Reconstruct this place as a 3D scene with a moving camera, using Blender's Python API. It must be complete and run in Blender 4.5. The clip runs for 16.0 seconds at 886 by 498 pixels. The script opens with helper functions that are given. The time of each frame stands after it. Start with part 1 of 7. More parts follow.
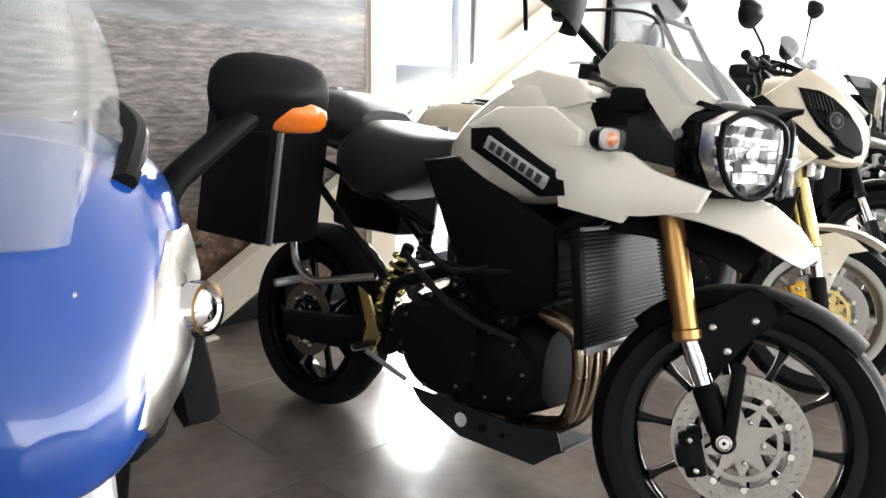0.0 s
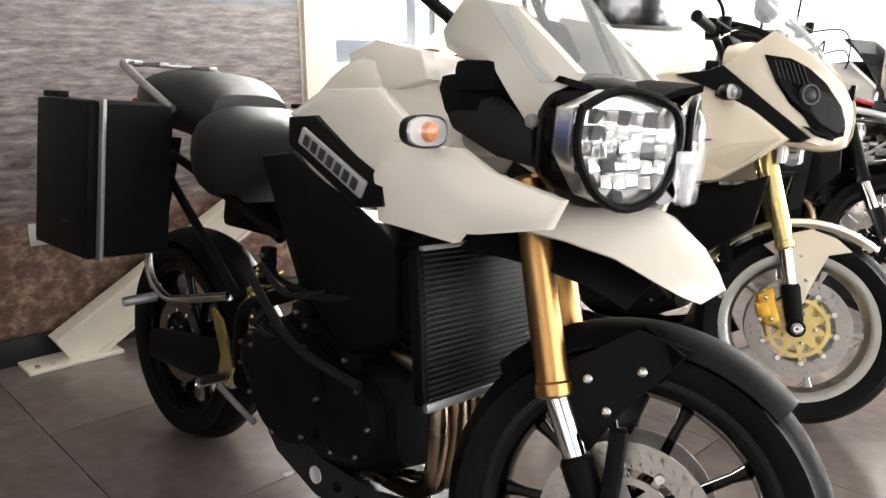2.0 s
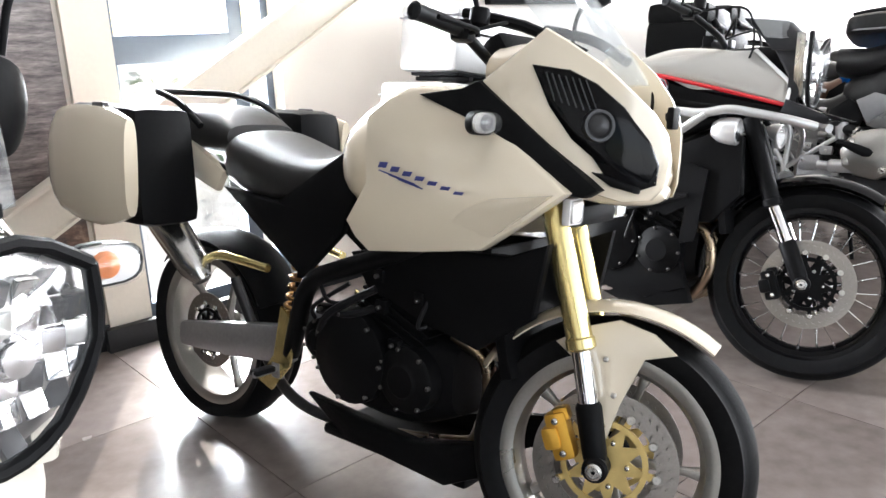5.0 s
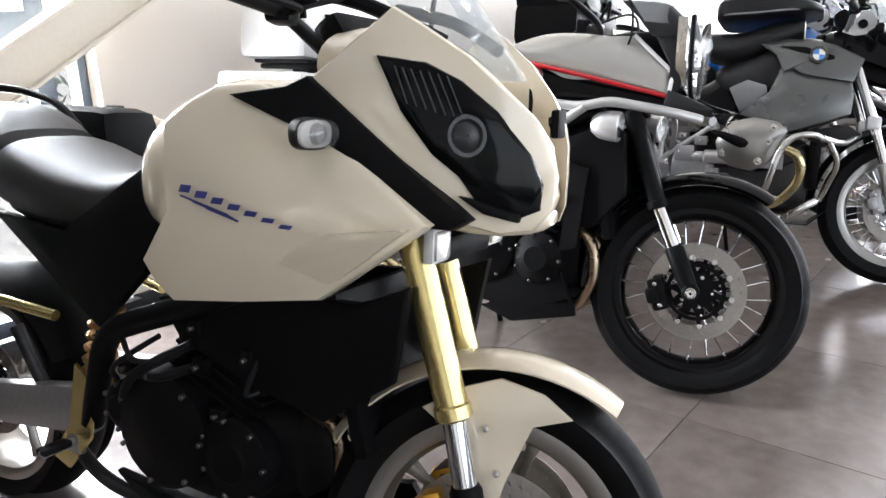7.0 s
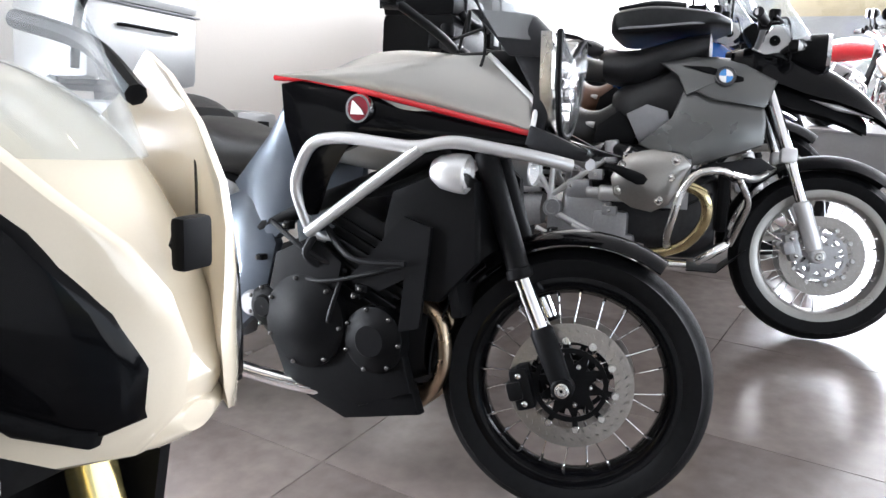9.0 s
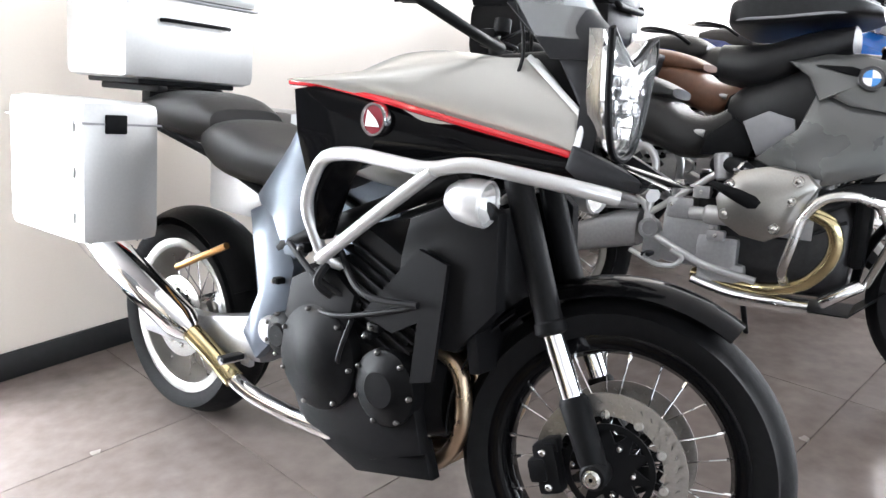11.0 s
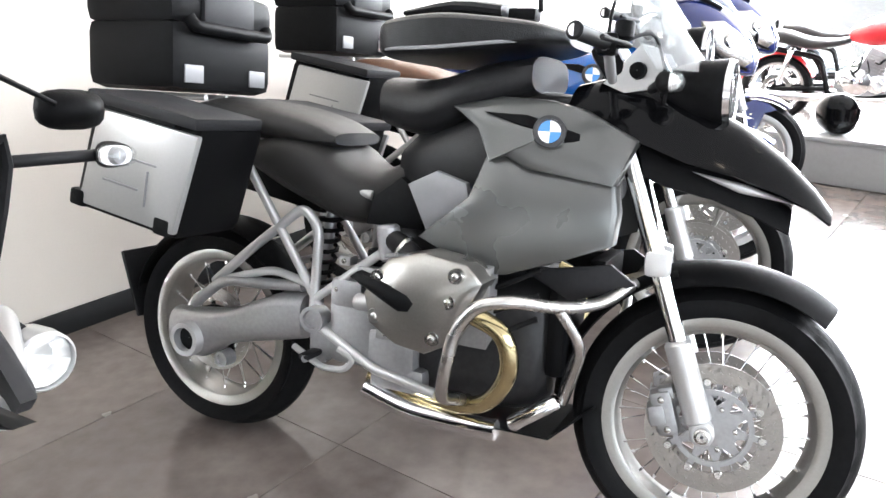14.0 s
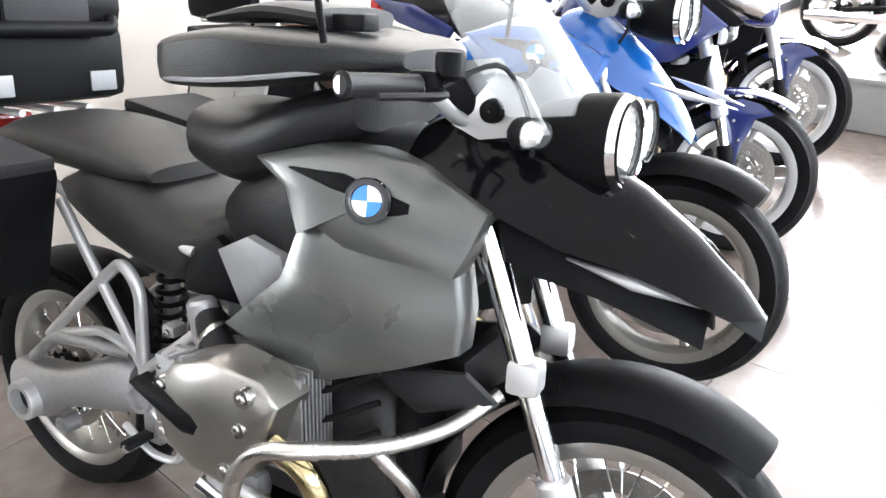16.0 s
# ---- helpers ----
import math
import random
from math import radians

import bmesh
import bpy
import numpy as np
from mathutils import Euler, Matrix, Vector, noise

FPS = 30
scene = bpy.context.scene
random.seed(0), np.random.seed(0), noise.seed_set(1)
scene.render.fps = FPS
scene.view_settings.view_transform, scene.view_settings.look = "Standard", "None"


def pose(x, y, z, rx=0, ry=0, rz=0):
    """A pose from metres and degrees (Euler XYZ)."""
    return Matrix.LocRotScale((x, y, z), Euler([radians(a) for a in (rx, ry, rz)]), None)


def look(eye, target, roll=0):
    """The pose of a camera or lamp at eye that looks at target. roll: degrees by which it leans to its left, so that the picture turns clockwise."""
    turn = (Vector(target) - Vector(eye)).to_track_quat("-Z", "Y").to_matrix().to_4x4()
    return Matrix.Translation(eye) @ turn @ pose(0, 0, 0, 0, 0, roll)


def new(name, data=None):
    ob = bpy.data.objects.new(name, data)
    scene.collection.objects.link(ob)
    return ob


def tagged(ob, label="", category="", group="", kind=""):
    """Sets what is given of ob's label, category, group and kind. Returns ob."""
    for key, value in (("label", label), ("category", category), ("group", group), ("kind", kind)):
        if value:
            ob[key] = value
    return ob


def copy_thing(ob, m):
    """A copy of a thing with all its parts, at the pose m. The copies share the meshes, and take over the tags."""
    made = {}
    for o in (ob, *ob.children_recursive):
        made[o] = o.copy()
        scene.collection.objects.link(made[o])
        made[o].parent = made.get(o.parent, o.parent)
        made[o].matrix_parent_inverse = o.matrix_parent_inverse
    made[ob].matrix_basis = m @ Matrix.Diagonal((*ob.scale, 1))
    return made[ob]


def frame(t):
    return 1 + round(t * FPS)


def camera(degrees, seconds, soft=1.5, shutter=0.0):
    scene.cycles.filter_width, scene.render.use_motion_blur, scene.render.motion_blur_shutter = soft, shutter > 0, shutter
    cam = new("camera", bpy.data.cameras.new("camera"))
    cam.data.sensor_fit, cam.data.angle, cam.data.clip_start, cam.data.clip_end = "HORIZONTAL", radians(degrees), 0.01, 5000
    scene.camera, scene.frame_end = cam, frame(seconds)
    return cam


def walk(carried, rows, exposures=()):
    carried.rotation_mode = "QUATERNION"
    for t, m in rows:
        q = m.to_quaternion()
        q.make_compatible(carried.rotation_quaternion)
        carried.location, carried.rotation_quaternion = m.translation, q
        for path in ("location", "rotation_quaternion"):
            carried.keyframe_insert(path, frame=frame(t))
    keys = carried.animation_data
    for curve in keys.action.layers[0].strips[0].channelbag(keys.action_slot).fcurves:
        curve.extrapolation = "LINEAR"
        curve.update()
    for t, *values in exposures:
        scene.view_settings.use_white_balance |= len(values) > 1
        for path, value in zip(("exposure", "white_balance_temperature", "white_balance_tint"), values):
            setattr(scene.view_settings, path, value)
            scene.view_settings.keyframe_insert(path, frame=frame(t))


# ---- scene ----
cam = camera(60.0, 16.0)
PATH = [
    (0, (0.140, -1.048, 1.161), (-0.080, 0.896, 0.745), 1.0),
    (0.5, (0.270, -0.916, 1.149), (-0.036, 1.014, 0.722), 1.8),
    (1, (0.408, -0.831, 1.157), (0.062, 1.087, 0.706), 1.4),
    (1.5, (0.480, -0.701, 1.157), (0.161, 1.220, 0.703), 0.8),
    (2, (0.530, -0.547, 1.161), (0.216, 1.371, 0.688), -0.3),
    (2.5, (0.624, -0.432, 1.188), (0.344, 1.487, 0.696), -0.3),
    (3, (0.845, -0.292, 1.234), (0.457, 1.604, 0.730), -0.1),
    (3.5, (1.059, -0.152, 1.255), (0.560, 1.710, 0.722), -1.2),
    (4, (1.164, 0.061, 1.244), (0.742, 1.942, 0.709), -1.3),
    (6.5, (1.233, 0.709, 1.258), (0.955, 2.605, 0.687), -3.4),
    (7, (1.231, 0.803, 1.242), (1.189, 2.712, 0.648), -1.5),
    (7.5, (1.323, 0.937, 1.235), (1.430, 2.837, 0.619), -1.0),
    (8, (1.460, 1.112, 1.220), (1.609, 3.012, 0.612), -0.1),
    (8.5, (1.522, 1.243, 1.223), (1.670, 3.144, 0.619), -0.4),
    (9, (1.565, 1.418, 1.239), (1.687, 3.329, 0.662), -0.8),
    (11.3, (1.903, 1.830, 1.254), (1.618, 3.711, 0.638), -1.4),
    (11.5, (1.934, 1.886, 1.257), (1.709, 3.768, 0.620), -1.4),
    (12, (2.057, 2.019, 1.271), (1.890, 3.903, 0.622), -2.1),
    (12.5, (2.214, 2.157, 1.303), (2.047, 4.046, 0.666), 1.3),
    (13, (2.401, 2.331, 1.302), (2.314, 4.226, 0.669), 0.1),
    (13.5, (2.504, 2.481, 1.308), (2.481, 4.376, 0.669), -1.2),
    (14, (2.592, 2.574, 1.336), (2.571, 4.463, 0.679), -1.3),
    (14.5, (2.731, 2.663, 1.376), (2.601, 4.533, 0.679), -1.1),
    (15, (2.856, 2.785, 1.394), (2.680, 4.626, 0.632), -2.0),
    (15.5, (2.935, 2.961, 1.439), (2.766, 4.786, 0.639), -1.3),
    (16, (3.062, 3.154, 1.469), (2.854, 4.946, 0.604), -3.9),
]
EXPOSURES = [(0.0, 0.5, 6850, 12), (1.0, 0.45, 6950, 14), (2.0, 0.5, 7000, 14), (3.0, 0.75, 6900, 14), (4.0, 0.45, 6600, 13), (6.5, 0.05, 6350, 13), (7.0, -0.12, 6350, 14), (8.0, -0.25, 6200, 14), (9.0, 0.05, 6200, 14), (11.5, 0.48, 6300, 13), (12.0, 0.45, 6300, 13), (13.5, 0.7, 6350, 12), (16.0, 0.95, 6350, 12)]
walk(cam, [(t, look(eye, target, roll)) for t, eye, target, roll in PATH], EXPOSURES)

# ---- world, sun, daylight ----
world = bpy.data.worlds.new("sky")
scene.world = world
world.use_nodes = True
wn = world.node_tree.nodes
wl = world.node_tree.links
sky = wn.new("ShaderNodeTexSky")
sky.sky_type = "NISHITA"
sky.sun_disc = False
SUN_FROM = Vector((-0.30, 0.80, 0.52)).normalized()
sky.sun_elevation = math.asin(SUN_FROM.z)
sky.sun_rotation = math.atan2(SUN_FROM.x, SUN_FROM.y)
wn["Background"].inputs["Strength"].default_value = 0.15
wl.new(sky.outputs["Color"], wn["Background"].inputs["Color"])

sun = new("sun", bpy.data.lights.new("sun", "SUN"))
sun.data.energy, sun.data.angle, sun.data.color = 5.0, radians(0.5), (1.0, 0.93, 0.82)
sun.matrix_world = look(SUN_FROM * 20, (0, 0, 0))

# room axes: x along the back wall, y out of the room through the back wall
ROOM = pose(-1.5, 2.17, 0, 0, 0, 52.7)


def window_light(name, m, wide, high, watts, colour=(0.93, 0.97, 1.0)):
    lamp = new(name, bpy.data.lights.new(name, "AREA"))
    lamp.data.shape, lamp.data.size, lamp.data.size_y = "RECTANGLE", wide, high
    lamp.data.energy, lamp.data.color = watts, colour
    lamp.matrix_world = m
    return lamp


# daylight of the glazed shop front (across the room), of the end wall and of the back window
window_light("daylight_front", ROOM @ pose(5, -9.2, 1.9, 90, 0, 0), 15.0, 2.8, 420)
window_light("daylight_end", ROOM @ pose(12.35, -4.6, 1.75, 90, 0, 90), 9.0, 3.1, 2100)
window_light("daylight_back", ROOM @ pose(1.78, 0.28, 1.35, -90, 0, 0), 0.7, 2.4, 320)

# ---- materials ----
def material(name, colour, rough=0.5, metal=0.0, grain=40.0, vary=0.12, bump=0.0, bump_scale=200.0, coat=0.0, rough_vary=0.12, stain=3.0, spec=0.5, random_tint=0.0):
    """A surface with colour varying at two scales, uneven gloss and fine relief; sizes in metres."""
    m = bpy.data.materials.new(name)
    m.use_nodes = True
    n, k = m.node_tree.nodes, m.node_tree.links
    b = n["Principled BSDF"]
    tc = n.new("ShaderNodeTexCoord")
    fine, broad = n.new("ShaderNodeTexNoise"), n.new("ShaderNodeTexNoise")
    fine.inputs["Scale"].default_value, broad.inputs["Scale"].default_value = grain, stain
    fine.inputs["Detail"].default_value, broad.inputs["Detail"].default_value = 4, 5
    k.new(tc.outputs["Object"], fine.inputs["Vector"])
    k.new(tc.outputs["Object"], broad.inputs["Vector"])
    mix = n.new("ShaderNodeMath")
    mix.operation = "ADD"
    k.new(fine.outputs["Fac"], mix.inputs[0])
    k.new(broad.outputs["Fac"], mix.inputs[1])
    ramp = n.new("ShaderNodeMapRange")
    ramp.inputs["From Min"].default_value, ramp.inputs["From Max"].default_value = 0.6, 1.4
    ramp.inputs["To Min"].default_value, ramp.inputs["To Max"].default_value = 1 - vary, 1 + vary
    k.new(mix.outputs[0], ramp.inputs["Value"])
    value = ramp.outputs[0]
    if random_tint:
        info, rr, mul = n.new("ShaderNodeObjectInfo"), n.new("ShaderNodeMapRange"), n.new("ShaderNodeMath")
        rr.inputs["To Min"].default_value, rr.inputs["To Max"].default_value = 1 - random_tint, 1 + random_tint
        mul.operation = "MULTIPLY"
        k.new(info.outputs["Random"], rr.inputs["Value"])
        k.new(rr.outputs[0], mul.inputs[0])
        k.new(value, mul.inputs[1])
        value = mul.outputs[0]
    tint = n.new("ShaderNodeVectorMath")
    tint.operation = "SCALE"
    tint.inputs[0].default_value = colour
    k.new(value, tint.inputs["Scale"])
    k.new(tint.outputs[0], b.inputs["Base Color"])
    rmap = n.new("ShaderNodeMapRange")
    rmap.inputs["From Min"].default_value, rmap.inputs["From Max"].default_value = 0.3, 0.7
    rmap.inputs["To Min"].default_value, rmap.inputs["To Max"].default_value = max(0.02, rough * (1 - rough_vary)), min(1.0, rough * (1 + rough_vary))
    k.new(broad.outputs["Fac"], rmap.inputs["Value"])
    k.new(rmap.outputs[0], b.inputs["Roughness"])
    b.inputs["Metallic"].default_value = metal
    b.inputs["Coat Weight"].default_value, b.inputs["Coat Roughness"].default_value = coat, 0.04
    b.inputs["Specular IOR Level"].default_value = spec
    if bump:
        tex, bm_node = n.new("ShaderNodeTexNoise"), n.new("ShaderNodeBump")
        tex.inputs["Scale"].default_value, tex.inputs["Detail"].default_value = bump_scale, 3
        bm_node.inputs["Strength"].default_value, bm_node.inputs["Distance"].default_value = bump, 0.002
        k.new(tc.outputs["Object"], tex.inputs["Vector"])
        k.new(tex.outputs["Fac"], bm_node.inputs["Height"])
        k.new(bm_node.outputs[0], b.inputs["Normal"])
    return m


def thin_glass(name, colour, cover, gloss=0.07):
    """A thin clear sheet: mostly let through, with a mirror share."""
    m = bpy.data.materials.new(name)
    m.use_nodes = True
    n, k = m.node_tree.nodes, m.node_tree.links
    n.remove(n["Principled BSDF"])
    clear, shine, lay = n.new("ShaderNodeBsdfTransparent"), n.new("ShaderNodeBsdfGlossy"), n.new("ShaderNodeMixShader")
    haze, lay2 = n.new("ShaderNodeBsdfDiffuse"), n.new("ShaderNodeMixShader")
    clear.inputs["Color"].default_value = (*colour, 1)
    shine.inputs["Roughness"].default_value = 0.03
    haze.inputs["Color"].default_value = (0.75, 0.78, 0.8, 1)
    lay2.inputs["Fac"].default_value = cover
    lay.inputs["Fac"].default_value = gloss
    k.new(clear.outputs[0], lay2.inputs[1])
    k.new(haze.outputs[0], lay2.inputs[2])
    k.new(lay2.outputs[0], lay.inputs[1])
    k.new(shine.outputs[0], lay.inputs[2])
    k.new(lay.outputs[0], n["Material Output"].inputs["Surface"])
    return m


def glow(name, colour, strength):
    m = bpy.data.materials.new(name)
    m.use_nodes = True
    b = m.node_tree.nodes["Principled BSDF"]
    b.inputs["Emission Color"].default_value, b.inputs["Emission Strength"].default_value = (*colour, 1), strength
    return m


def mural_material():
    """A printed rock face: grey horizontal strata above, brown tufts of earth below, dark sky band on top."""
    m = bpy.data.materials.new("printed_rock_mural")
    m.use_nodes = True
    n, k = m.node_tree.nodes, m.node_tree.links
    b = n["Principled BSDF"]
    tc = n.new("ShaderNodeTexCoord")
    sep = n.new("ShaderNodeSeparateXYZ")
    k.new(tc.outputs["Object"], sep.inputs[0])

    def noise_at(sx, sz, scale, detail):
        mp, t = n.new("ShaderNodeMapping"), n.new("ShaderNodeTexNoise")
        mp.inputs["Scale"].default_value = (sx, 1, sz)
        t.inputs["Scale"].default_value, t.inputs["Detail"].default_value, t.inputs["Roughness"].default_value = scale, detail, 0.72
        k.new(tc.outputs["Object"], mp.inputs[0])
        k.new(mp.outputs[0], t.inputs["Vector"])
        return t.outputs["Fac"]

    def ramp(fac, stops):
        r = n.new("ShaderNodeValToRGB")
        while len(r.color_ramp.elements) < len(stops):
            r.color_ramp.elements.new(0.5)
        for e, (p, c) in zip(r.color_ramp.elements, stops):
            e.position, e.color = p, (*c, 1)
        k.new(fac, r.inputs[0])
        return r.outputs[0]

    strata = ramp(noise_at(2.2, 13, 3.2, 9), [(0.33, (0.025, 0.022, 0.022)), (0.47, (0.13, 0.11, 0.105)), (0.58, (0.23, 0.2, 0.19)), (0.72, (0.42, 0.38, 0.36))])
    earth = ramp(noise_at(3.5, 4.5, 3.2, 10), [(0.32, (0.02, 0.013, 0.01)), (0.5, (0.13, 0.075, 0.05)), (0.62, (0.32, 0.22, 0.16)), (0.75, (0.5, 0.4, 0.32))])
    skyband = ramp(noise_at(1.2, 8, 1.2, 4), [(0.4, (0.1, 0.11, 0.12)), (0.6, (0.24, 0.25, 0.25)), (0.68, (0.62, 0.44, 0.25)), (0.78, (0.3, 0.28, 0.26))])
    wob = n.new("ShaderNodeMath")
    wob.operation = "MULTIPLY_ADD"
    k.new(noise_at(1.5, 1.5, 2.0, 4), wob.inputs[0])
    wob.inputs[1].default_value = 0.12
    k.new(sep.outputs["Z"], wob.inputs[2])

    def over(lo, hi, a, c):
        f, mx = n.new("ShaderNodeMapRange"), n.new("ShaderNodeMix")
        f.inputs["From Min"].default_value, f.inputs["From Max"].default_value = lo, hi
        mx.data_type = "RGBA"
        k.new(wob.outputs[0], f.inputs["Value"])
        k.new(f.outputs[0], mx.inputs["Factor"])
        k.new(a, mx.inputs[6])
        k.new(c, mx.inputs[7])
        return mx.outputs[2]

    k.new(over(1.46, 1.49, over(0.60, 0.66, earth, strata), skyband), b.inputs["Base Color"])
    b.inputs["Roughness"].default_value = 0.45
    return m


def tile_material():
    return material("dark_stone_tile", (0.165, 0.137, 0.125), rough=0.21, spec=1.0, grain=14, vary=0.3, bump=0.12, bump_scale=90, rough_vary=0.35, stain=1.3, random_tint=0.12)


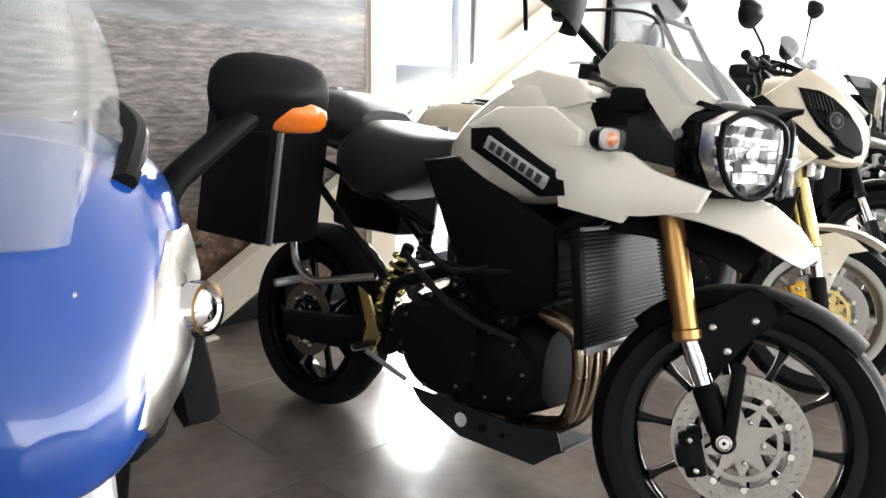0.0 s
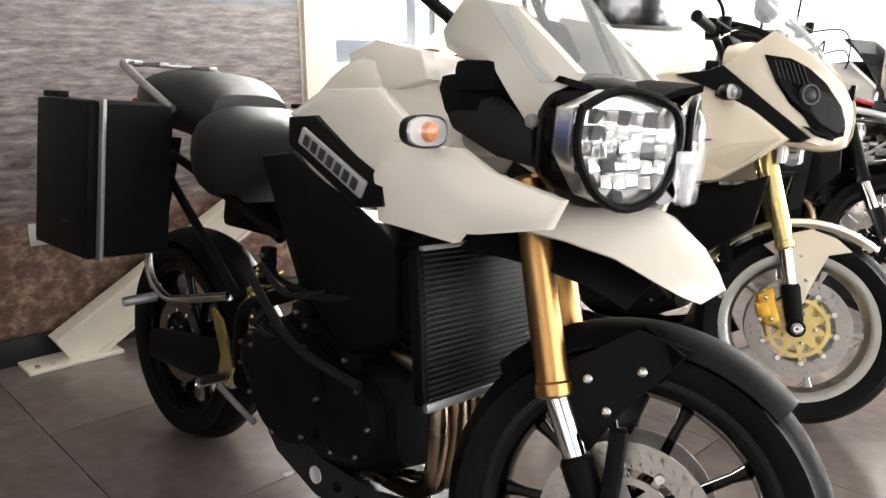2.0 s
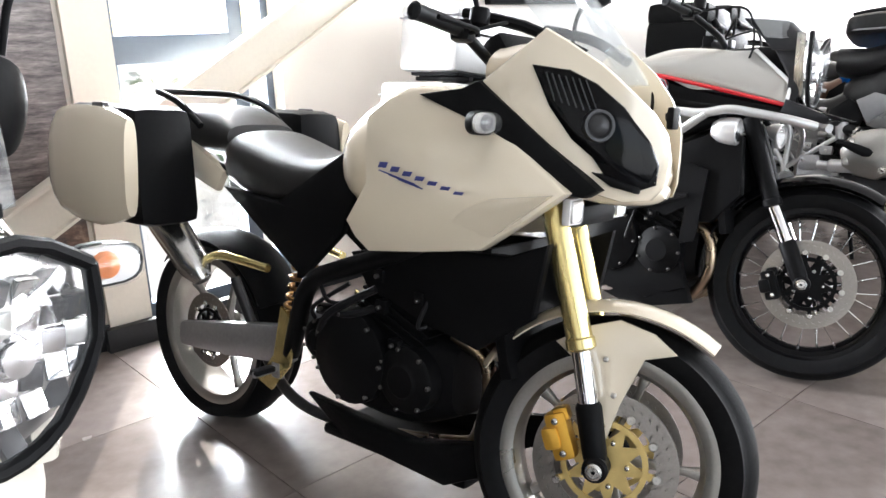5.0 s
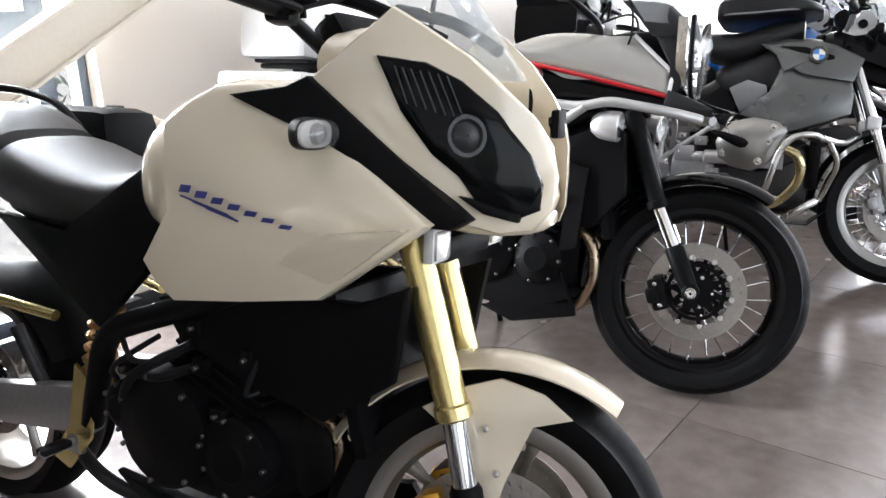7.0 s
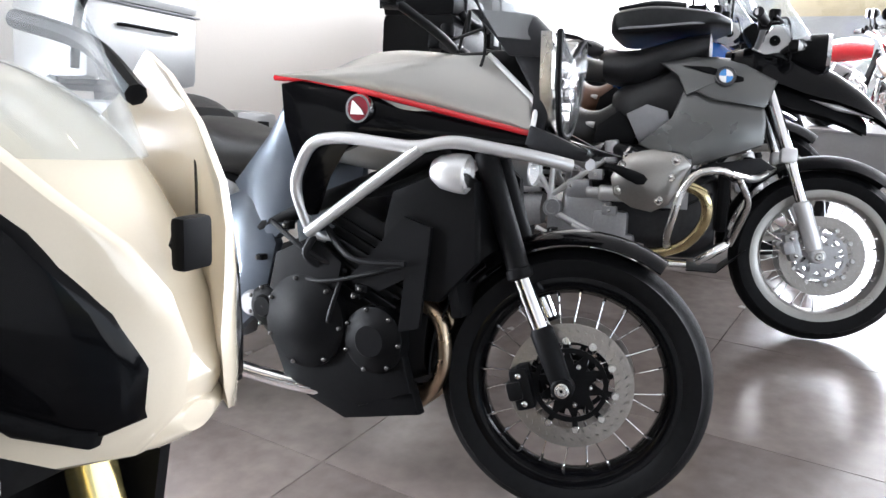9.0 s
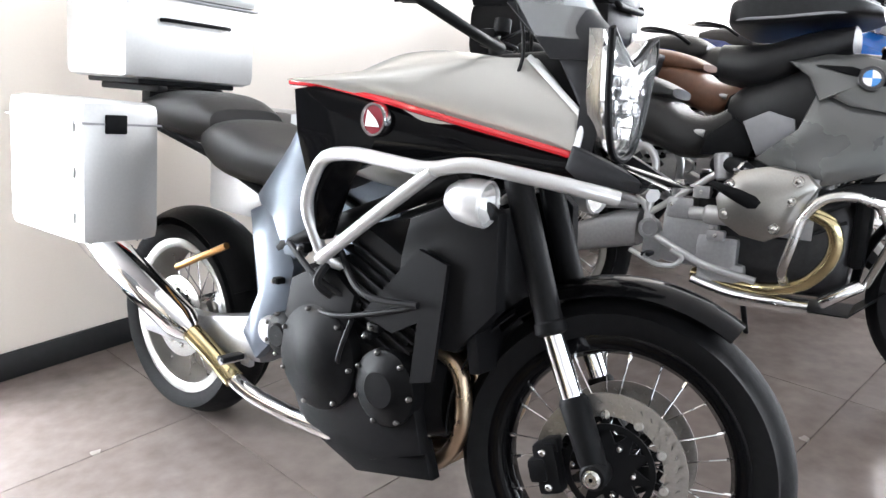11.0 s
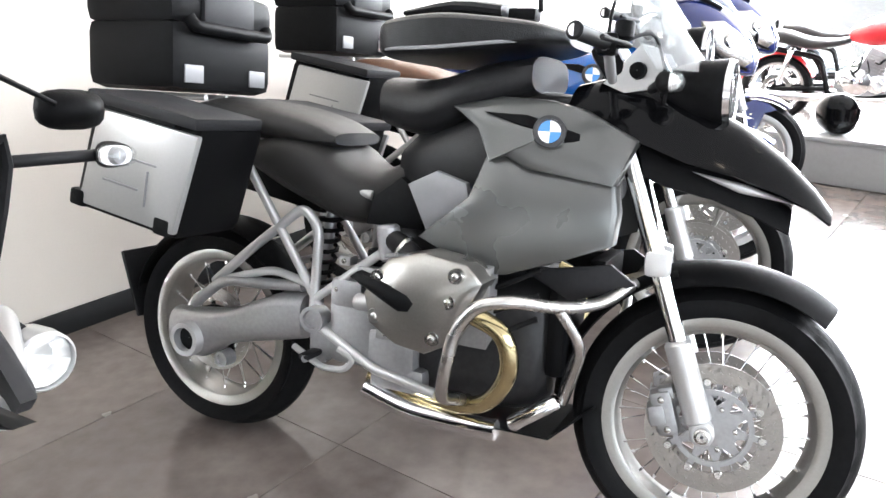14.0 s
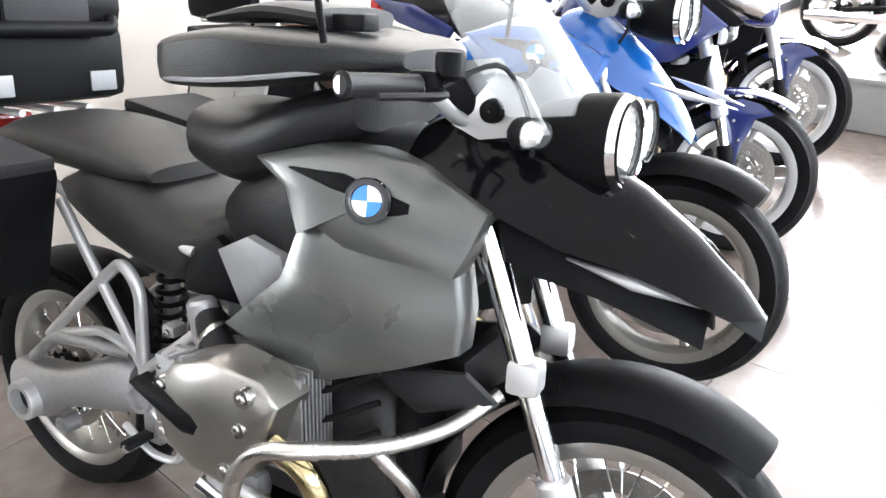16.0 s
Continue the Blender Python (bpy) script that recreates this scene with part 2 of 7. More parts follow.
MAT = {
    "tile": tile_material(),
    "grout": material("grey_grout", (0.045, 0.042, 0.040), rough=0.85, spec=0.1, bump=0.3),
    "wall": material("cream_paint", (0.80, 0.74, 0.67), rough=0.6, grain=120, vary=0.025, bump=0.15, bump_scale=350, stain=0.6),
    "white_wall": material("white_paint", (0.8, 0.79, 0.77), rough=0.55, grain=120, vary=0.03, bump=0.1, bump_scale=350, stain=0.6),
    "ceiling": material("ceiling_paint", (0.8, 0.79, 0.77), rough=0.7, vary=0.03),
    "skirting": material("black_skirting", (0.014, 0.014, 0.015), rough=0.4, spec=0.25, vary=0.2),
    "steel_paint": material("cream_steel_paint", (0.72, 0.66, 0.56), rough=0.4, vary=0.05, grain=60, bump=0.05),
    "mural": mural_material(),
    "frame_grey": material("grey_aluminium_frame", (0.10, 0.12, 0.15), rough=0.4, metal=0.3, vary=0.08),
    "pane": thin_glass("window_pane", (0.97, 0.99, 0.98), 0.02),
    "white": material("white_gloss_paint", (0.77, 0.725, 0.64), rough=0.2, coat=1.0, vary=0.02, grain=300, stain=2),
    "cream": material("pearl_white_paint", (0.74, 0.655, 0.51), rough=0.2, coat=1.0, vary=0.02, grain=400, stain=2),
    "black_plastic": material("black_moulded_plastic", (0.006, 0.006, 0.0065), rough=0.42, spec=0.06, vary=0.25, grain=90, bump=0.25, bump_scale=900),
    "grey_plastic": material("dark_grey_plastic", (0.024, 0.024, 0.026), rough=0.46, spec=0.12, vary=0.15, grain=90, bump=0.2, bump_scale=900),
    "black_gloss": material("black_gloss_paint", (0.003, 0.003, 0.0035), rough=0.12, coat=0.1, spec=0.08, vary=0.2, grain=200),
    "black_metal": material("black_engine_paint", (0.006, 0.006, 0.0065), rough=0.5, spec=0.09, metal=0.1, vary=0.3, grain=70, bump=0.15, bump_scale=500),
    "rubber": material("tyre_rubber", (0.007, 0.007, 0.0075), rough=0.55, spec=0.08, vary=0.3, grain=60, bump=0.35, bump_scale=700, stain=6),
    "rubber_soft": material("black_rubber", (0.010, 0.010, 0.011), rough=0.5, spec=0.15, vary=0.2),
    "vinyl": material("black_seat_vinyl", (0.018, 0.017, 0.0165), rough=0.40, spec=0.35, vary=0.18, grain=200, bump=0.5, bump_scale=1100),
    "leather": material("black_bag_leather", (0.012, 0.012, 0.013), rough=0.36, spec=0.25, vary=0.3, grain=60, bump=0.5, bump_scale=320),
    "chrome": material("chrome", (0.82, 0.82, 0.83), rough=0.07, metal=1.0, vary=0.05, rough_vary=0.5),
    "dull_steel": material("dull_zinc_steel", (0.13, 0.125, 0.12), rough=0.45, metal=1.0, vary=0.2, grain=150, bump=0.05),
    "steel": material("brushed_steel", (0.56, 0.55, 0.53), rough=0.27, metal=1.0, vary=0.12, grain=150, bump=0.05),
    "silver": material("silver_paint", (0.56, 0.56, 0.56), rough=0.34, metal=0.55, vary=0.06, grain=300, coat=0.3),
    "rim_metal": material("wheel_rim_alloy", (0.33, 0.32, 0.30), rough=0.3, metal=0.9, vary=0.08, grain=150),
    "silver_dull": material("cast_aluminium", (0.38, 0.38, 0.385), rough=0.42, metal=0.75, vary=0.14, grain=90, bump=0.2, bump_scale=600),
    "case_alu": material("aluminium_case_sheet", (0.46, 0.46, 0.455), rough=0.38, metal=0.5, vary=0.05, grain=120, bump=0.05),
    "dark_cast": material("dark_cast_metal", (0.035, 0.035, 0.037), rough=0.4, metal=0.5, vary=0.3, grain=60, bump=0.2, bump_scale=500),
    # metal colour; on the knee panels it paints in the mirrored sky
    "bluegrey": material("blue_grey_metal_and_sky_sheen", (0.10, 0.118, 0.145), rough=0.32, metal=0.5, vary=0.08),
    "gold": material("gold_anodised_fork", (0.52, 0.29, 0.11), rough=0.3, metal=1.0, vary=0.08, grain=100),
    "pale_gold": material("pale_gold_fork", (0.76, 0.63, 0.28), rough=0.26, metal=0.9, vary=0.06, grain=100),
    "caliper_gold": material("gold_caliper", (0.75, 0.42, 0.06), rough=0.35, metal=0.7, vary=0.1),
    "rotor_gold": material("gold_disc_carrier", (0.66, 0.50, 0.20), rough=0.38, metal=0.7, vary=0.1),
    "disc_steel": material("brake_disc_steel", (0.33, 0.31, 0.29), rough=0.36, metal=1.0, vary=0.15, grain=200, bump=0.08),
    "heat_steel": material("heat_tinted_exhaust", (0.40, 0.31, 0.22), rough=0.28, metal=1.0, vary=0.3, grain=10, stain=8),
    "brass_steel": material("golden_exhaust", (0.55, 0.46, 0.26), rough=0.17, metal=1.0, vary=0.3, grain=14, stain=9),
    "grey_paint": material("matt_graphite_paint", (0.125, 0.127, 0.124), rough=0.30, metal=0.65, vary=0.05, grain=500, coat=0.15),
    "titan_paint": material("silver_tank_paint", (0.44, 0.43, 0.40), rough=0.32, metal=0.5, vary=0.05, grain=500, coat=0.6),
    "red": material("red_stripe", (0.55, 0.012, 0.02), rough=0.25, coat=0.8, vary=0.08),
    "blue": material("bright_blue_paint", (0.003, 0.055, 0.30), rough=0.2, coat=1.0, vary=0.05, grain=300),
    "sky_blue": material("light_blue_paint", (0.006, 0.085, 0.33), rough=0.2, coat=1.0, vary=0.05, grain=300),
    "navy": material("navy_paint", (0.012, 0.022, 0.12), rough=0.18, coat=1.0, vary=0.08, grain=300),
    "dark_red": material("maroon_paint", (0.16, 0.012, 0.02), rough=0.2, coat=1.0, vary=0.08),
    "lens": thin_glass("clear_lens", (0.98, 0.98, 0.98), 0.05),
    "smoked": thin_glass("smoked_lens", (0.30, 0.30, 0.32), 0.03),
    "screen": thin_glass("clear_screen", (0.93, 0.95, 0.96), 0.07, 0.10),
    "reflector": material("lamp_reflector", (0.86, 0.86, 0.85), rough=0.2, metal=0.6, vary=0.05, bump=0.6, bump_scale=28),
    "amber": material("amber_lens", (0.85, 0.19, 0.01), rough=0.12, coat=1.0, vary=0.2, grain=150),
    "smoke_amber": material("pale_amber_bulb", (0.75, 0.22, 0.05), rough=0.3, vary=0.1),
    "red_lens": material("red_lens", (0.5, 0.01, 0.012), rough=0.12, coat=1.0, vary=0.1),
    "badge_grey": material("badge_letters", (0.03, 0.03, 0.032), rough=0.4, vary=0.1),
    "decal_blue": material("blue_decal", (0.05, 0.06, 0.22), rough=0.35, vary=0.1),
    "badge_blue": material("enamel_blue", (0.06, 0.25, 0.6), rough=0.15, coat=1.0, vary=0.05),
    "badge_white": material("enamel_white", (0.8, 0.8, 0.8), rough=0.2, coat=1.0, vary=0.03),
    "grey_trim": material("mid_grey_trim", (0.22, 0.22, 0.23), rough=0.4, vary=0.1),
    "orange": material("copper_seat_leather", (0.42, 0.2, 0.07), rough=0.4, vary=0.2),
    "brown": material("brown_leather", (0.12, 0.055, 0.03), rough=0.42, vary=0.25, bump=0.3, bump_scale=400),
    "plinth": material("grey_plinth", (0.30, 0.30, 0.30), rough=0.5, vary=0.06),
    "socket": material("brushed_socket_plate", (0.45, 0.42, 0.38), rough=0.35, metal=0.6, vary=0.05),
    "stand_black": material("black_display_board", (0.015, 0.015, 0.016), rough=0.4, vary=0.2),
    "paving": material("concrete_paving", (0.42, 0.41, 0.39), rough=0.85, grain=30, vary=0.15, bump=0.3),
    "leaf": material("hedge_leaf", (0.05, 0.09, 0.025), rough=0.5, vary=0.4, grain=20),
    "lamp_glow": glow("lamp_glow", (1.0, 0.86, 0.66), 14.0),
}

# ---- shaping ----
IDENT = Matrix.Identity(4)


def part(name, geo, mat, parent=None, label="", xf=None, soft=38):
    """One mesh object of (verts, faces) under a thing or a part."""
    verts, faces = geo
    me = bpy.data.meshes.new(name)
    if xf is not None:
        verts = [xf @ Vector(v) for v in verts]
    me.from_pydata([tuple(v) for v in verts], [], faces)
    bm = bmesh.new()
    bm.from_mesh(me)
    bmesh.ops.recalc_face_normals(bm, faces=bm.faces)
    bm.to_mesh(me)
    bm.free()
    me.shade_smooth()
    me.set_sharp_from_angle(angle=radians(soft))
    me.materials.append(MAT[mat])
    ob = new(name, me)
    ob.parent = parent
    if label:
        tagged(ob, label)
    return ob


def thing(name, m, label, category, group=""):
    ob = new(name)
    ob.matrix_basis = m
    ob.empty_display_size = 0.1
    return tagged(ob, label, category, group)


def joined(*geos):
    verts, faces = [], []
    for v, f in geos:
        o = len(verts)
        verts += [Vector(p) for p in v]
        faces += [tuple(i + o for i in q) for q in f]
    return verts, faces


def moved(geo, m):
    return [m @ Vector(v) for v in geo[0]], geo[1]


def mirrored(geo):
    return [Vector((v[0], -v[1], v[2])) for v in geo[0]], [tuple(reversed(f)) for f in geo[1]]


def spline(pts, steps=6, closed=False):
    pts = [Vector(p) for p in pts]
    if len(pts) < 3:
        return pts
    out, n = [], len(pts)
    for i in range(n if closed else n - 1):
        p = [pts[(i + j) % n] if closed else pts[min(max(i + j, 0), n - 1)] for j in (-1, 0, 1, 2)]
        for s in range(steps):
            t = s / steps
            out.append(0.5 * ((2 * p[1]) + (p[2] - p[0]) * t + (2 * p[0] - 5 * p[1] + 4 * p[2] - p[3]) * t * t + (3 * p[1] - p[0] - 3 * p[2] + p[3]) * t ** 3))
    return out if closed else out + [pts[-1]]


def bent(pts, radius=0.04, steps=5):
    """A path with straight runs and rounded corners."""
    pts = [Vector(p) for p in pts]
    out = [pts[0]]
    for a, b, c in zip(pts, pts[1:], pts[2:]):
        r = min(radius, (a - b).length * 0.45, (c - b).length * 0.45)
        p, q = b + (a - b).normalized() * r, b + (c - b).normalized() * r
        out += [p * (1 - t) ** 2 + b * 2 * t * (1 - t) + q * t * t for t in [i / steps for i in range(steps + 1)]]
    return out + [pts[-1]]


def tube(path, r, n=10, caps=True):
    """A round tube along a path; r: one radius or one for each point."""
    path = [Vector(p) for p in path]
    rs = r if isinstance(r, (list, tuple)) else [r] * len(path)
    verts, faces, side = [], [], None
    for i, p in enumerate(path):
        d = (path[min(i + 1, len(path) - 1)] - path[max(i - 1, 0)]).normalized()
        if side is None:
            side = d.orthogonal().normalized()
        side = (side - d * side.dot(d)).normalized()
        up = d.cross(side)
        verts += [p + (side * math.cos(a) + up * math.sin(a)) * rs[i] for a in [2 * math.pi * j / n for j in range(n)]]
    for i in range(len(path) - 1):
        faces += [(i * n + j, i * n + (j + 1) % n, (i + 1) * n + (j + 1) % n, (i + 1) * n + j) for j in range(n)]
    if caps:
        faces += [tuple(range(n)), tuple((len(path) - 1) * n + j for j in range(n))]
    return verts, faces


def rod(a, b, r, n=12):
    """A straight round bar with chamfered ends."""
    a, b = Vector(a), Vector(b)
    d = (b - a).normalized()
    c = min(r * 0.25, (b - a).length * 0.2)
    return tube([a, a + d * c, b - d * c, b], [r * 0.8, r, r, r * 0.8], n)


def turned(profile, at=(0, 0, 0), axis=(0, 1, 0), n=32, closed=False):
    """A lathe: profile of (radius, along) about an axis through at."""
    ax = Vector(axis).normalized()
    e1 = ax.orthogonal().normalized()
    e2 = ax.cross(e1)
    at, verts, faces, m = Vector(at), [], [], len(profile)
    for j in range(n):
        c, s = math.cos(2 * math.pi * j / n), math.sin(2 * math.pi * j / n)
        verts += [at + ax * y + (e1 * c + e2 * s) * r for r, y in profile]
    for j in range(n):
        o, q = j * m, (j + 1) % n * m
        faces += [(o + i, q + i, q + (i + 1) % m, o + (i + 1) % m) for i in range(m if closed else m - 1)]
    return verts, faces


def coil(a, b, r, wire, turns):
    """A coil spring from a to b."""
    a, b = Vector(a), Vector(b)
    d = (b - a).normalized()
    u = d.orthogonal().normalized()
    v = d.cross(u)
    n = turns * 12
    return tube([a + (b - a) * (i / n) + (u * math.cos(i * math.pi / 6) + v * math.sin(i * math.pi / 6)) * r for i in range(n + 1)], wire, 6)


def block(cx, cy, cz, sx, sy, sz, bevel=0.008, taper=1.0, shear=0.0):
    """A box with rounded edges; taper: the top's size; shear: how far the top is pushed forwards."""
    bm = bmesh.new()
    bmesh.ops.create_cube(bm, size=1)
    for v in bm.verts:
        k = taper if v.co.z > 0 else 1
        v.co = Vector((cx + v.co.x * sx * k + (shear if v.co.z > 0 else 0), cy + v.co.y * sy * k, cz + v.co.z * sz))
    if bevel:
        bmesh.ops.bevel(bm, geom=bm.edges[:], offset=min(bevel, 0.45 * min(sx, sy, sz)), segments=2, profile=0.6, affect="EDGES")
    bm.verts.index_update()
    out = [v.co.copy() for v in bm.verts], [tuple(v.index for v in f.verts) for f in bm.faces]
    bm.free()
    return out


def hull(sections, n=20):
    """A body lofted along x: sections of (x, z_low, z_high, half_width, squareness, y)."""
    verts, faces = [], []
    for sec in sections:
        x, lo, hi, hw, sq = sec[:5]
        y0 = sec[5] if len(sec) > 5 else 0
        for j in range(n):
            a = 2 * math.pi * j / n
            c, s = math.cos(a), math.sin(a)
            verts.append(Vector((x, y0 + hw * math.copysign(abs(c) ** (2 / sq), c), (lo + hi) / 2 + (hi - lo) / 2 * math.copysign(abs(s) ** (2 / sq), s))))
    for i in range(len(sections) - 1):
        faces += [(i * n + j, i * n + (j + 1) % n, (i + 1) * n + (j + 1) % n, (i + 1) * n + j) for j in range(n)]
    faces += [tuple(range(n)), tuple((len(sections) - 1) * n + j for j in range(n))]
    return verts, faces


def hull_side(sections):
    """The half-width of a lofted body at (x, z), to lay panels upon it."""
    def side(x, z):
        for a, b in zip(sections, sections[1:]):
            if x <= b[0] or b is sections[-1]:
                t = min(1, max(0, (x - a[0]) / (b[0] - a[0])))
                lo, hi, hw, sq = [p + (q - p) * t for p, q in zip(a[1:5], b[1:5])]
                k = min(0.97, abs(z - (lo + hi) / 2) / ((hi - lo) / 2))
                return hw * (1 - k ** sq) ** (1 / sq)
    return side


def smooth_hull(sections, n=20, steps=4):
    rows = spline([Vector((0, 0, 0))] * 0 or [Vector(s[:3]) for s in sections], steps)
    more = spline([Vector((s[3], s[4], s[5] if len(s) > 5 else 0)) for s in sections], steps)
    return hull([(a.x, a.y, a.z, max(b.x, 0.001), max(b.y, 1.2), b.z) for a, b in zip(rows, more)], n)


def panel(outline, y, bulge=0.02, thick=0.012, dx=0.0, dz=0.0, ctr=None, curve=0, creases=(1.0, 0.985, 0.93, 0.8, 0.55, 0.28), on=None):
    """A domed side panel on the right: outline of (x, z), y at its centre, dx and dz how y changes along; thick: depth of its turned-in edge."""
    pts = [Vector((p[0], p[1], 0)) for p in outline]
    if curve:
        pts = spline(pts, curve, closed=True)
    c = Vector((*ctr, 0)) if ctr else sum(pts, Vector()) / len(pts)
    verts, faces, n = [], [], len(pts)

    def at(p, out):
        if on:
            return Vector((p.x, -(on(p.x, p.y) + out), p.y))
        return Vector((p.x, -(abs(y) + dx * (p.x - c.x) + dz * (p.y - c.y) + out), p.y))

    verts += [at(p, -thick) for p in pts]
    for f in creases:
        verts += [at(c + (p - c) * f, bulge * (1 - f ** 3) + (0 if f < 1 else -0.004)) for p in pts]
    verts.append(at(c, bulge))
    rings = len(creases) + 1
    for i in range(rings - 1):
        faces += [(i * n + j, i * n + (j + 1) % n, (i + 1) * n + (j + 1) % n, (i + 1) * n + j) for j in range(n)]
    faces += [((rings - 1) * n + j, (rings - 1) * n + (j + 1) % n, len(verts) - 1) for j in range(n)]
    faces.append(tuple(range(n)))
    return verts, faces


def plate(outline, y, thick):
    """A flat plate cut to an outline of (x, z), from y to y + thick."""
    n = len(outline)
    verts = [Vector((x, y, z)) for x, z in outline] + [Vector((x, y + thick, z)) for x, z in outline]
    return verts, [tuple(range(n)), tuple(range(2 * n - 1, n - 1, -1))] + [(j, (j + 1) % n, n + (j + 1) % n, n + j) for j in range(n)]


def sheet(rows, thick=0.004):
    """A bent sheet from rows of points, given thickness."""
    rows = [[Vector(p) for p in r] for r in rows]
    h, w = len(rows), len(rows[0])
    norm = []
    for i in range(h):
        for j in range(w):
            a = rows[min(i + 1, h - 1)][j] - rows[max(i - 1, 0)][j]
            b = rows[i][min(j + 1, w - 1)] - rows[i][max(j - 1, 0)]
            norm.append(a.cross(b).normalized() if a.cross(b).length > 1e-9 else Vector((0, 0, 1)))
    flat = [p for r in rows for p in r]
    verts = flat + [p - m * thick for p, m in zip(flat, norm)]
    faces, k = [], h * w
    for i in range(h - 1):
        for j in range(w - 1):
            q = (i * w + j, i * w + j + 1, (i + 1) * w + j + 1, (i + 1) * w + j)
            faces += [q, tuple(k + v for v in reversed(q))]
    rim = [j for j in range(w)] + [i * w + w - 1 for i in range(1, h)] + [(h - 1) * w + j for j in range(w - 2, -1, -1)] + [i * w for i in range(h - 2, 0, -1)]
    faces += [(rim[i], rim[(i + 1) % len(rim)], k + rim[(i + 1) % len(rim)], k + rim[i]) for i in range(len(rim))]
    return verts, faces


def drilled_ring(r0, r1, y, thick, cells=36, rows=2, hole=0.35):
    """A brake disc: a flat ring pierced by round holes, staggered by rows."""
    verts, faces, step = [], [], 8
    for row in range(rows):
        ra, rb = r0 + (r1 - r0) * row / rows, r0 + (r1 - r0) * (row + 1) / rows
        for c in range(cells):
            a0, a1 = 2 * math.pi * (c + 0.5 * row) / cells, 2 * math.pi * (c + 1 + 0.5 * row) / cells
            am, rm = (a0 + a1) / 2, (ra + rb) / 2
            h = hole * min(rb - ra, rm * (a1 - a0)) * 0.5
            outer = [(ra, a0), (ra, am), (ra, a1), (rm, a1), (rb, a1), (rb, am), (rb, a0), (rm, a0)]
            o = len(verts)
            for yy in (y, y + thick):
                verts += [Vector((r * math.cos(a), yy, r * math.sin(a))) for r, a in outer]
                for i in range(step):
                    ph = math.pi * (1.25 + i * 0.25)
                    x, z = math.cos(ph) * h, math.sin(ph) * h
                    verts.append(Vector(((rm + x) * math.cos(am + z / rm), yy, (rm + x) * math.sin(am + z / rm))))
            for i in range(8):
                j = (i + 1) % 8
                faces += [(o + i, o + j, o + 8 + j, o + 8 + i), (o + 16 + j, o + 16 + i, o + 24 + i, o + 24 + j), (o + 8 + i, o + 8 + j, o + 24 + j, o + 24 + i)]
    inner = turned([(r0, y), (r0, y + thick)], n=cells * 2)
    outer_edge = turned([(r1, y), (r1, y + thick)], n=cells * 2)
    return joined((verts, faces), inner, outer_edge)


def bolt(at, r=0.007, axis=(0, -1, 0)):
    return turned([(0.0001, 0.006), (r * 0.55, 0.006), (r * 0.8, 0.005), (r, 0.003), (r, -0.006)], at, axis, 8)

# ---- the room ----
HIGH = 3.4


def slab(name, x0, x1, y0, y1, z0, z1, mat, label="", category="wall", bevel=0.0, parent=None):
    ob = part(name, block((x0 + x1) / 2, (y0 + y1) / 2, (z0 + z1) / 2, x1 - x0, y1 - y0, z1 - z0, bevel), mat, parent, label)
    if parent is None:
        ob.matrix_basis = ROOM
        tagged(ob, label, category, kind="structure")
    return ob


ground = part("ground", ([(-300, -300, -0.16), (300, -300, -0.16), (300, 300, -0.16), (-300, 300, -0.16)], [(0, 1, 2, 3)]), "paving")
tagged(ground, "pale concrete paving outside the showroom", "ground", kind="structure")
floor = slab("floor", -5.2, 16.2, -9.6, 0.0, -0.14, -0.012, "grout", "dark stone tiled showroom floor with grey joints", "floor")
ceiling = slab("ceiling", -5.2, 16.2, -9.6, 0.3, HIGH, HIGH + 0.2, "ceiling", "plain white plastered ceiling", "ceiling")
# back wall: mural part, post, window bay, long cream part
slab("wall_back_mural", -5.0, 1.22, 0.0, 0.25, -0.14, HIGH, "wall", "cream plastered wall behind the printed mural")
slab("wall_back_post", 1.22, 1.40, -0.03, 0.25, -0.14, HIGH, "steel_paint", "cream painted post beside the window")
slab("wall_back_over", 1.40, 2.17, 0.0, 0.25, 2.65, HIGH, "wall", "cream plaster above the tall window")
slab("wall_back_sill", 1.40, 2.17, 0.0, 0.25, -0.14, 0.05, "skirting", "low black sill under the tall window")
slab("wall_back_long", 2.17, 16.0, 0.0, 0.25, -0.14, HIGH, "wall", "long cream plastered wall behind the motorcycles")
slab("wall_left", -5.2, -5.0, -9.6, 0.25, -0.14, HIGH, "white_wall", "white plastered end wall")
# mural board
mural = part("mural", block(-1.7, -0.006, 1.6, 5.8, 0.012, 3.1, 0.002), "mural")
mural.matrix_basis = ROOM
tagged(mural, "large printed mural of grey and brown rock strata on the wall", "mural")
# skirtings
slab("baseboard_mural", -5.0, 1.22, -0.03, -0.013, 0, 0.11, "skirting", "black skirting below the mural", "baseboard", 0.004)
slab("baseboard_long", 2.17, 16.0, -0.018, -0.001, 0, 0.10, "skirting", "black skirting along the cream wall", "baseboard", 0.004)
slab("baseboard_post", 1.19, 2.17, -0.075, -0.032, 0, 0.10, "skirting", "black skirting before the window bay", "baseboard", 0.004)

# tall window
window = thing("window_1", ROOM, "tall window with grey aluminium frame and transom, bright daylight outside", "window")
tagged(window, kind="structure")
for nm, b in (("mullion", (2.00, 0.13, 1.35, 0.075, 0.09, 2.6)), ("transom", (1.69, 0.12, 1.22, 0.55, 0.09, 0.12)), ("jamb_frame", (1.425, 0.12, 1.35, 0.05, 0.08, 2.6)),
              ("head_frame", (1.785, 0.12, 2.62, 0.76, 0.08, 0.06)), ("bottom_rail", (1.69, 0.12, 0.085, 0.55, 0.08, 0.07)), ("side_frame", (2.15, 0.12, 1.35, 0.04, 0.08, 2.6))):
    part(nm, block(*b, 0.006), "frame_grey", window)
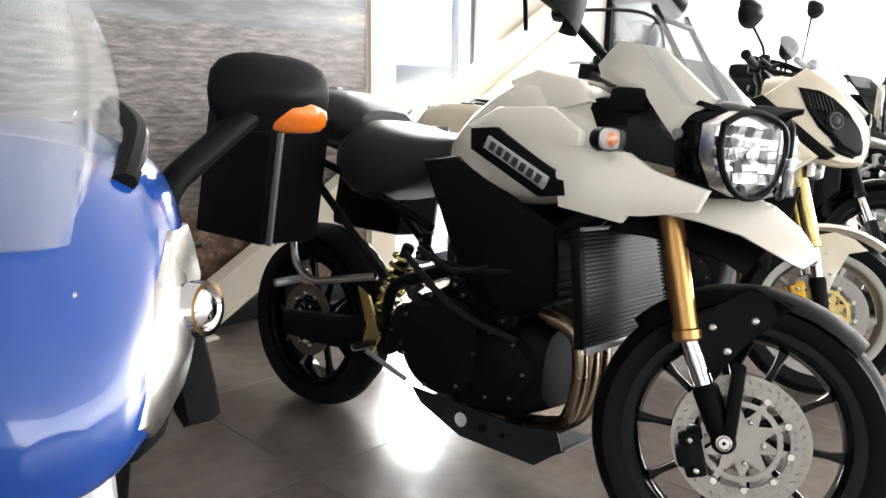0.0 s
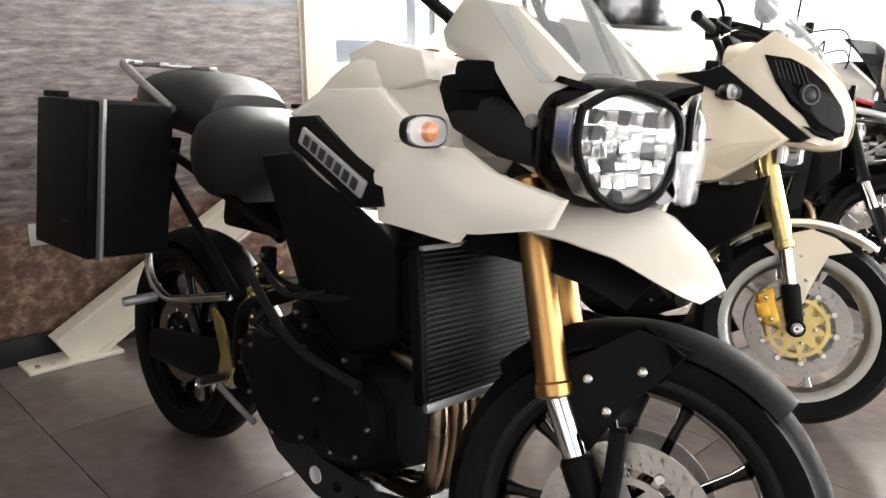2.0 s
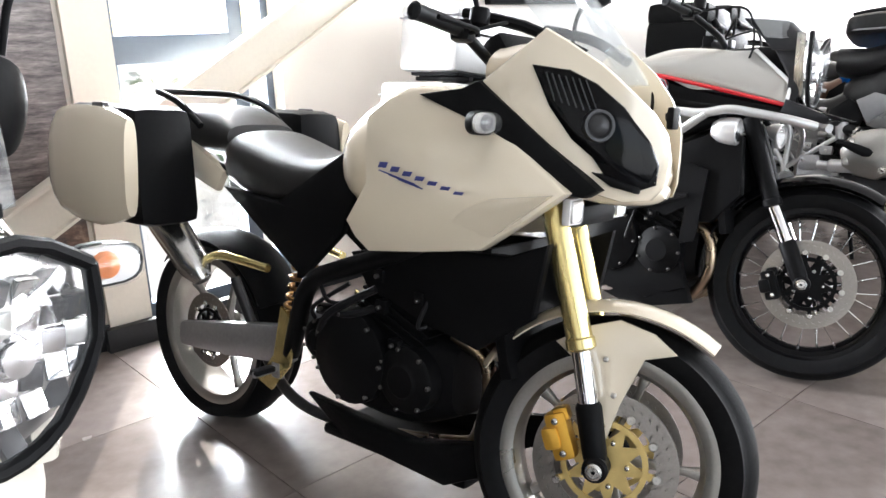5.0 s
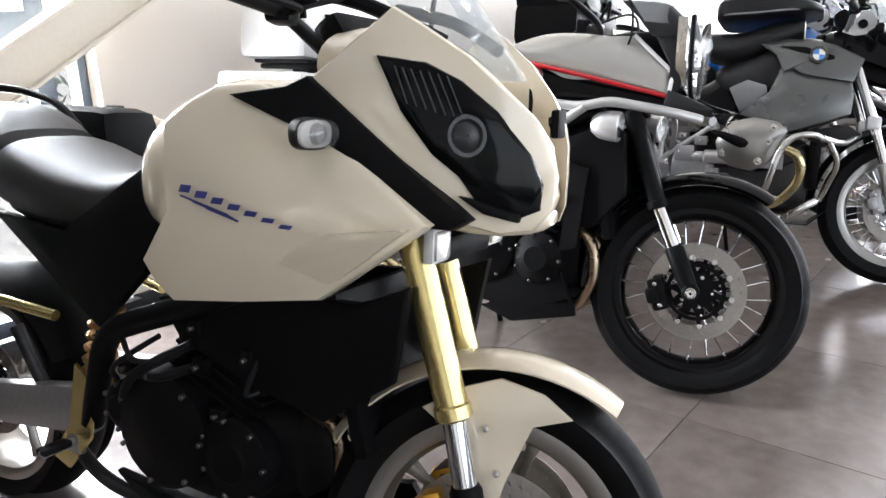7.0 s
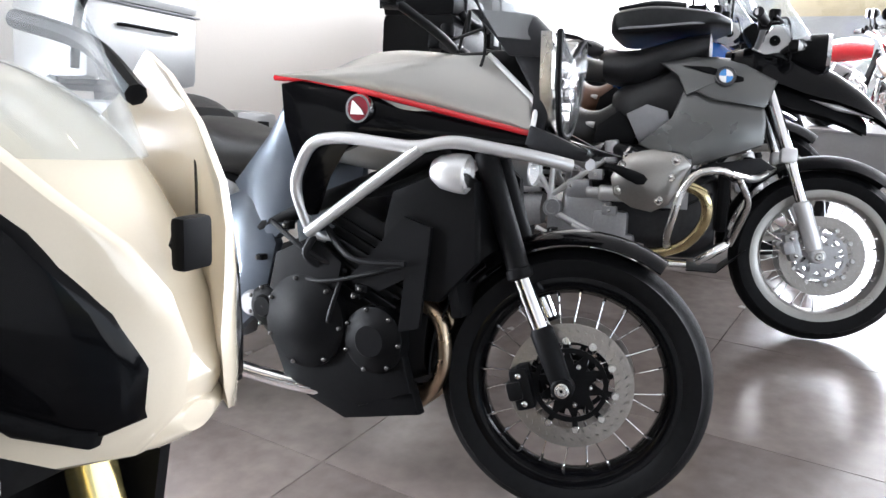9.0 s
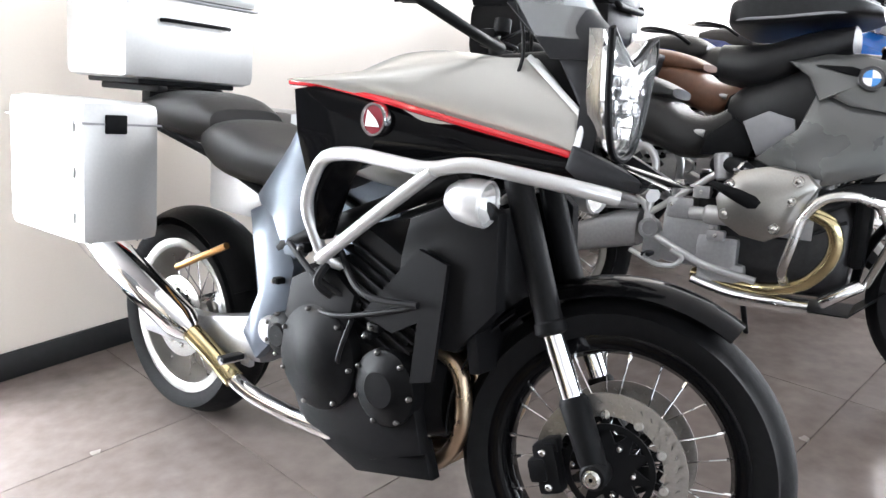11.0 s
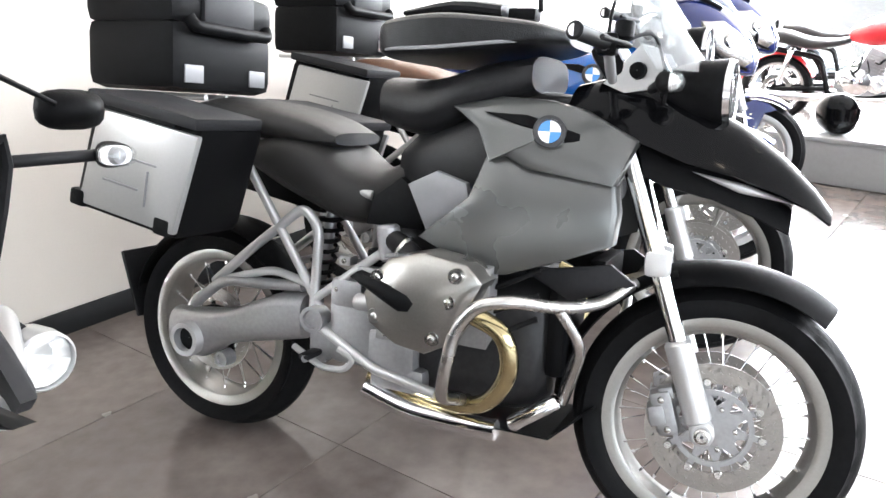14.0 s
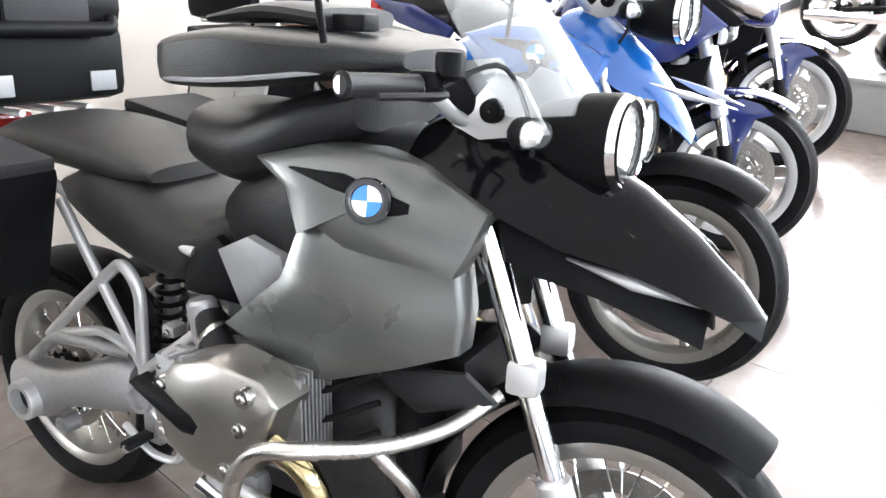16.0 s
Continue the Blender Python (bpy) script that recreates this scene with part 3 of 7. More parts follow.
for b in ((1.70, 0.13, 0.64, 0.52, 0.008, 1.06), (1.70, 0.13, 1.93, 0.52, 0.008, 1.32), (2.085, 0.13, 1.34, 0.09, 0.008, 2.5)):
    pane = part("pane", block(*b, 0), "pane", window)
    pane.visible_shadow = False

# diagonal steel brace, 30 degrees, with a foot plate on the floor
brace = thing("diagonal_brace", ROOM, "cream painted diagonal steel brace rising along the wall from the floor", "steel brace")
a30 = math.atan(0.57)
for nm, off, th in (("web", 0.0, 0.15), ("top_flange", 0.080, 0.014), ("bottom_flange", -0.080, 0.014)):
    g = moved(block(2.45, 0, off, 5.0, 0.10 if nm != "web" else 0.05, th, 0.003), pose(0.0, -0.11, 0.055, 0, -math.degrees(a30), 0))
    part(nm, g, "steel_paint", brace)
part("foot_plate", block(-0.02, -0.11, 0.008, 0.36, 0.16, 0.014, 0.003), "steel_paint", brace)
for dx in (-0.16, -0.10):
    part("foot_bolt", bolt((dx, -0.15, 0.018), 0.011, (0, 0, 1)), "steel", brace)

# wall sockets in the mural
sock = thing("wall_socket", ROOM @ pose(-0.02, -0.014, 0.51), "double brushed metal power socket on the mural wall", "socket")
part("plate", block(0, -0.004, 0, 0.15, 0.009, 0.09, 0.003), "socket", sock)
for sx in (-0.036, 0.036):
    part("switch", block(sx + 0.012, -0.010, 0.022, 0.013, 0.006, 0.022, 0.002), "badge_white", sock)
    part("outlet", joined(block(sx, -0.009, 0.004, 0.005, 0.003, 0.012, 0.0), block(sx - 0.011, -0.009, -0.02, 0.010, 0.003, 0.005, 0), block(sx + 0.011, -0.009, -0.02, 0.010, 0.003, 0.005, 0)), "badge_grey", sock)

# wall screen whose lower edge shows above the third motorcycle
tv = thing("wall_screen", ROOM @ pose(4.1, -0.03, 1.72), "dark flat wall screen hung on the cream wall", "screen")
part("case", block(0, 0, 0, 1.15, 0.05, 0.66, 0.008), "black_plastic", tv)
part("glass", block(0, -0.027, 0, 1.1, 0.004, 0.61, 0.001), "black_gloss", tv)

# glazed front across the room and glazed end wall
for wname, m, span in (("window_front", ROOM @ pose(-5.0, -9.4, 0), 21.0), ("window_end", ROOM @ pose(12.6, -9.6, 0, 0, 0, 90), 9.6)):
    w = thing(wname, m, "wide glazed shop front with grey aluminium mullions", "window")
    tagged(w, kind="structure")
    count = int(span / 2.4)
    for i in range(count + 1):
        part("mullion", block(span * i / count, 0, 1.7, 0.07, 0.1, 3.5, 0.005), "frame_grey", w)
    part("head_frame", block(span / 2, 0, 3.25, span, 0.12, 0.3, 0.005), "frame_grey", w)
    part("sill_frame", block(span / 2, 0, 0.06, span, 0.12, 0.24, 0.005), "frame_grey", w)
    for i in range(count):
        p = part("pane", block(span * (i + 0.5) / count, 0.0, 1.65, span / count - 0.08, 0.008, 2.9, 0), "pane", w)
        p.visible_shadow = False

# round recessed ceiling lights
def downlight(m):
    d = thing("ceiling_downlight", m, "round recessed ceiling downlight with warm glow", "ceiling light", "ceiling downlights")
    part("rim", turned([(0.055, 0.0), (0.075, 0.0), (0.08, 0.006), (0.078, 0.014), (0.055, 0.014)], axis=(0, 0, -1), n=24, closed=True), "white_wall", d)
    part("bulb", turned([(0.001, 0.004), (0.03, 0.006), (0.054, 0.002)], axis=(0, 0, -1), n=20), "lamp_glow", d)
    return d


first_light = downlight(ROOM @ pose(-2.0, -1.5, HIGH - 0.001))
for i in range(6):
    for j in range(2):
        if i + j:
            copy_thing(first_light, ROOM @ pose(-2.0 + 2.6 * i, -1.5 - 2.6 * j, HIGH - 0.001))
# hedge outside the back window
hedge_rng = random.Random(4)
hv, hf = [], []
for i in range(900):
    c = Vector((hedge_rng.uniform(-1.5, 6), 3.4 + hedge_rng.uniform(0, 0.8), -0.1 + 1.0 * hedge_rng.random() ** 0.7 + 0.12 * math.sin(i)))
    d1 = Vector((hedge_rng.uniform(-1, 1), hedge_rng.uniform(-1, 1), hedge_rng.uniform(-1, 1))).normalized() * 0.07
    d2 = d1.orthogonal().normalized() * 0.035
    o = len(hv)
    hv += [c - d1, c + d2, c + d1, c - d2]
    hf.append((o, o + 1, o + 2, o + 3))
hedge = part("hedge", (hv, hf), "leaf")
hedge.matrix_basis = ROOM
tagged(hedge, "low green hedge outside the window", "hedge", kind="stuff")

# ---- motorcycle kit: x ahead, y to the left, z up, rear tyre on the origin ----
def steering(x, z, degrees, rake=25):
    ax = Vector((-math.sin(radians(rake)), 0, math.cos(radians(rake))))
    return Matrix.Translation((x, 0, z)) @ Matrix.Rotation(radians(degrees), 4, ax) @ Matrix.Translation((-x, 0, -z))


def tyre_geo(R, w, rim_r, tread=0.0, n=96, blocks=26):
    """A tyre: sidewalls, shoulder and crown; tread: depth of its zigzag grooves."""
    prof = [(rim_r, -w * 0.36), (rim_r + 0.006, -w * 0.41), (rim_r + (R - rim_r) * 0.35, -w * 0.485), (rim_r + (R - rim_r) * 0.6, -w * 0.5), (R - w * 0.21, -w * 0.46)]
    crown = [(R - w * 0.30 * abs(k / 8) ** 2.1, w * 0.46 * k / 8) for k in range(-7, 8)]
    prof = prof[:-1] + crown + [(r, -y) for r, y in reversed(prof[:-1])]
    m, verts, faces = len(prof), [], []
    for j in range(n):
        a = 2 * math.pi * j / n
        for r, y in prof:
            if tread and abs(y) < w * 0.42 and r > R - w * 0.3:
                k = y / (w * 0.42)
                ph = (j / n * blocks + abs(k) * 1.1 + (0.5 if k < 0 else 0)) % 1.0
                if ph < 0.17 and abs(k) > 0.12:
                    r -= tread
            verts.append(Vector((r * math.cos(a), y, r * math.sin(a))))
    for j in range(n):
        o, q = j * m, (j + 1) % n * m
        faces += [(o + i, q + i, q + i + 1, o + i + 1) for i in range(m - 1)]
    return verts, faces


def wheel(bike, name, cx, R, w, rim_mat, kind, xf=None, tread=0.0035, disc="disc_steel", carrier="black_metal", spoke_mat=None, disc_r=0.155, both=True, hub_mat=None, spokes=10, drop=0.0):
    """A wheel with tyre, rim, hub, spokes (cast or wire) and drilled discs."""
    m = (xf or IDENT) @ pose(cx, 0, R - drop)
    rr = R - (0.088 if R > 0.315 else 0.075)
    lip = [(rr + 0.012, -w * 0.40), (rr + 0.012, -w * 0.36), (rr, -w * 0.33), (rr - 0.012, -w * 0.2), (rr - 0.014, 0), (rr - 0.012, w * 0.2), (rr, w * 0.33), (rr + 0.012, w * 0.36), (rr + 0.012, w * 0.40),
           (rr - 0.006, w * 0.40), (rr - 0.018, w * 0.36), (rr - 0.030, w * 0.15), (rr - 0.030, -w * 0.15), (rr - 0.018, -w * 0.36), (rr - 0.006, -w * 0.40)]
    wh = part(name, moved(turned(lip, n=64, closed=True), m), rim_mat, bike)
    part("tyre", moved(tyre_geo(R, w, rr + 0.008, tread), m), "rubber", wh, soft=30)
    part("hub", moved(turned([(0.014, -0.062), (0.03, -0.06), (0.034, -0.045), (0.045, -0.04), (0.045, -0.03), (0.032, -0.02), (0.032, 0.02), (0.045, 0.03), (0.045, 0.04), (0.034, 0.045), (0.03, 0.06), (0.014, 0.062)], n=24, closed=True), m), hub_mat or rim_mat, wh)
    if kind == "cast":
        for i in range(spokes):
            a = 2 * math.pi * i / spokes
            g = hull([(0.03, -0.016, 0.016, 0.015, 3), (0.10, -0.010, 0.010, 0.012, 3), (rr - 0.06, -0.009, 0.009, 0.012, 3), (rr - 0.02, -0.016, 0.016, 0.017, 3)], 10)
            part("spoke", moved(g, m @ Matrix.Rotation(-a, 4, "Y")), spoke_mat or rim_mat, wh)
    else:
        for i in range(spokes):
            a = 2 * math.pi * i / spokes
            side = 1 if i % 2 else -1
            lean = 0.5 if (i // 2) % 2 else -0.5
            p0 = Vector((0.044 * math.cos(a + lean), side * 0.034, 0.044 * math.sin(a + lean)))
            p1 = Vector(((rr - 0.022) * math.cos(a), side * w * 0.16, (rr - 0.022) * math.sin(a)))
            part("spoke", moved(joined(tube([p0, p1], 0.0019, 5), tube([p1, p1 + (p0 - p1) * 0.09], 0.0042, 6)), m), spoke_mat or "chrome", wh)
    for s in ((-1, 1) if both else (-1,)):
        part("brake_disc", moved(drilled_ring(disc_r * 0.70, disc_r, s * 0.066 - 0.0025, 0.005, 40, 2, 0.42), m), disc, wh)
        star = []
        for i in range(10):
            a = 2 * math.pi * i / 10 + s * 0.1
            star += [(r * math.cos(a + da), r * math.sin(a + da)) for r, da in ((disc_r * 0.34, -0.30), (disc_r * 0.50, -0.09), (disc_r * 0.74, -0.06), (disc_r * 0.74, 0.06), (disc_r * 0.50, 0.09))]
        part("disc_carrier", moved(plate(star, s * 0.064, 0.006), m), carrier, wh)
        part("carrier_ring", moved(turned([(disc_r * 0.52, s * 0.063), (disc_r * 0.60, s * 0.063), (disc_r * 0.60, s * 0.069), (disc_r * 0.52, s * 0.069)], n=40, closed=True), m), carrier, wh)
        for i in range(10):
            a = 2 * math.pi * i / 10 + s * 0.1
            part("disc_button", moved(turned([(0.001, 0.003), (0.008, 0.003), (0.010, 0.0), (0.010, -0.006)], (disc_r * 0.72 * math.cos(a), s * 0.070, disc_r * 0.72 * math.sin(a)), (0, s, 0), 10), m), "steel", wh)
        for i in range(5):
            part("disc_bolt", moved(bolt((0.05 * math.cos(i * 1.257), s * 0.07, 0.05 * math.sin(i * 1.257)), 0.006, (0, s, 0)), m), "steel", wh)
    return wh


def arc_fender(cx, cz, r, a0, a1, hw, crown=0.02, thick=0.004, n=18, tip=0.6, skirt=0.0):
    """A mudguard round a wheel: a0 to a1 in degrees from straight ahead over the top; tip: how narrow the ends are; skirt: how far its sides hang."""
    rows = []
    for i in range(n + 1):
        t = i / n
        a = radians(a0 + (a1 - a0) * t)
        k = tip + (1 - tip) * math.sin(math.pi * min(1, 0.12 + t * 0.8))
        row = []
        for j in range(-5, 6):
            y = hw * k * j / 5
            rr = r - crown * (j / 5) ** 2 - skirt * max(0, abs(j / 5) - 0.75) * 4 * k
            row.append((cx + rr * math.cos(a), y, cz + rr * math.sin(a)))
        rows.append(row)
    return sheet(rows, thick)


def fork(bike, top, seal, axle, y, upper, lower, mats, xf, usd=True):
    """A fork leg: outer tube, collar, stanchion and foot."""
    top, seal, axle = Vector((top[0], y, top[1])), Vector((seal[0], y, seal[1])), Vector((axle[0], y, axle[1]))
    d = (seal - top).normalized()
    leg = part("fork_leg", rod(top - d * 0.02, seal, upper, 20), mats[0], bike, xf=xf)
    part("collar", tube([seal - d * 0.012, seal - d * 0.008, seal + d * 0.012, seal + d * 0.018], [upper, upper * 1.14, upper * 1.14, lower * 1.1], 20), mats[0], leg, xf=xf)
    foot = seal + (axle - seal) * 0.48
    part("stanchion", rod(seal, foot + (axle - seal) * 0.1, lower, 20), mats[1], leg, xf=xf)
    d2 = (axle - foot).normalized()
    part("fork_foot", joined(tube([foot, foot + d2 * 0.01, axle - d2 * 0.03, axle + d2 * 0.02], [lower * 1.1, lower * 1.35, lower * 1.25, lower * 0.9], 16), rod(axle + Vector((0, -0.03, 0)), axle + Vector((0, 0.03, 0)), 0.028, 16)), mats[2], leg, xf=xf)
    s = -1 if y < 0 else 1
    part("axle_nut", turned([(0.004, 0.0), (0.012, 0.0), (0.014, -0.003), (0.018, -0.004), (0.018, -0.014)], axle + Vector((0, s * 0.044, 0)), (0, s, 0), 16), "steel", leg, xf=xf)
    return leg


def caliper(bike, x, z, y, mat, xf, turn=0):
    m = xf @ pose(x, y, z, 0, turn, 0)
    c = part("brake_caliper", moved(joined(block(0, 0, 0, 0.05, 0.055, 0.105, 0.012), block(-0.018, 0, 0.0, 0.04, 0.07, 0.05, 0.012), block(0.014, 0, 0.045, 0.035, 0.04, 0.03, 0.008)), m), mat, bike)
    for dz in (-0.035, 0.035):
        part("caliper_bolt", moved(bolt((0.0, -0.03, dz), 0.008), m), "steel", c)
    return c


def indicator(bike, at, lens="lens", body="black_plastic", size=1.0, stalk_to=None, bulb="smoke_amber"):
    """A turn signal: stalk, housing, clear lens and amber bulb, looking ahead."""
    x, y, z = at
    h = part("indicator", smooth_hull([(x - 0.05 * size, z - 0.012, z + 0.012, 0.014, 2), (x - 0.035 * size, z - 0.024, z + 0.024, 0.035 * size, 2.6), (x - 0.01, z - 0.026 * size, z + 0.026 * size, 0.046 * size, 2.8, ), ], 16, 3), body, bike)
    for v in h.data.vertices:
        v.co.y += y
    bowl = part("reflector_bowl", hull([(x - 0.010, z - 0.023 * size, z + 0.023 * size, 0.042 * size, 2.8), (x - 0.006, z - 0.022 * size, z + 0.022 * size, 0.04 * size, 2.8)], 16), "reflector", h)
    for v in bowl.data.vertices:
        v.co.y += y
    lens_ob = part("lens", smooth_hull([(x - 0.011, z - 0.026 * size, z + 0.026 * size, 0.046 * size, 2.8), (x + 0.008, z - 0.023 * size, z + 0.023 * size, 0.041 * size, 2.6), (x + 0.018, z - 0.010, z + 0.010, 0.02, 2)], 16, 3), lens, h)
    for v in lens_ob.data.vertices:
        v.co.y += y
    part("bulb", turned([(0.001, 0.014), (0.014, 0.008), (0.018, -0.004)], (x - 0.004, y, z), (1, 0, 0), 12), bulb, h)
    if stalk_to:
        part("stalk", rod((x - 0.03, y, z), stalk_to, 0.011, 10), "rubber_soft", h)
    return h


def mirror(bike, root, at, lens_amber=False, yaw=0, size=1.0):
    """A rear-view mirror on a bent stalk; its shell faces ahead."""
    s = part("mirror", tube(bent([root, (root[0], root[1] * 1.05, root[2] + 0.08), at], 0.03), 0.02 if lens_amber else 0.0055, 10), "black_plastic", bike)
    m = pose(*at, 0, 0, yaw)
    part("shell", moved(smooth_hull([(-0.012, -0.045 * size, 0.05 * size, 0.085 * size, 3), (0.012, -0.046 * size, 0.052 * size, 0.088 * size, 2.8), (0.045, -0.02, 0.03, 0.05 * size, 2.2), (0.055, -0.004, 0.010, 0.012, 2)], 18, 3), m), "black_plastic", s)
    part("mirror_glass", moved(hull([(-0.016, -0.038 * size, 0.043 * size, 0.077 * size, 3), (-0.0125, -0.040 * size, 0.045 * size, 0.08 * size, 3)], 18), m), "chrome", s)
    if lens_amber:
        part("mirror_indicator", moved(smooth_hull([(0.0, -0.047 * size, -0.01, 0.05 * size, 3, lens_amber * 0.04), (0.025, -0.045 * size, -0.006, 0.045 * size, 2.6, lens_amber * 0.04), (0.047, -0.03, -0.008, 0.025, 2.2, lens_amber * 0.035)], 16, 3), m), "amber", s, "amber indicator lens")
    return s


def handlebar(bike, x, z, rise, half, back, xf, guard=False, mats=("black_metal", "rubber_soft"), lever=True):
    """A handlebar with grips, levers, clutch and brake reservoirs, cables and, if asked, hand guards."""
    pts = bent([(x - back, -half, z), (x - back + 0.05, -half * 0.62, z), (x, -0.10, z - rise), (x, 0.10, z - rise), (x - back + 0.05, half * 0.62, z), (x - back, half, z)], 0.06)
    bar = part("handlebar", tube(pts, 0.012, 10), mats[0], bike, xf=xf)
    for s in (-1, 1):
        a, b = Vector((x - back, s * half, z)), Vector((x - back + 0.045, s * half * 0.66, z))
        part("grip", tube([a, a + (b - a) * 0.03, a + (b - a) * 0.08, b], [0.014, 0.019, 0.0165, 0.0165], 12), mats[1], bar, xf=xf)
        part("switch_box", moved(block(0, 0, 0, 0.045, 0.045, 0.045, 0.01), Matrix.Translation(b + Vector((0.003, -s * 0.03, 0.0)))), "black_plastic", bar, xf=xf)
        if lever:
            part("lever", tube(bent([b + Vector((0.02, -s * 0.02, -0.005)), b + Vector((0.06, s * 0.02, -0.01)), a + Vector((0.055, 0, -0.012))], 0.03), [0.006] * 2 + [0.0055] * 6, 8), "silver_dull" if guard else "black_metal", bar, xf=xf)
        part("reservoir", turned([(0.001, 0.03), (0.02, 0.028), (0.022, 0.022), (0.021, -0.005), (0.012, -0.012)], b + Vector((0.035, -s * 0.035, 0.02)), (0, 0, 1), 14), "black_plastic", bar, xf=xf)
        part("cable", tube(spline([b + Vector((0.03, -s * 0.02, 0)), (x + 0.09, s * 0.16, z + 0.03), (x + 0.12, s * 0.09, z - 0.1), (x + 0.05, s * 0.06, z - 0.2)], 6), 0.0042, 6), "rubber_soft", bar, xf=xf)
        if guard:
            rows = []
            for i in range(9):
                t = i / 8
                px, py = x - back + 0.035 + 0.085 * math.sin(math.pi * (0.15 + 0.75 * t)), s * half * (1.03 - 0.42 * t)
                hh = 0.045 + 0.03 * math.sin(math.pi * t)
                rows.append([(px - 0.010 * (k / 3) ** 2, py, z - 0.01 + hh * k / 3) for k in range(-3, 4)])
            part("hand_guard", sheet(rows, 0.004), "black_plastic", bar, xf=xf)
    return bar


def engine(bike, cx, cz, L, H, W, mat, seed=1, cover="black_metal", bolts="dull_steel"):
    """An engine: crankcase, cylinder block with fins, round side covers ringed with bolts, hoses and brackets."""
    rg = random.Random(seed)
    e = part("engine", joined(smooth_hull([(cx - L * 0.5, cz - H * 0.28, cz + H * 0.06, W * 0.6, 3.4), (cx - L * 0.25, cz - H * 0.44, cz + H * 0.16, W * 0.92, 3.6), (cx + L * 0.18, cz - H * 0.48, cz + H * 0.18, W * 0.9, 3.6), (cx + L * 0.45, cz - H * 0.36, cz + H * 0.08, W * 0.7, 3.2)], 22, 3),
                             moved(block(0, 0, 0, L * 0.42, W * 1.75, H * 0.62, 0.02), pose(cx + L * 0.14, 0, cz + H * 0.26, 0, 22, 0))), mat, bike)
    for i in range(7):
        part("fin", moved(block(0, 0, 0, L * 0.46, W * 1.86, 0.007, 0.002), pose(cx + L * 0.11 + i * 0.009, 0, cz + H * (0.12 + 0.055 * i), 0, 22, 0)), mat, e)
    for s in (-1, 1):
        for ox, oz, r, dep in ((-0.12, -0.10, 0.29, 0.035), (0.24, -0.14, 0.20, 0.025), (-0.36, -0.06, 0.13, 0.02)):
            c = (cx + L * ox, s * W * 0.9, cz + H * oz)
            rr = r * min(L, H)
            cov = part("side_cover", turned([(0.001, dep + 0.012), (rr * 0.45, dep + 0.012), (rr * 0.55, dep + 0.004), (rr * 0.85, dep), (rr * 0.97, dep - 0.008), (rr, -0.02)], c, (0, s, 0), 30), cover, e)
            for k in [i * 2 * math.pi / 7 for i in range(7)]:
                part("cover_bolt", bolt((c[0] + rr * 0.9 * math.cos(k), c[1] + s * dep, c[2] + rr * 0.9 * math.sin(k)), 0.006, (0, s, 0)), bolts, cov)
        for k in range(5):
            p = Vector((cx + L * rg.uniform(-0.45, 0.4), s * W * rg.uniform(0.85, 1.05), cz + H * rg.uniform(0.0, 0.5)))
            q = Vector((cx + L * rg.uniform(-0.45, 0.4), s * W * rg.uniform(0.85, 1.1), cz + H * rg.uniform(-0.2, 0.55)))
            mid = (p + q) / 2 + Vector((rg.uniform(-0.04, 0.04), s * 0.03, rg.uniform(-0.06, 0.03)))
            part("hose", tube(spline([p, mid, q], 7), rg.choice((0.006, 0.008, 0.011)), 8), "rubber_soft", e)
        for k in range(6):
            p = (cx + L * rg.uniform(-0.42, 0.42), s * W * 0.95, cz + H * rg.uniform(-0.1, 0.5))
            part("bracket", block(*p, rg.uniform(0.02, 0.05), 0.03, rg.uniform(0.015, 0.04), 0.005), mat, e)
            part("case_bolt", bolt((p[0], p[1] + s * 0.02, p[2]), 0.006, (0, s, 0)), bolts, e)
    return e


def headlamp(bike, at, r, tip=0.0, depth=0.07, lens="lens", yaw=0, pitch=0, squash=1.0):
    """A headlight unit: faceted reflector bowl, bulb shield and domed clear lens."""
    m = pose(*at, 0, pitch, yaw) @ Matrix.Diagonal((1, 1, squash, 1))
    bowl = [(0.012, -depth), (r * 0.45, -depth * 0.9), (r * 0.8, -depth * 0.5), (r, 0.0), (r * 1.03, 0.004), (r * 1.05, -0.004), (r * 0.85, -depth * 0.55), (r * 0.5, -depth), (0.012, -depth - 0.008)]
    h = part("headlight", moved(turned(bowl, axis=(1, 0, 0), n=18, closed=True), m), "reflector", bike, soft=12)
    part("lens", moved(turned([(r, 0.0), (r * 0.97, r * 0.10), (r * 0.8, r * 0.18), (r * 0.45, r * 0.24), (0.001, r * 0.26)], axis=(1, 0, 0), n=28), m), lens, h)
    part("lens_rim", moved(turned([(r * 0.985, -0.004), (r * 1.0, 0.008), (r * 1.06, 0.010), (r * 1.10, -0.006)], axis=(1, 0, 0), n=32), m), "black_plastic", h)
    part("bulb_shield", moved(turned([(0.001, -0.012), (r * 0.16, -0.014), (r * 0.20, -0.024), (r * 0.18, -0.05)], axis=(1, 0, 0), n=16), m), "chrome", h)
    for k in (-2, -1, 0, 1, 2):
        part("reflector_step", moved(block(-depth * (0.82 - 0.11 * k * k), r * 0.30 * k, 0, 0.016, 0.006, r * (1.5 - 0.26 * k * k), 0.001), m), "reflector", h)
    return h


def screen(bike, rows, mat="screen", thick=0.004):
    return part("windscreen", sheet(rows, thick), mat, bike, "clear acrylic windscreen")


def bow(x, z, hw, bulge, n=7):
    """A row across the bike: bowed ahead in the middle."""
    return [(x - bulge * (k / n) ** 2, hw * k / n, z) for k in range(-n, n + 1)]


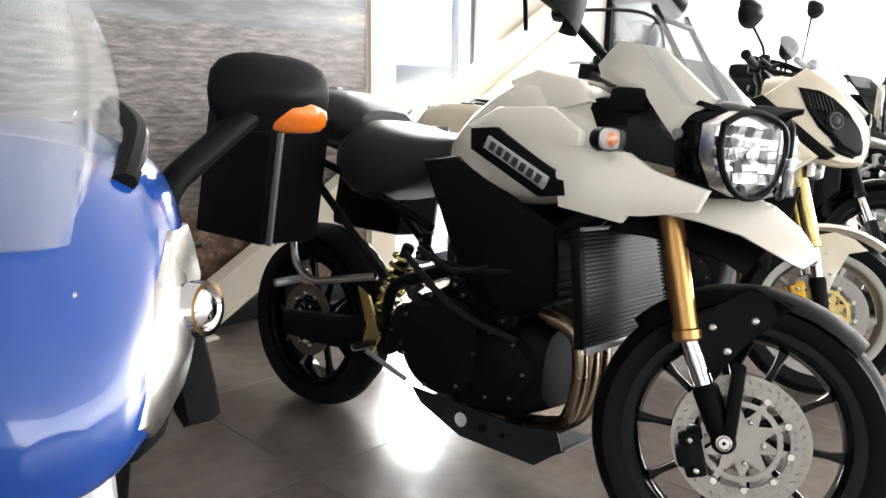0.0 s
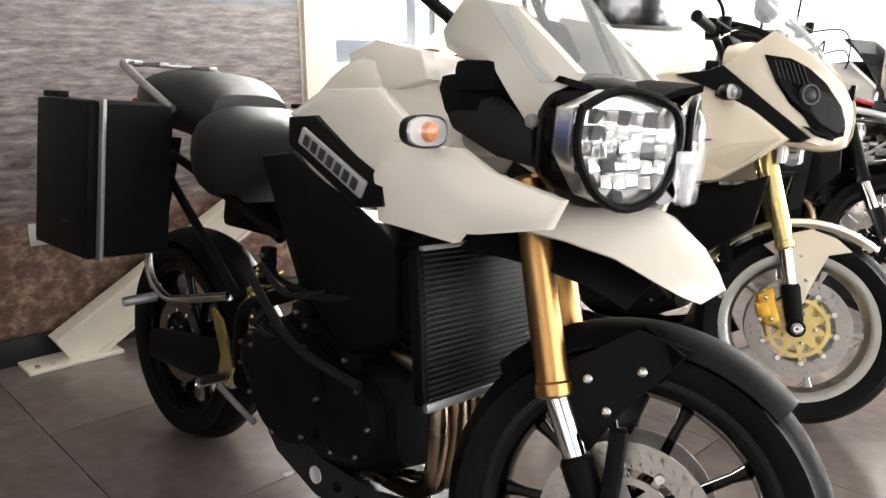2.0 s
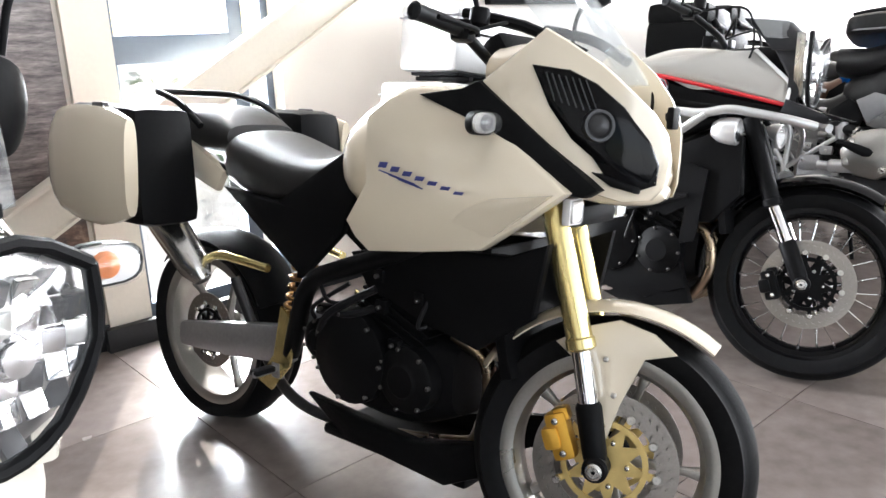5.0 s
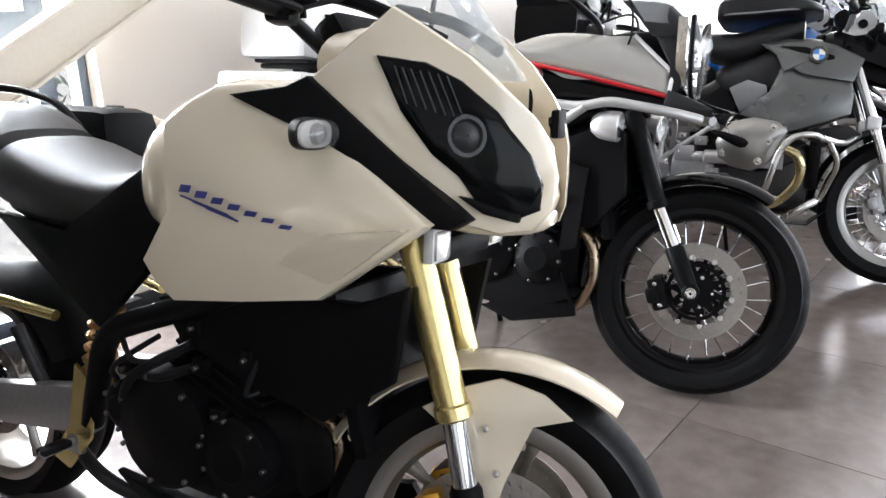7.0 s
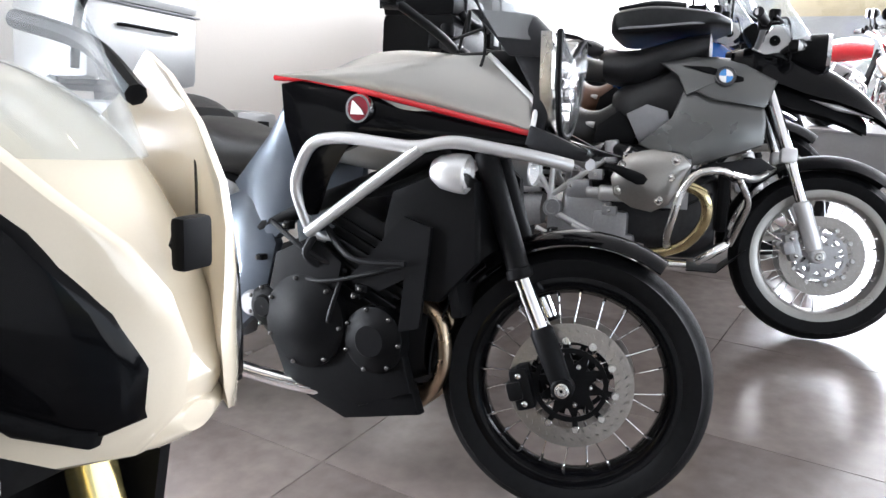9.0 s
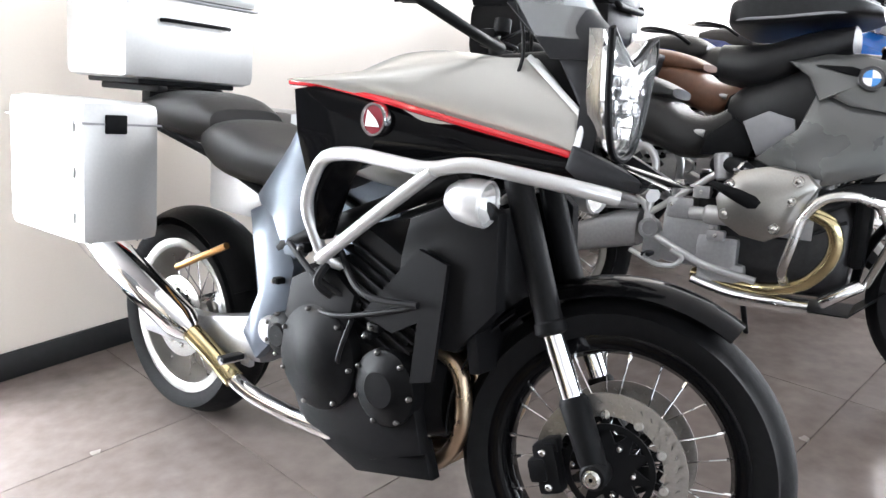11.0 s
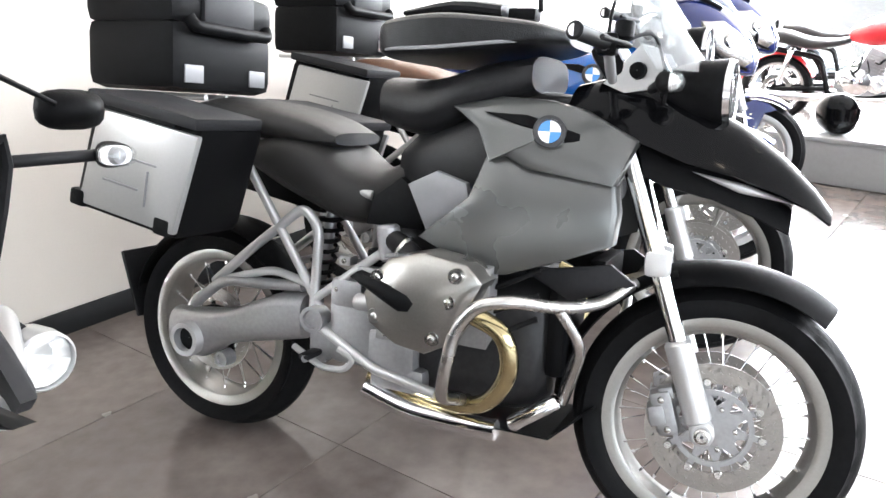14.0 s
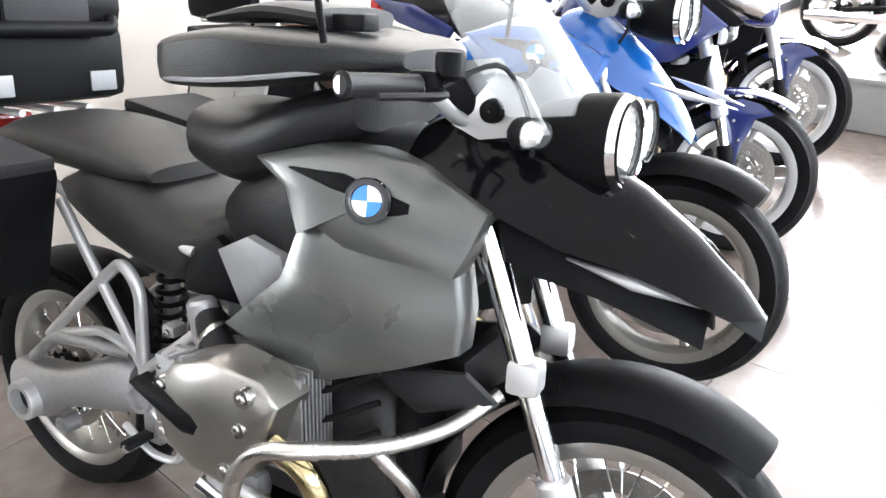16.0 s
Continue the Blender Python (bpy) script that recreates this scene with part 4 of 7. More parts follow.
def side_stand(bike, top, foot):
    s = part("side_stand", rod(top, foot, 0.011, 10), "black_metal", bike)
    part("stand_foot", turned([(0.001, 0.006), (0.026, 0.005), (0.03, 0.0), (0.03, -0.004)], foot, (0, 0, 1), 14), "black_metal", s)
    return s


def both(fn):
    return fn, mirrored(fn)


def pair(name, geo, mat, bike, label=""):
    """The same piece on the right and on the left."""
    r = part(name, geo, mat, bike, label)
    part(name, mirrored(geo), mat, bike, label)
    return r


def footrest(bike, x, z, y, mat="silver_dull"):
    f = part("footrest", joined(rod((x, -y, z), (x + 0.01, -y - 0.09, z + 0.005), 0.011, 10), block(x, -y + 0.005, z - 0.005, 0.04, 0.02, 0.05, 0.006)), mat, bike)
    part("peg_rubber", block(x + 0.006, -y - 0.055, z + 0.008, 0.03, 0.07, 0.016, 0.005), "rubber_soft", f)
    part("footrest", joined(rod((x, y, z), (x + 0.01, y + 0.09, z + 0.005), 0.011, 10), block(x, y - 0.005, z - 0.005, 0.04, 0.02, 0.05, 0.006)), mat, bike)
    return f

# ---- the four near motorcycles ----
AHEAD = Matrix(((0, -1, 0, 0), (1, 0, 0, 0), (0, 0, 1, 0), (0, 0, 0, 1)))


def faceted_lamp(bike, edge, x, sweep, cy, cz, r, flip=1):
    """A clear headlight with a faceted reflector, looking ahead; edge: its outline (y, z); sweep: how far its outer side runs back."""
    rg = random.Random(9)
    xf = Matrix.Translation((x, 0, 0)) @ AHEAD @ Matrix.Diagonal((flip, 1, 1, 1))
    tilt = -math.degrees(math.atan(sweep))
    lamp = part("headlight", panel(edge, 0, 0.004, 0.03, dx=sweep, ctr=(cy, cz)), "steel", bike, "clear faceted headlight", xf=xf)
    n = int(r / 0.013)
    for iy in range(-n, n + 1):
        for iz in range(-n, n + 1):
            fy, fz = cy + 0.024 * iy, cz + 0.026 * iz
            if ((fy - cy) / r) ** 2 + ((fz - cz) / r) ** 2 < 1:
                piece = block(0, 0, 0, 0.022, 0.010, 0.024, 0.002)
                part("facet", moved(piece, pose(fy, -0.005 - sweep * (fy - cy), fz, iz * 8 + rg.uniform(-12, 12), rg.uniform(-8, 8), tilt - iy * 8 + rg.uniform(-12, 12))), rg.choice(("chrome", "chrome", "steel", "dark_cast")), lamp, xf=xf)
    part("bulb_shield", turned([(0.001, 0.028), (0.016, 0.026), (0.021, 0.016), (0.022, -0.01)], (cy, 0, cz), (-sweep, -1, 0), 18), "chrome", lamp, xf=xf)
    part("lens", panel(edge, 0.016, 0.034, 0.02, dx=sweep, ctr=(cy, cz)), "lens", lamp, xf=xf)
    rim = spline([(q[0], q[1], 0) for q in edge + edge[:1]], 3)
    part("lens_rim", tube([(p.x, -0.018 - sweep * (p.x - cy), p.y) for p in rim], 0.008, 8), "black_plastic", lamp, xf=xf)
    return lamp


def white_adventure_bike(m):
    b = thing("motorcycle", m, "white adventure motorcycle with gold forks and black panniers", "motorcycle", "motorcycles along the wall")
    S = steering(1.25, 0.9, 25)
    wheel(b, "front_wheel", 1.53, 0.348, 0.122, "black_gloss", "cast", S, 0.004, carrier="disc_steel")
    wheel(b, "rear_wheel", 0.0, 0.322, 0.155, "black_gloss", "cast", None, 0.004, both=False, disc_r=0.13)
    for s in (-1, 1):
        fork(b, (1.275, 0.92), (1.375, 0.575), (1.49, 0.348), s * 0.105, 0.030, 0.0225, ("gold", "chrome", "black_plastic"), S)
        caliper(b, 1.43, 0.30, s * 0.082, "black_metal", S, -20)
        part("fork_guard", block(1.50, s * 0.115, 0.43, 0.03, 0.05, 0.2, 0.012), "black_plastic", b, xf=S @ pose(0, 0, 0))
    part("front_mudguard", arc_fender(1.53, 0.348, 0.366, 48, 140, 0.084, 0.045, tip=0.6), "black_plastic", b, "matt black front mudguard", xf=S)
    pair("mudguard_bracket", moved(plate([(1.36, 0.60), (1.50, 0.70), (1.60, 0.68), (1.50, 0.56), (1.42, 0.42)], -0.088, 0.006), S), "black_plastic", b)
    for px, pz in ((1.43, 0.60), (1.47, 0.55), (1.52, 0.63)):
        part("bolt", bolt((px, -0.092, pz), 0.009), "steel", b, xf=S)
    engine(b, 0.80, 0.48, 0.56, 0.52, 0.19, "black_metal", 2)
    # radiator with horizontal slats and pale guard rim, exhaust headers below it
    rad = part("radiator", moved(block(0, 0, 0, 0.03, 0.46, 0.29, 0.006, 0.9), pose(1.178, 0, 0.665, 0, -12, 0)), "black_metal", b)
    for i in range(26):
        part("radiator_slat", moved(block(0.02, 0, -0.132 + i * 0.0106, 0.006, 0.445 - 0.0017 * i, 0.0034, 0), pose(1.178, 0, 0.665, 0, -12, 0)), "grey_plastic", rad)
    for g in (block(0.022, 0, -0.146, 0.014, 0.47, 0.018, 0.004), block(0.022, 0, 0.146, 0.014, 0.41, 0.01, 0.003), ):
        part("guard_rim", moved(g, pose(1.178, 0, 0.665, 0, -12, 0)), "silver_dull", rad)
    for y in (-0.11, -0.05, 0.01):
        part("exhaust_header", tube(spline([(1.02, y, 0.56), (1.13, y, 0.52), (1.14, y * 0.9, 0.36), (1.06, y * 0.6, 0.24), (0.85, -0.02, 0.2)], 6), 0.021, 12), "heat_steel", b)
    part("exhaust_collector", tube(spline([(0.85, -0.02, 0.2), (0.5, 0.08, 0.2), (0.25, 0.16, 0.3), (-0.1, 0.2, 0.5)], 6), [0.03] * 6 + [0.03] * 6 + [0.045] * 7, 14), "steel", b)
    bash = part("bash_plate", joined(sheet([[(0.62, y, 0.215) for y in (-0.13, 0, 0.13)], [(0.78, y, 0.165) for y in (-0.14, 0, 0.14)], [(1.05, y, 0.165) for y in (-0.14, 0, 0.14)], [(1.14, y, 0.22) for y in (-0.13, 0, 0.13)]], 0.005), plate([(0.60, 0.25), (0.64, 0.21), (0.80, 0.155), (1.06, 0.155), (1.14, 0.22), (1.12, 0.27), (1.0, 0.245), (0.75, 0.25)], -0.146, 0.005)), "grey_plastic", b, "dark grey bash plate with round cut-outs")
    for px, r in ((0.80, 0.021), (0.88, 0.013), (0.95, 0.008)):
        part("cut_out", turned([(0.001, 0.0), (r * 0.9, 0.0), (r, 0.001), (r, -0.004)], (px, -0.148, 0.205), (0, -1, 0), 18), "badge_white" if r > 0.02 else "black_metal", bash)
    # frame, rear end
    for s in (-1, 1):
        part("frame_tube", tube(bent([(1.22, s * 0.06, 0.92), (1.0, s * 0.15, 0.74), (0.5, s * 0.16, 0.55), (0.44, s * 0.13, 0.34)], 0.05), 0.019, 10), "black_metal", b)
        part("frame_tube", tube(bent([(0.95, s * 0.16, 0.72), (0.62, s * 0.17, 0.50), (0.55, s * 0.15, 0.35)], 0.05), 0.016, 10), "black_metal", b)
        part("subframe_tube", tube(bent([(0.62, s * 0.13, 0.74), (0.2, s * 0.14, 0.88), (-0.28, s * 0.12, 0.98)], 0.05), 0.013, 10), "black_metal", b)
        part("subframe_tube", tube(bent([(0.45, s * 0.14, 0.56), (0.1, s * 0.15, 0.84)], 0.05), 0.013, 10), "black_metal", b)
    part("swingarm", joined(hull([(-0.04, 0.27, 0.36, 0.03, 4, -0.12), (0.2, 0.28, 0.39, 0.035, 4, -0.12), (0.46, 0.31, 0.43, 0.05, 4, -0.10)], 12), hull([(-0.04, 0.28, 0.36, 0.03, 4, 0.13), (0.46, 0.31, 0.43, 0.05, 4, 0.10)], 12)), "black_metal", b)
    spring = part("shock_absorber", rod((0.36, -0.05, 0.40), (0.46, -0.05, 0.66), 0.02, 12), "black_metal", b)
    part("spring", coil((0.365, -0.05, 0.42), (0.45, -0.05, 0.63), 0.036, 0.007, 7), "pale_gold", spring)
    part("rear_hugger", arc_fender(0.0, 0.322, 0.345, 20, 130, 0.085, 0.03, tip=0.8), "black_plastic", b)
    part("passenger_hanger", tube(bent([(0.42, -0.15, 0.56), (0.16, -0.19, 0.50), (0.08, -0.2, 0.55), (0.02, -0.18, 0.78)], 0.05), 0.013, 10), "steel", b)
    part("passenger_peg", rod((0.10, -0.19, 0.50), (0.08, -0.28, 0.49), 0.014, 10), "silver_dull", b)
    footrest(b, 0.42, 0.34, 0.15)
    part("brake_pedal", tube(bent([(0.44, -0.19, 0.33), (0.58, -0.2, 0.30), (0.62, -0.2, 0.29)], 0.03), 0.008, 8), "silver_dull", b)
    part("heel_plate", plate([(0.36, 0.52), (0.41, 0.50), (0.47, 0.38), (0.44, 0.32), (0.39, 0.33), (0.41, 0.40)], -0.168, 0.008), "pale_gold", b)
    side_stand(b, (0.5, 0.13, 0.3), (0.56, 0.36, 0.085))
    # body
    part("tank", smooth_hull([(0.66, 0.90, 1.02, 0.12, 3.0), (0.76, 0.86, 1.10, 0.18, 3.2), (0.90, 0.84, 1.185, 0.205, 3.4), (1.02, 0.86, 1.18, 0.20, 3.4), (1.10, 0.92, 1.13, 0.15, 3.0), (1.16, 0.98, 1.07, 0.10, 2.6)], 26, 3), "white", b, "white fuel tank")
    pair("tank_shoulder", panel([(0.88, 1.17), (0.95, 1.20), (1.09, 1.175), (1.14, 1.12), (1.06, 1.10), (0.93, 1.105)], 0.165, 0.012, 0.03, dz=-0.5), "white", b)
    part("filler_cap", turned([(0.001, 0.010), (0.042, 0.010), (0.05, 0.004), (0.052, -0.01)], (0.93, 0, 1.185), (0.05, 0, 1), 24), "black_metal", b)
    part("cockpit_fill", joined(block(1.17, 0, 1.09, 0.14, 0.24, 0.10, 0.03), block(1.22, -0.12, 1.13, 0.10, 0.06, 0.06, 0.02), block(1.22, 0.12, 1.13, 0.10, 0.06, 0.06, 0.02)), "black_plastic", b)
    pair("tank_panel", panel([(0.824, 1.043), (0.916, 1.095), (1.08, 1.10), (1.171, 1.043), (1.18, 0.962), (1.09, 0.92)], 0.262, 0.02, 0.02, dz=-0.25), "white", b)
    pair("badge_surround", panel([(0.868, 1.037), (0.947, 1.043), (1.165, 0.935), (1.17, 0.895), (1.10, 0.885), (0.876, 0.985)], 0.298, 0.006, 0.02, dz=-0.1), "black_plastic", b)
    for s in (-1, 1):
        bar = moved(block(0, 0, 0, 0.205, 0.008, 0.034, 0.003), pose(1.030, s * 0.309, 0.962, 0, 25, 0))
        badge = part("badge_plate", bar, "silver", b, "silver tank badge with dark letter shapes")
        for i in range(7):
            x = -0.078 + i * 0.026
            part("letter_bar", moved(block(x, s * 0.005, 0, 0.016, 0.004, 0.021, 0.001), pose(1.030, s * 0.309, 0.962, 0, 25, 0)), "badge_grey", badge)
    pair("knee_panel", panel([(0.62, 0.94), (0.74, 0.96), (1.08, 0.80), (1.10, 0.62), (0.95, 0.55), (0.78, 0.66)], 0.19, 0.02, 0.02), "black_plastic", b)
    pair("flank", panel([(1.140, 0.95), (1.17, 1.01), (1.29, 1.004), (1.345, 0.968), (1.46, 0.935), (1.44, 0.885), (1.335, 0.865), (1.299, 0.862), (1.288, 0.845), (1.153, 0.868)], 0.268, 0.012, 0.02, dx=-0.36, ctr=(1.24, 0.92)), "white", b, "white fairing flank")
    rows = []
    for x, z, hw, drop in ((1.28, 0.935, 0.19, 0.06), (1.37, 0.932, 0.178, 0.06), (1.45, 0.922, 0.157, 0.06), (1.53, 0.897, 0.127, 0.055), (1.595, 0.852, 0.094, 0.045), (1.625, 0.818, 0.068, 0.03), (1.645, 0.788, 0.04, 0.012)):
        rows.append([(x - 0.02 * abs(k / 6) ** 2, hw * k / 6, z + 0.012 * (1 - abs(k / 6)) - drop * abs(k / 6) ** 2.2) for k in range(-6, 7)])
    part("beak", sheet(rows, 0.005), "white", b, "white beak above the front wheel")
    part("under_beak", sheet([[(p[0] - 0.06, p[1] * 0.85, p[2] - 0.06) for p in r] for r in rows[:5]], 0.005), "black_plastic", b)
    pair("screen_cowl", panel([(1.125, 1.212), (1.175, 1.270), (1.288, 1.250), (1.42, 1.138), (1.393, 1.11), (1.368, 1.036), (1.344, 1.034), (1.305, 1.105), (1.138, 1.18)], 0.155, 0.02, 0.02, dx=-0.08, ctr=(1.24, 1.175)), "white", b, "white upper cowl beside the screen")
    pair("cowl_bolt", bolt((1.355, -0.176, 1.056), 0.012), "grey_trim", b)
    pair("inner_cowl", panel([(1.044, 1.105), (1.198, 1.122), (1.304, 1.055), (1.405, 0.999), (1.391, 0.968), (1.256, 0.988), (1.10, 1.05)], 0.14, 0.01, 0.02), "grey_plastic", b)
    # twin headlights in a black surround
    part("headlight_surround", joined(smooth_hull([(1.34, 0.93, 1.14, 0.15, 2.8), (1.40, 0.905, 1.145, 0.175, 2.8), (1.46, 0.905, 1.13, 0.12, 2.6), (1.52, 0.925, 1.10, 0.06, 2.4)], 26, 3)), "black_gloss", b)
    lamp_edge = [(-0.198, 1.08), (-0.13, 1.112), (-0.035, 1.09), (-0.016, 1.03), (-0.045, 0.95), (-0.10, 0.922), (-0.158, 0.942), (-0.20, 1.01)]
    for s in (-1, 1):
        faceted_lamp(b, lamp_edge, 1.487, 0.42, -0.112, 1.017, 0.078, -s)
    part("centre_lens", panel([(-0.03, 0.93), (0.03, 0.93), (0.045, 1.02), (-0.045, 1.02)], 0, 0.006, 0.01), "lens", b, xf=Matrix(((0, -1, 0, 1.565), (1, 0, 0, 0), (0, 0, 1, 0), (0, 0, 0, 1))))
    part("headlight_brow", sheet([[(1.47 - 0.10 * abs(k / 6), 0.15 * k / 6, 1.125 + 0.012 * math.cos(k * 1.05)) for k in range(-6, 7)], [(1.57 - 0.17 * abs(k / 6), 0.15 * k / 6, 1.112 + 0.018 * math.cos(k * 1.05)) for k in range(-6, 7)]], 0.012), "black_plastic", b)
    screen(b, [bow(1.45 - 0.3 * t - 0.03 * t * t, 1.12 + 0.36 * t, 0.17 + 0.035 * math.sin(math.pi * t) - 0.05 * t, 0.09) for t in [i / 7 for i in range(8)]])
    part("screen_mount", joined(rod((1.36, -0.09, 1.14), (1.22, -0.09, 1.36), 0.008), rod((1.36, 0.09, 1.14), (1.22, 0.09, 1.36), 0.008), rod((1.24, -0.09, 1.33), (1.24, 0.09, 1.33), 0.007)), "black_metal", b)
    part("dashboard", moved(block(0, 0, 0, 0.06, 0.2, 0.1, 0.02), pose(1.22, 0, 1.20, 0, -35, 0)), "black_plastic", b)
    handlebar(b, 1.10, 1.27, 0.07, 0.43, 0.16, S, guard=True)
    for s in (-1, 1):
        mirror(b, (1.02, s * 0.30, 1.27), (1.03, s * 0.40, 1.46), size=1.0)
        indicator(b, (1.288, s * 0.315, 1.03), size=1.05, stalk_to=(1.21, s * 0.24, 1.0))
    # seats, rack, panniers
    part("rider_seat", smooth_hull([(0.18, 0.84, 0.99, 0.13, 3), (0.30, 0.79, 1.05, 0.18, 3), (0.48, 0.82, 1.03, 0.18, 3), (0.64, 0.90, 1.02, 0.14, 2.8), (0.74, 0.95, 1.04, 0.09, 2.6)], 22, 4), "vinyl", b, "black vinyl rider seat")
    part("pillion_seat", smooth_hull([(-0.18, 1.02, 1.10, 0.11, 3), (-0.06, 0.98, 1.14, 0.15, 3), (0.16, 0.95, 1.135, 0.155, 3), (0.28, 0.97, 1.08, 0.12, 3)], 22, 4), "vinyl", b, "black vinyl pillion seat")
    for s in (-1, 1):
        part("grab_rail", tube(bent([(0.16, s * 0.17, 1.03), (0.0, s * 0.18, 1.10), (-0.22, s * 0.14, 1.16), (-0.26, s * 0.06, 1.16)], 0.05), 0.012, 10), "silver_dull", b)
    part("rack", joined(block(-0.22, 0, 1.158, 0.10, 0.24, 0.01, 0.004), block(-0.16, 0.08, 1.156, 0.2, 0.03, 0.012, 0.004), block(-0.16, -0.08, 1.156, 0.2, 0.03, 0.012, 0.004)), "silver_dull", b)
    for s in (-1, 1):
        case = part("pannier", block(-0.01, s * 0.285, 0.84, 0.38, 0.20, 0.41, 0.035, 0.97, 0.05), "black_plastic", b, "black hard pannier with grey lid edge")
        part("lid", block(-0.02, s * 0.395, 0.84, 0.36, 0.03, 0.41, 0.012, 0.97, 0.05), "black_plastic", case)
        part("seam", block(-0.012, s * 0.378, 0.84, 0.385, 0.010, 0.415, 0.002, 0.97, 0.05), "silver_dull", case)
        part("latch", block(-0.03, s * 0.40, 1.055, 0.10, 0.03, 0.016, 0.004), "black_metal", case)
    part("tail_lamp", block(-0.27, 0, 1.03, 0.04, 0.16, 0.05, 0.012), "red_lens", b)
    part("number_plate_hanger", moved(block(0, 0, 0, 0.012, 0.18, 0.28, 0.004), pose(-0.33, 0, 0.80, 0, 20, 0)), "black_plastic", b)
    for c in b.children:
        if c.name.split(".")[0] in ("screen_cowl", "cowl_bolt", "inner_cowl", "headlight_surround", "headlight", "centre_lens", "headlight_brow", "windscreen", "screen_mount", "dashboard", "indicator", "beak", "under_beak"):
            c.location.y += 0.0 if c.name.startswith("indicator") else 0.03
    return b


NOSE_WIDTH = ((1.10, 0.20), (1.22, 0.195), (1.32, 0.17), (1.40, 0.13), (1.46, 0.095), (1.50, 0.055), (1.52, 0.012))


def white_tourer(m, body="cream", label="pearl white touring motorcycle with pale gold forks and silver wheels", forkmat="pale_gold", rim="rim_metal", cal="caliper_gold", carrier="rotor_gold", lamp="smoked", cases=True, steer=19, mirrors=((1.14, 0.2, 1.22), (1.10, 0.36, 1.40)), amber=0, nose_drop=0.0):
    b = thing("motorcycle", m, label, "motorcycle", "motorcycles along the wall")
    S = steering(1.25, 0.85, steer)
    wheel(b, "front_wheel", 1.425, 0.316, 0.122, rim, "cast", S, 0.0, carrier=carrier, spokes=5, hub_mat="black_metal", disc_r=0.158)
    wheel(b, "rear_wheel", 0.0, 0.315, 0.175, rim, "cast", None, 0.0, both=False, spokes=5, disc_r=0.125)
    for s in (-1, 1):
        fork(b, (1.245, 0.90), (1.35, 0.575), (1.415, 0.316), s * 0.105, 0.0285, 0.0215, (forkmat, "chrome", "black_metal"), S)
        caliper(b, 1.33, 0.365, s * 0.085, cal, S, -22)
    fen = part("front_mudguard", arc_fender(1.425, 0.316, 0.350, 54, 152, 0.075, 0.02, tip=0.55), body, b, xf=S)
    for s in (-1, 1):
        g = panel([(1.29, 0.565), (1.36, 0.61), (1.425, 0.632), (1.50, 0.612), (1.55, 0.575), (1.485, 0.555), (1.445, 0.45), (1.425, 0.37), (1.395, 0.36), (1.38, 0.5)], 0.074, 0.006, 0.006, ctr=(1.42, 0.56))
        part("mudguard_side", g if s < 0 else mirrored(g), body, fen, xf=S)
    for px, pz in ((1.415, 0.40), (1.43, 0.47), (1.405, 0.545)):
        part("bolt", bolt((px, -0.084, pz), 0.006), "steel", fen, xf=S)
    engine(b, 0.82, 0.47, 0.52, 0.44, 0.17, "black_metal", 7)
    pair("black_side_panel", panel([(0.74, 0.70), (0.93, 0.745), (1.22, 0.76), (1.32, 0.80), (1.29, 0.63), (1.15, 0.53), (1.0, 0.56), (0.8, 0.62)], 0.16, 0.012, 0.02, ctr=(1.05, 0.67)), "black_plastic", b)
    part("belly_guard", joined(*both(panel([(0.55, 0.26), (0.95, 0.24), (1.18, 0.30), (1.22, 0.24), (1.05, 0.15), (0.7, 0.17)], 0.13, 0.015, 0.02)), block(0.86, 0, 0.17, 0.5, 0.25, 0.03, 0.012)), "black_plastic", b)
    part("radiator", moved(block(0, 0, 0, 0.03, 0.30, 0.30, 0.006), pose(1.19, 0, 0.62, 0, -14, 0)), "black_metal", b)
    for y in (-0.07, 0.0, 0.07):
        part("exhaust_header", tube(spline([(1.02, y, 0.52), (1.12, y, 0.47), (1.12, y, 0.33), (1.02, y * 0.6, 0.2), (0.75, -0.06, 0.18)], 6), 0.019, 12), "heat_steel", b)
    part("exhaust_pipe", tube(spline([(0.75, -0.06, 0.18), (0.5, -0.10, 0.2), (0.34, -0.10, 0.30), (0.22, -0.13, 0.54)], 6), 0.016, 14), "dark_cast", b)
    muffler = part("muffler", tube([(0.16, -0.2, 0.53), (0.13, -0.205, 0.57), (0.0, -0.215, 0.69), (-0.16, -0.22, 0.80), (-0.19, -0.22, 0.82)], [0.025, 0.05, 0.056, 0.054, 0.03], 18), "steel", b, "brushed steel muffler")
    for s in (-1, 1):
        part("frame_beam", tube(bent([(1.2, s * 0.07, 0.88), (0.95, s * 0.17, 0.74), (0.58, s * 0.16, 0.60), (0.48, s * 0.13, 0.36)], 0.07), 0.026, 12), "black_metal", b)
        part("subframe_tube", tube(bent([(0.60, s * 0.12, 0.70), (0.2, s * 0.13, 0.86), (-0.22, s * 0.11, 0.96)], 0.05), 0.013, 10), "black_metal", b)
        part("swingarm", hull([(-0.05, 0.27, 0.35, 0.022, 4, s * 0.125), (0.2, 0.29, 0.40, 0.025, 4, s * 0.13), (0.46, 0.32, 0.44, 0.03, 4, s * 0.11)], 12), "silver_dull", b)
        part("hanger_plate", plate([(0.46, 0.50), (0.52, 0.46), (0.50, 0.33), (0.42, 0.24), (0.36, 0.26), (0.43, 0.35)], s * 0.15 - 0.004, 0.008), forkmat, b)
        part("passenger_hanger", tube(bent([(0.40, s * 0.15, 0.60), (0.20, s * 0.18, 0.62), (0.10, s * 0.18, 0.56)], 0.05), 0.013, 10), forkmat, b)
    footrest(b, 0.44, 0.31, 0.15)
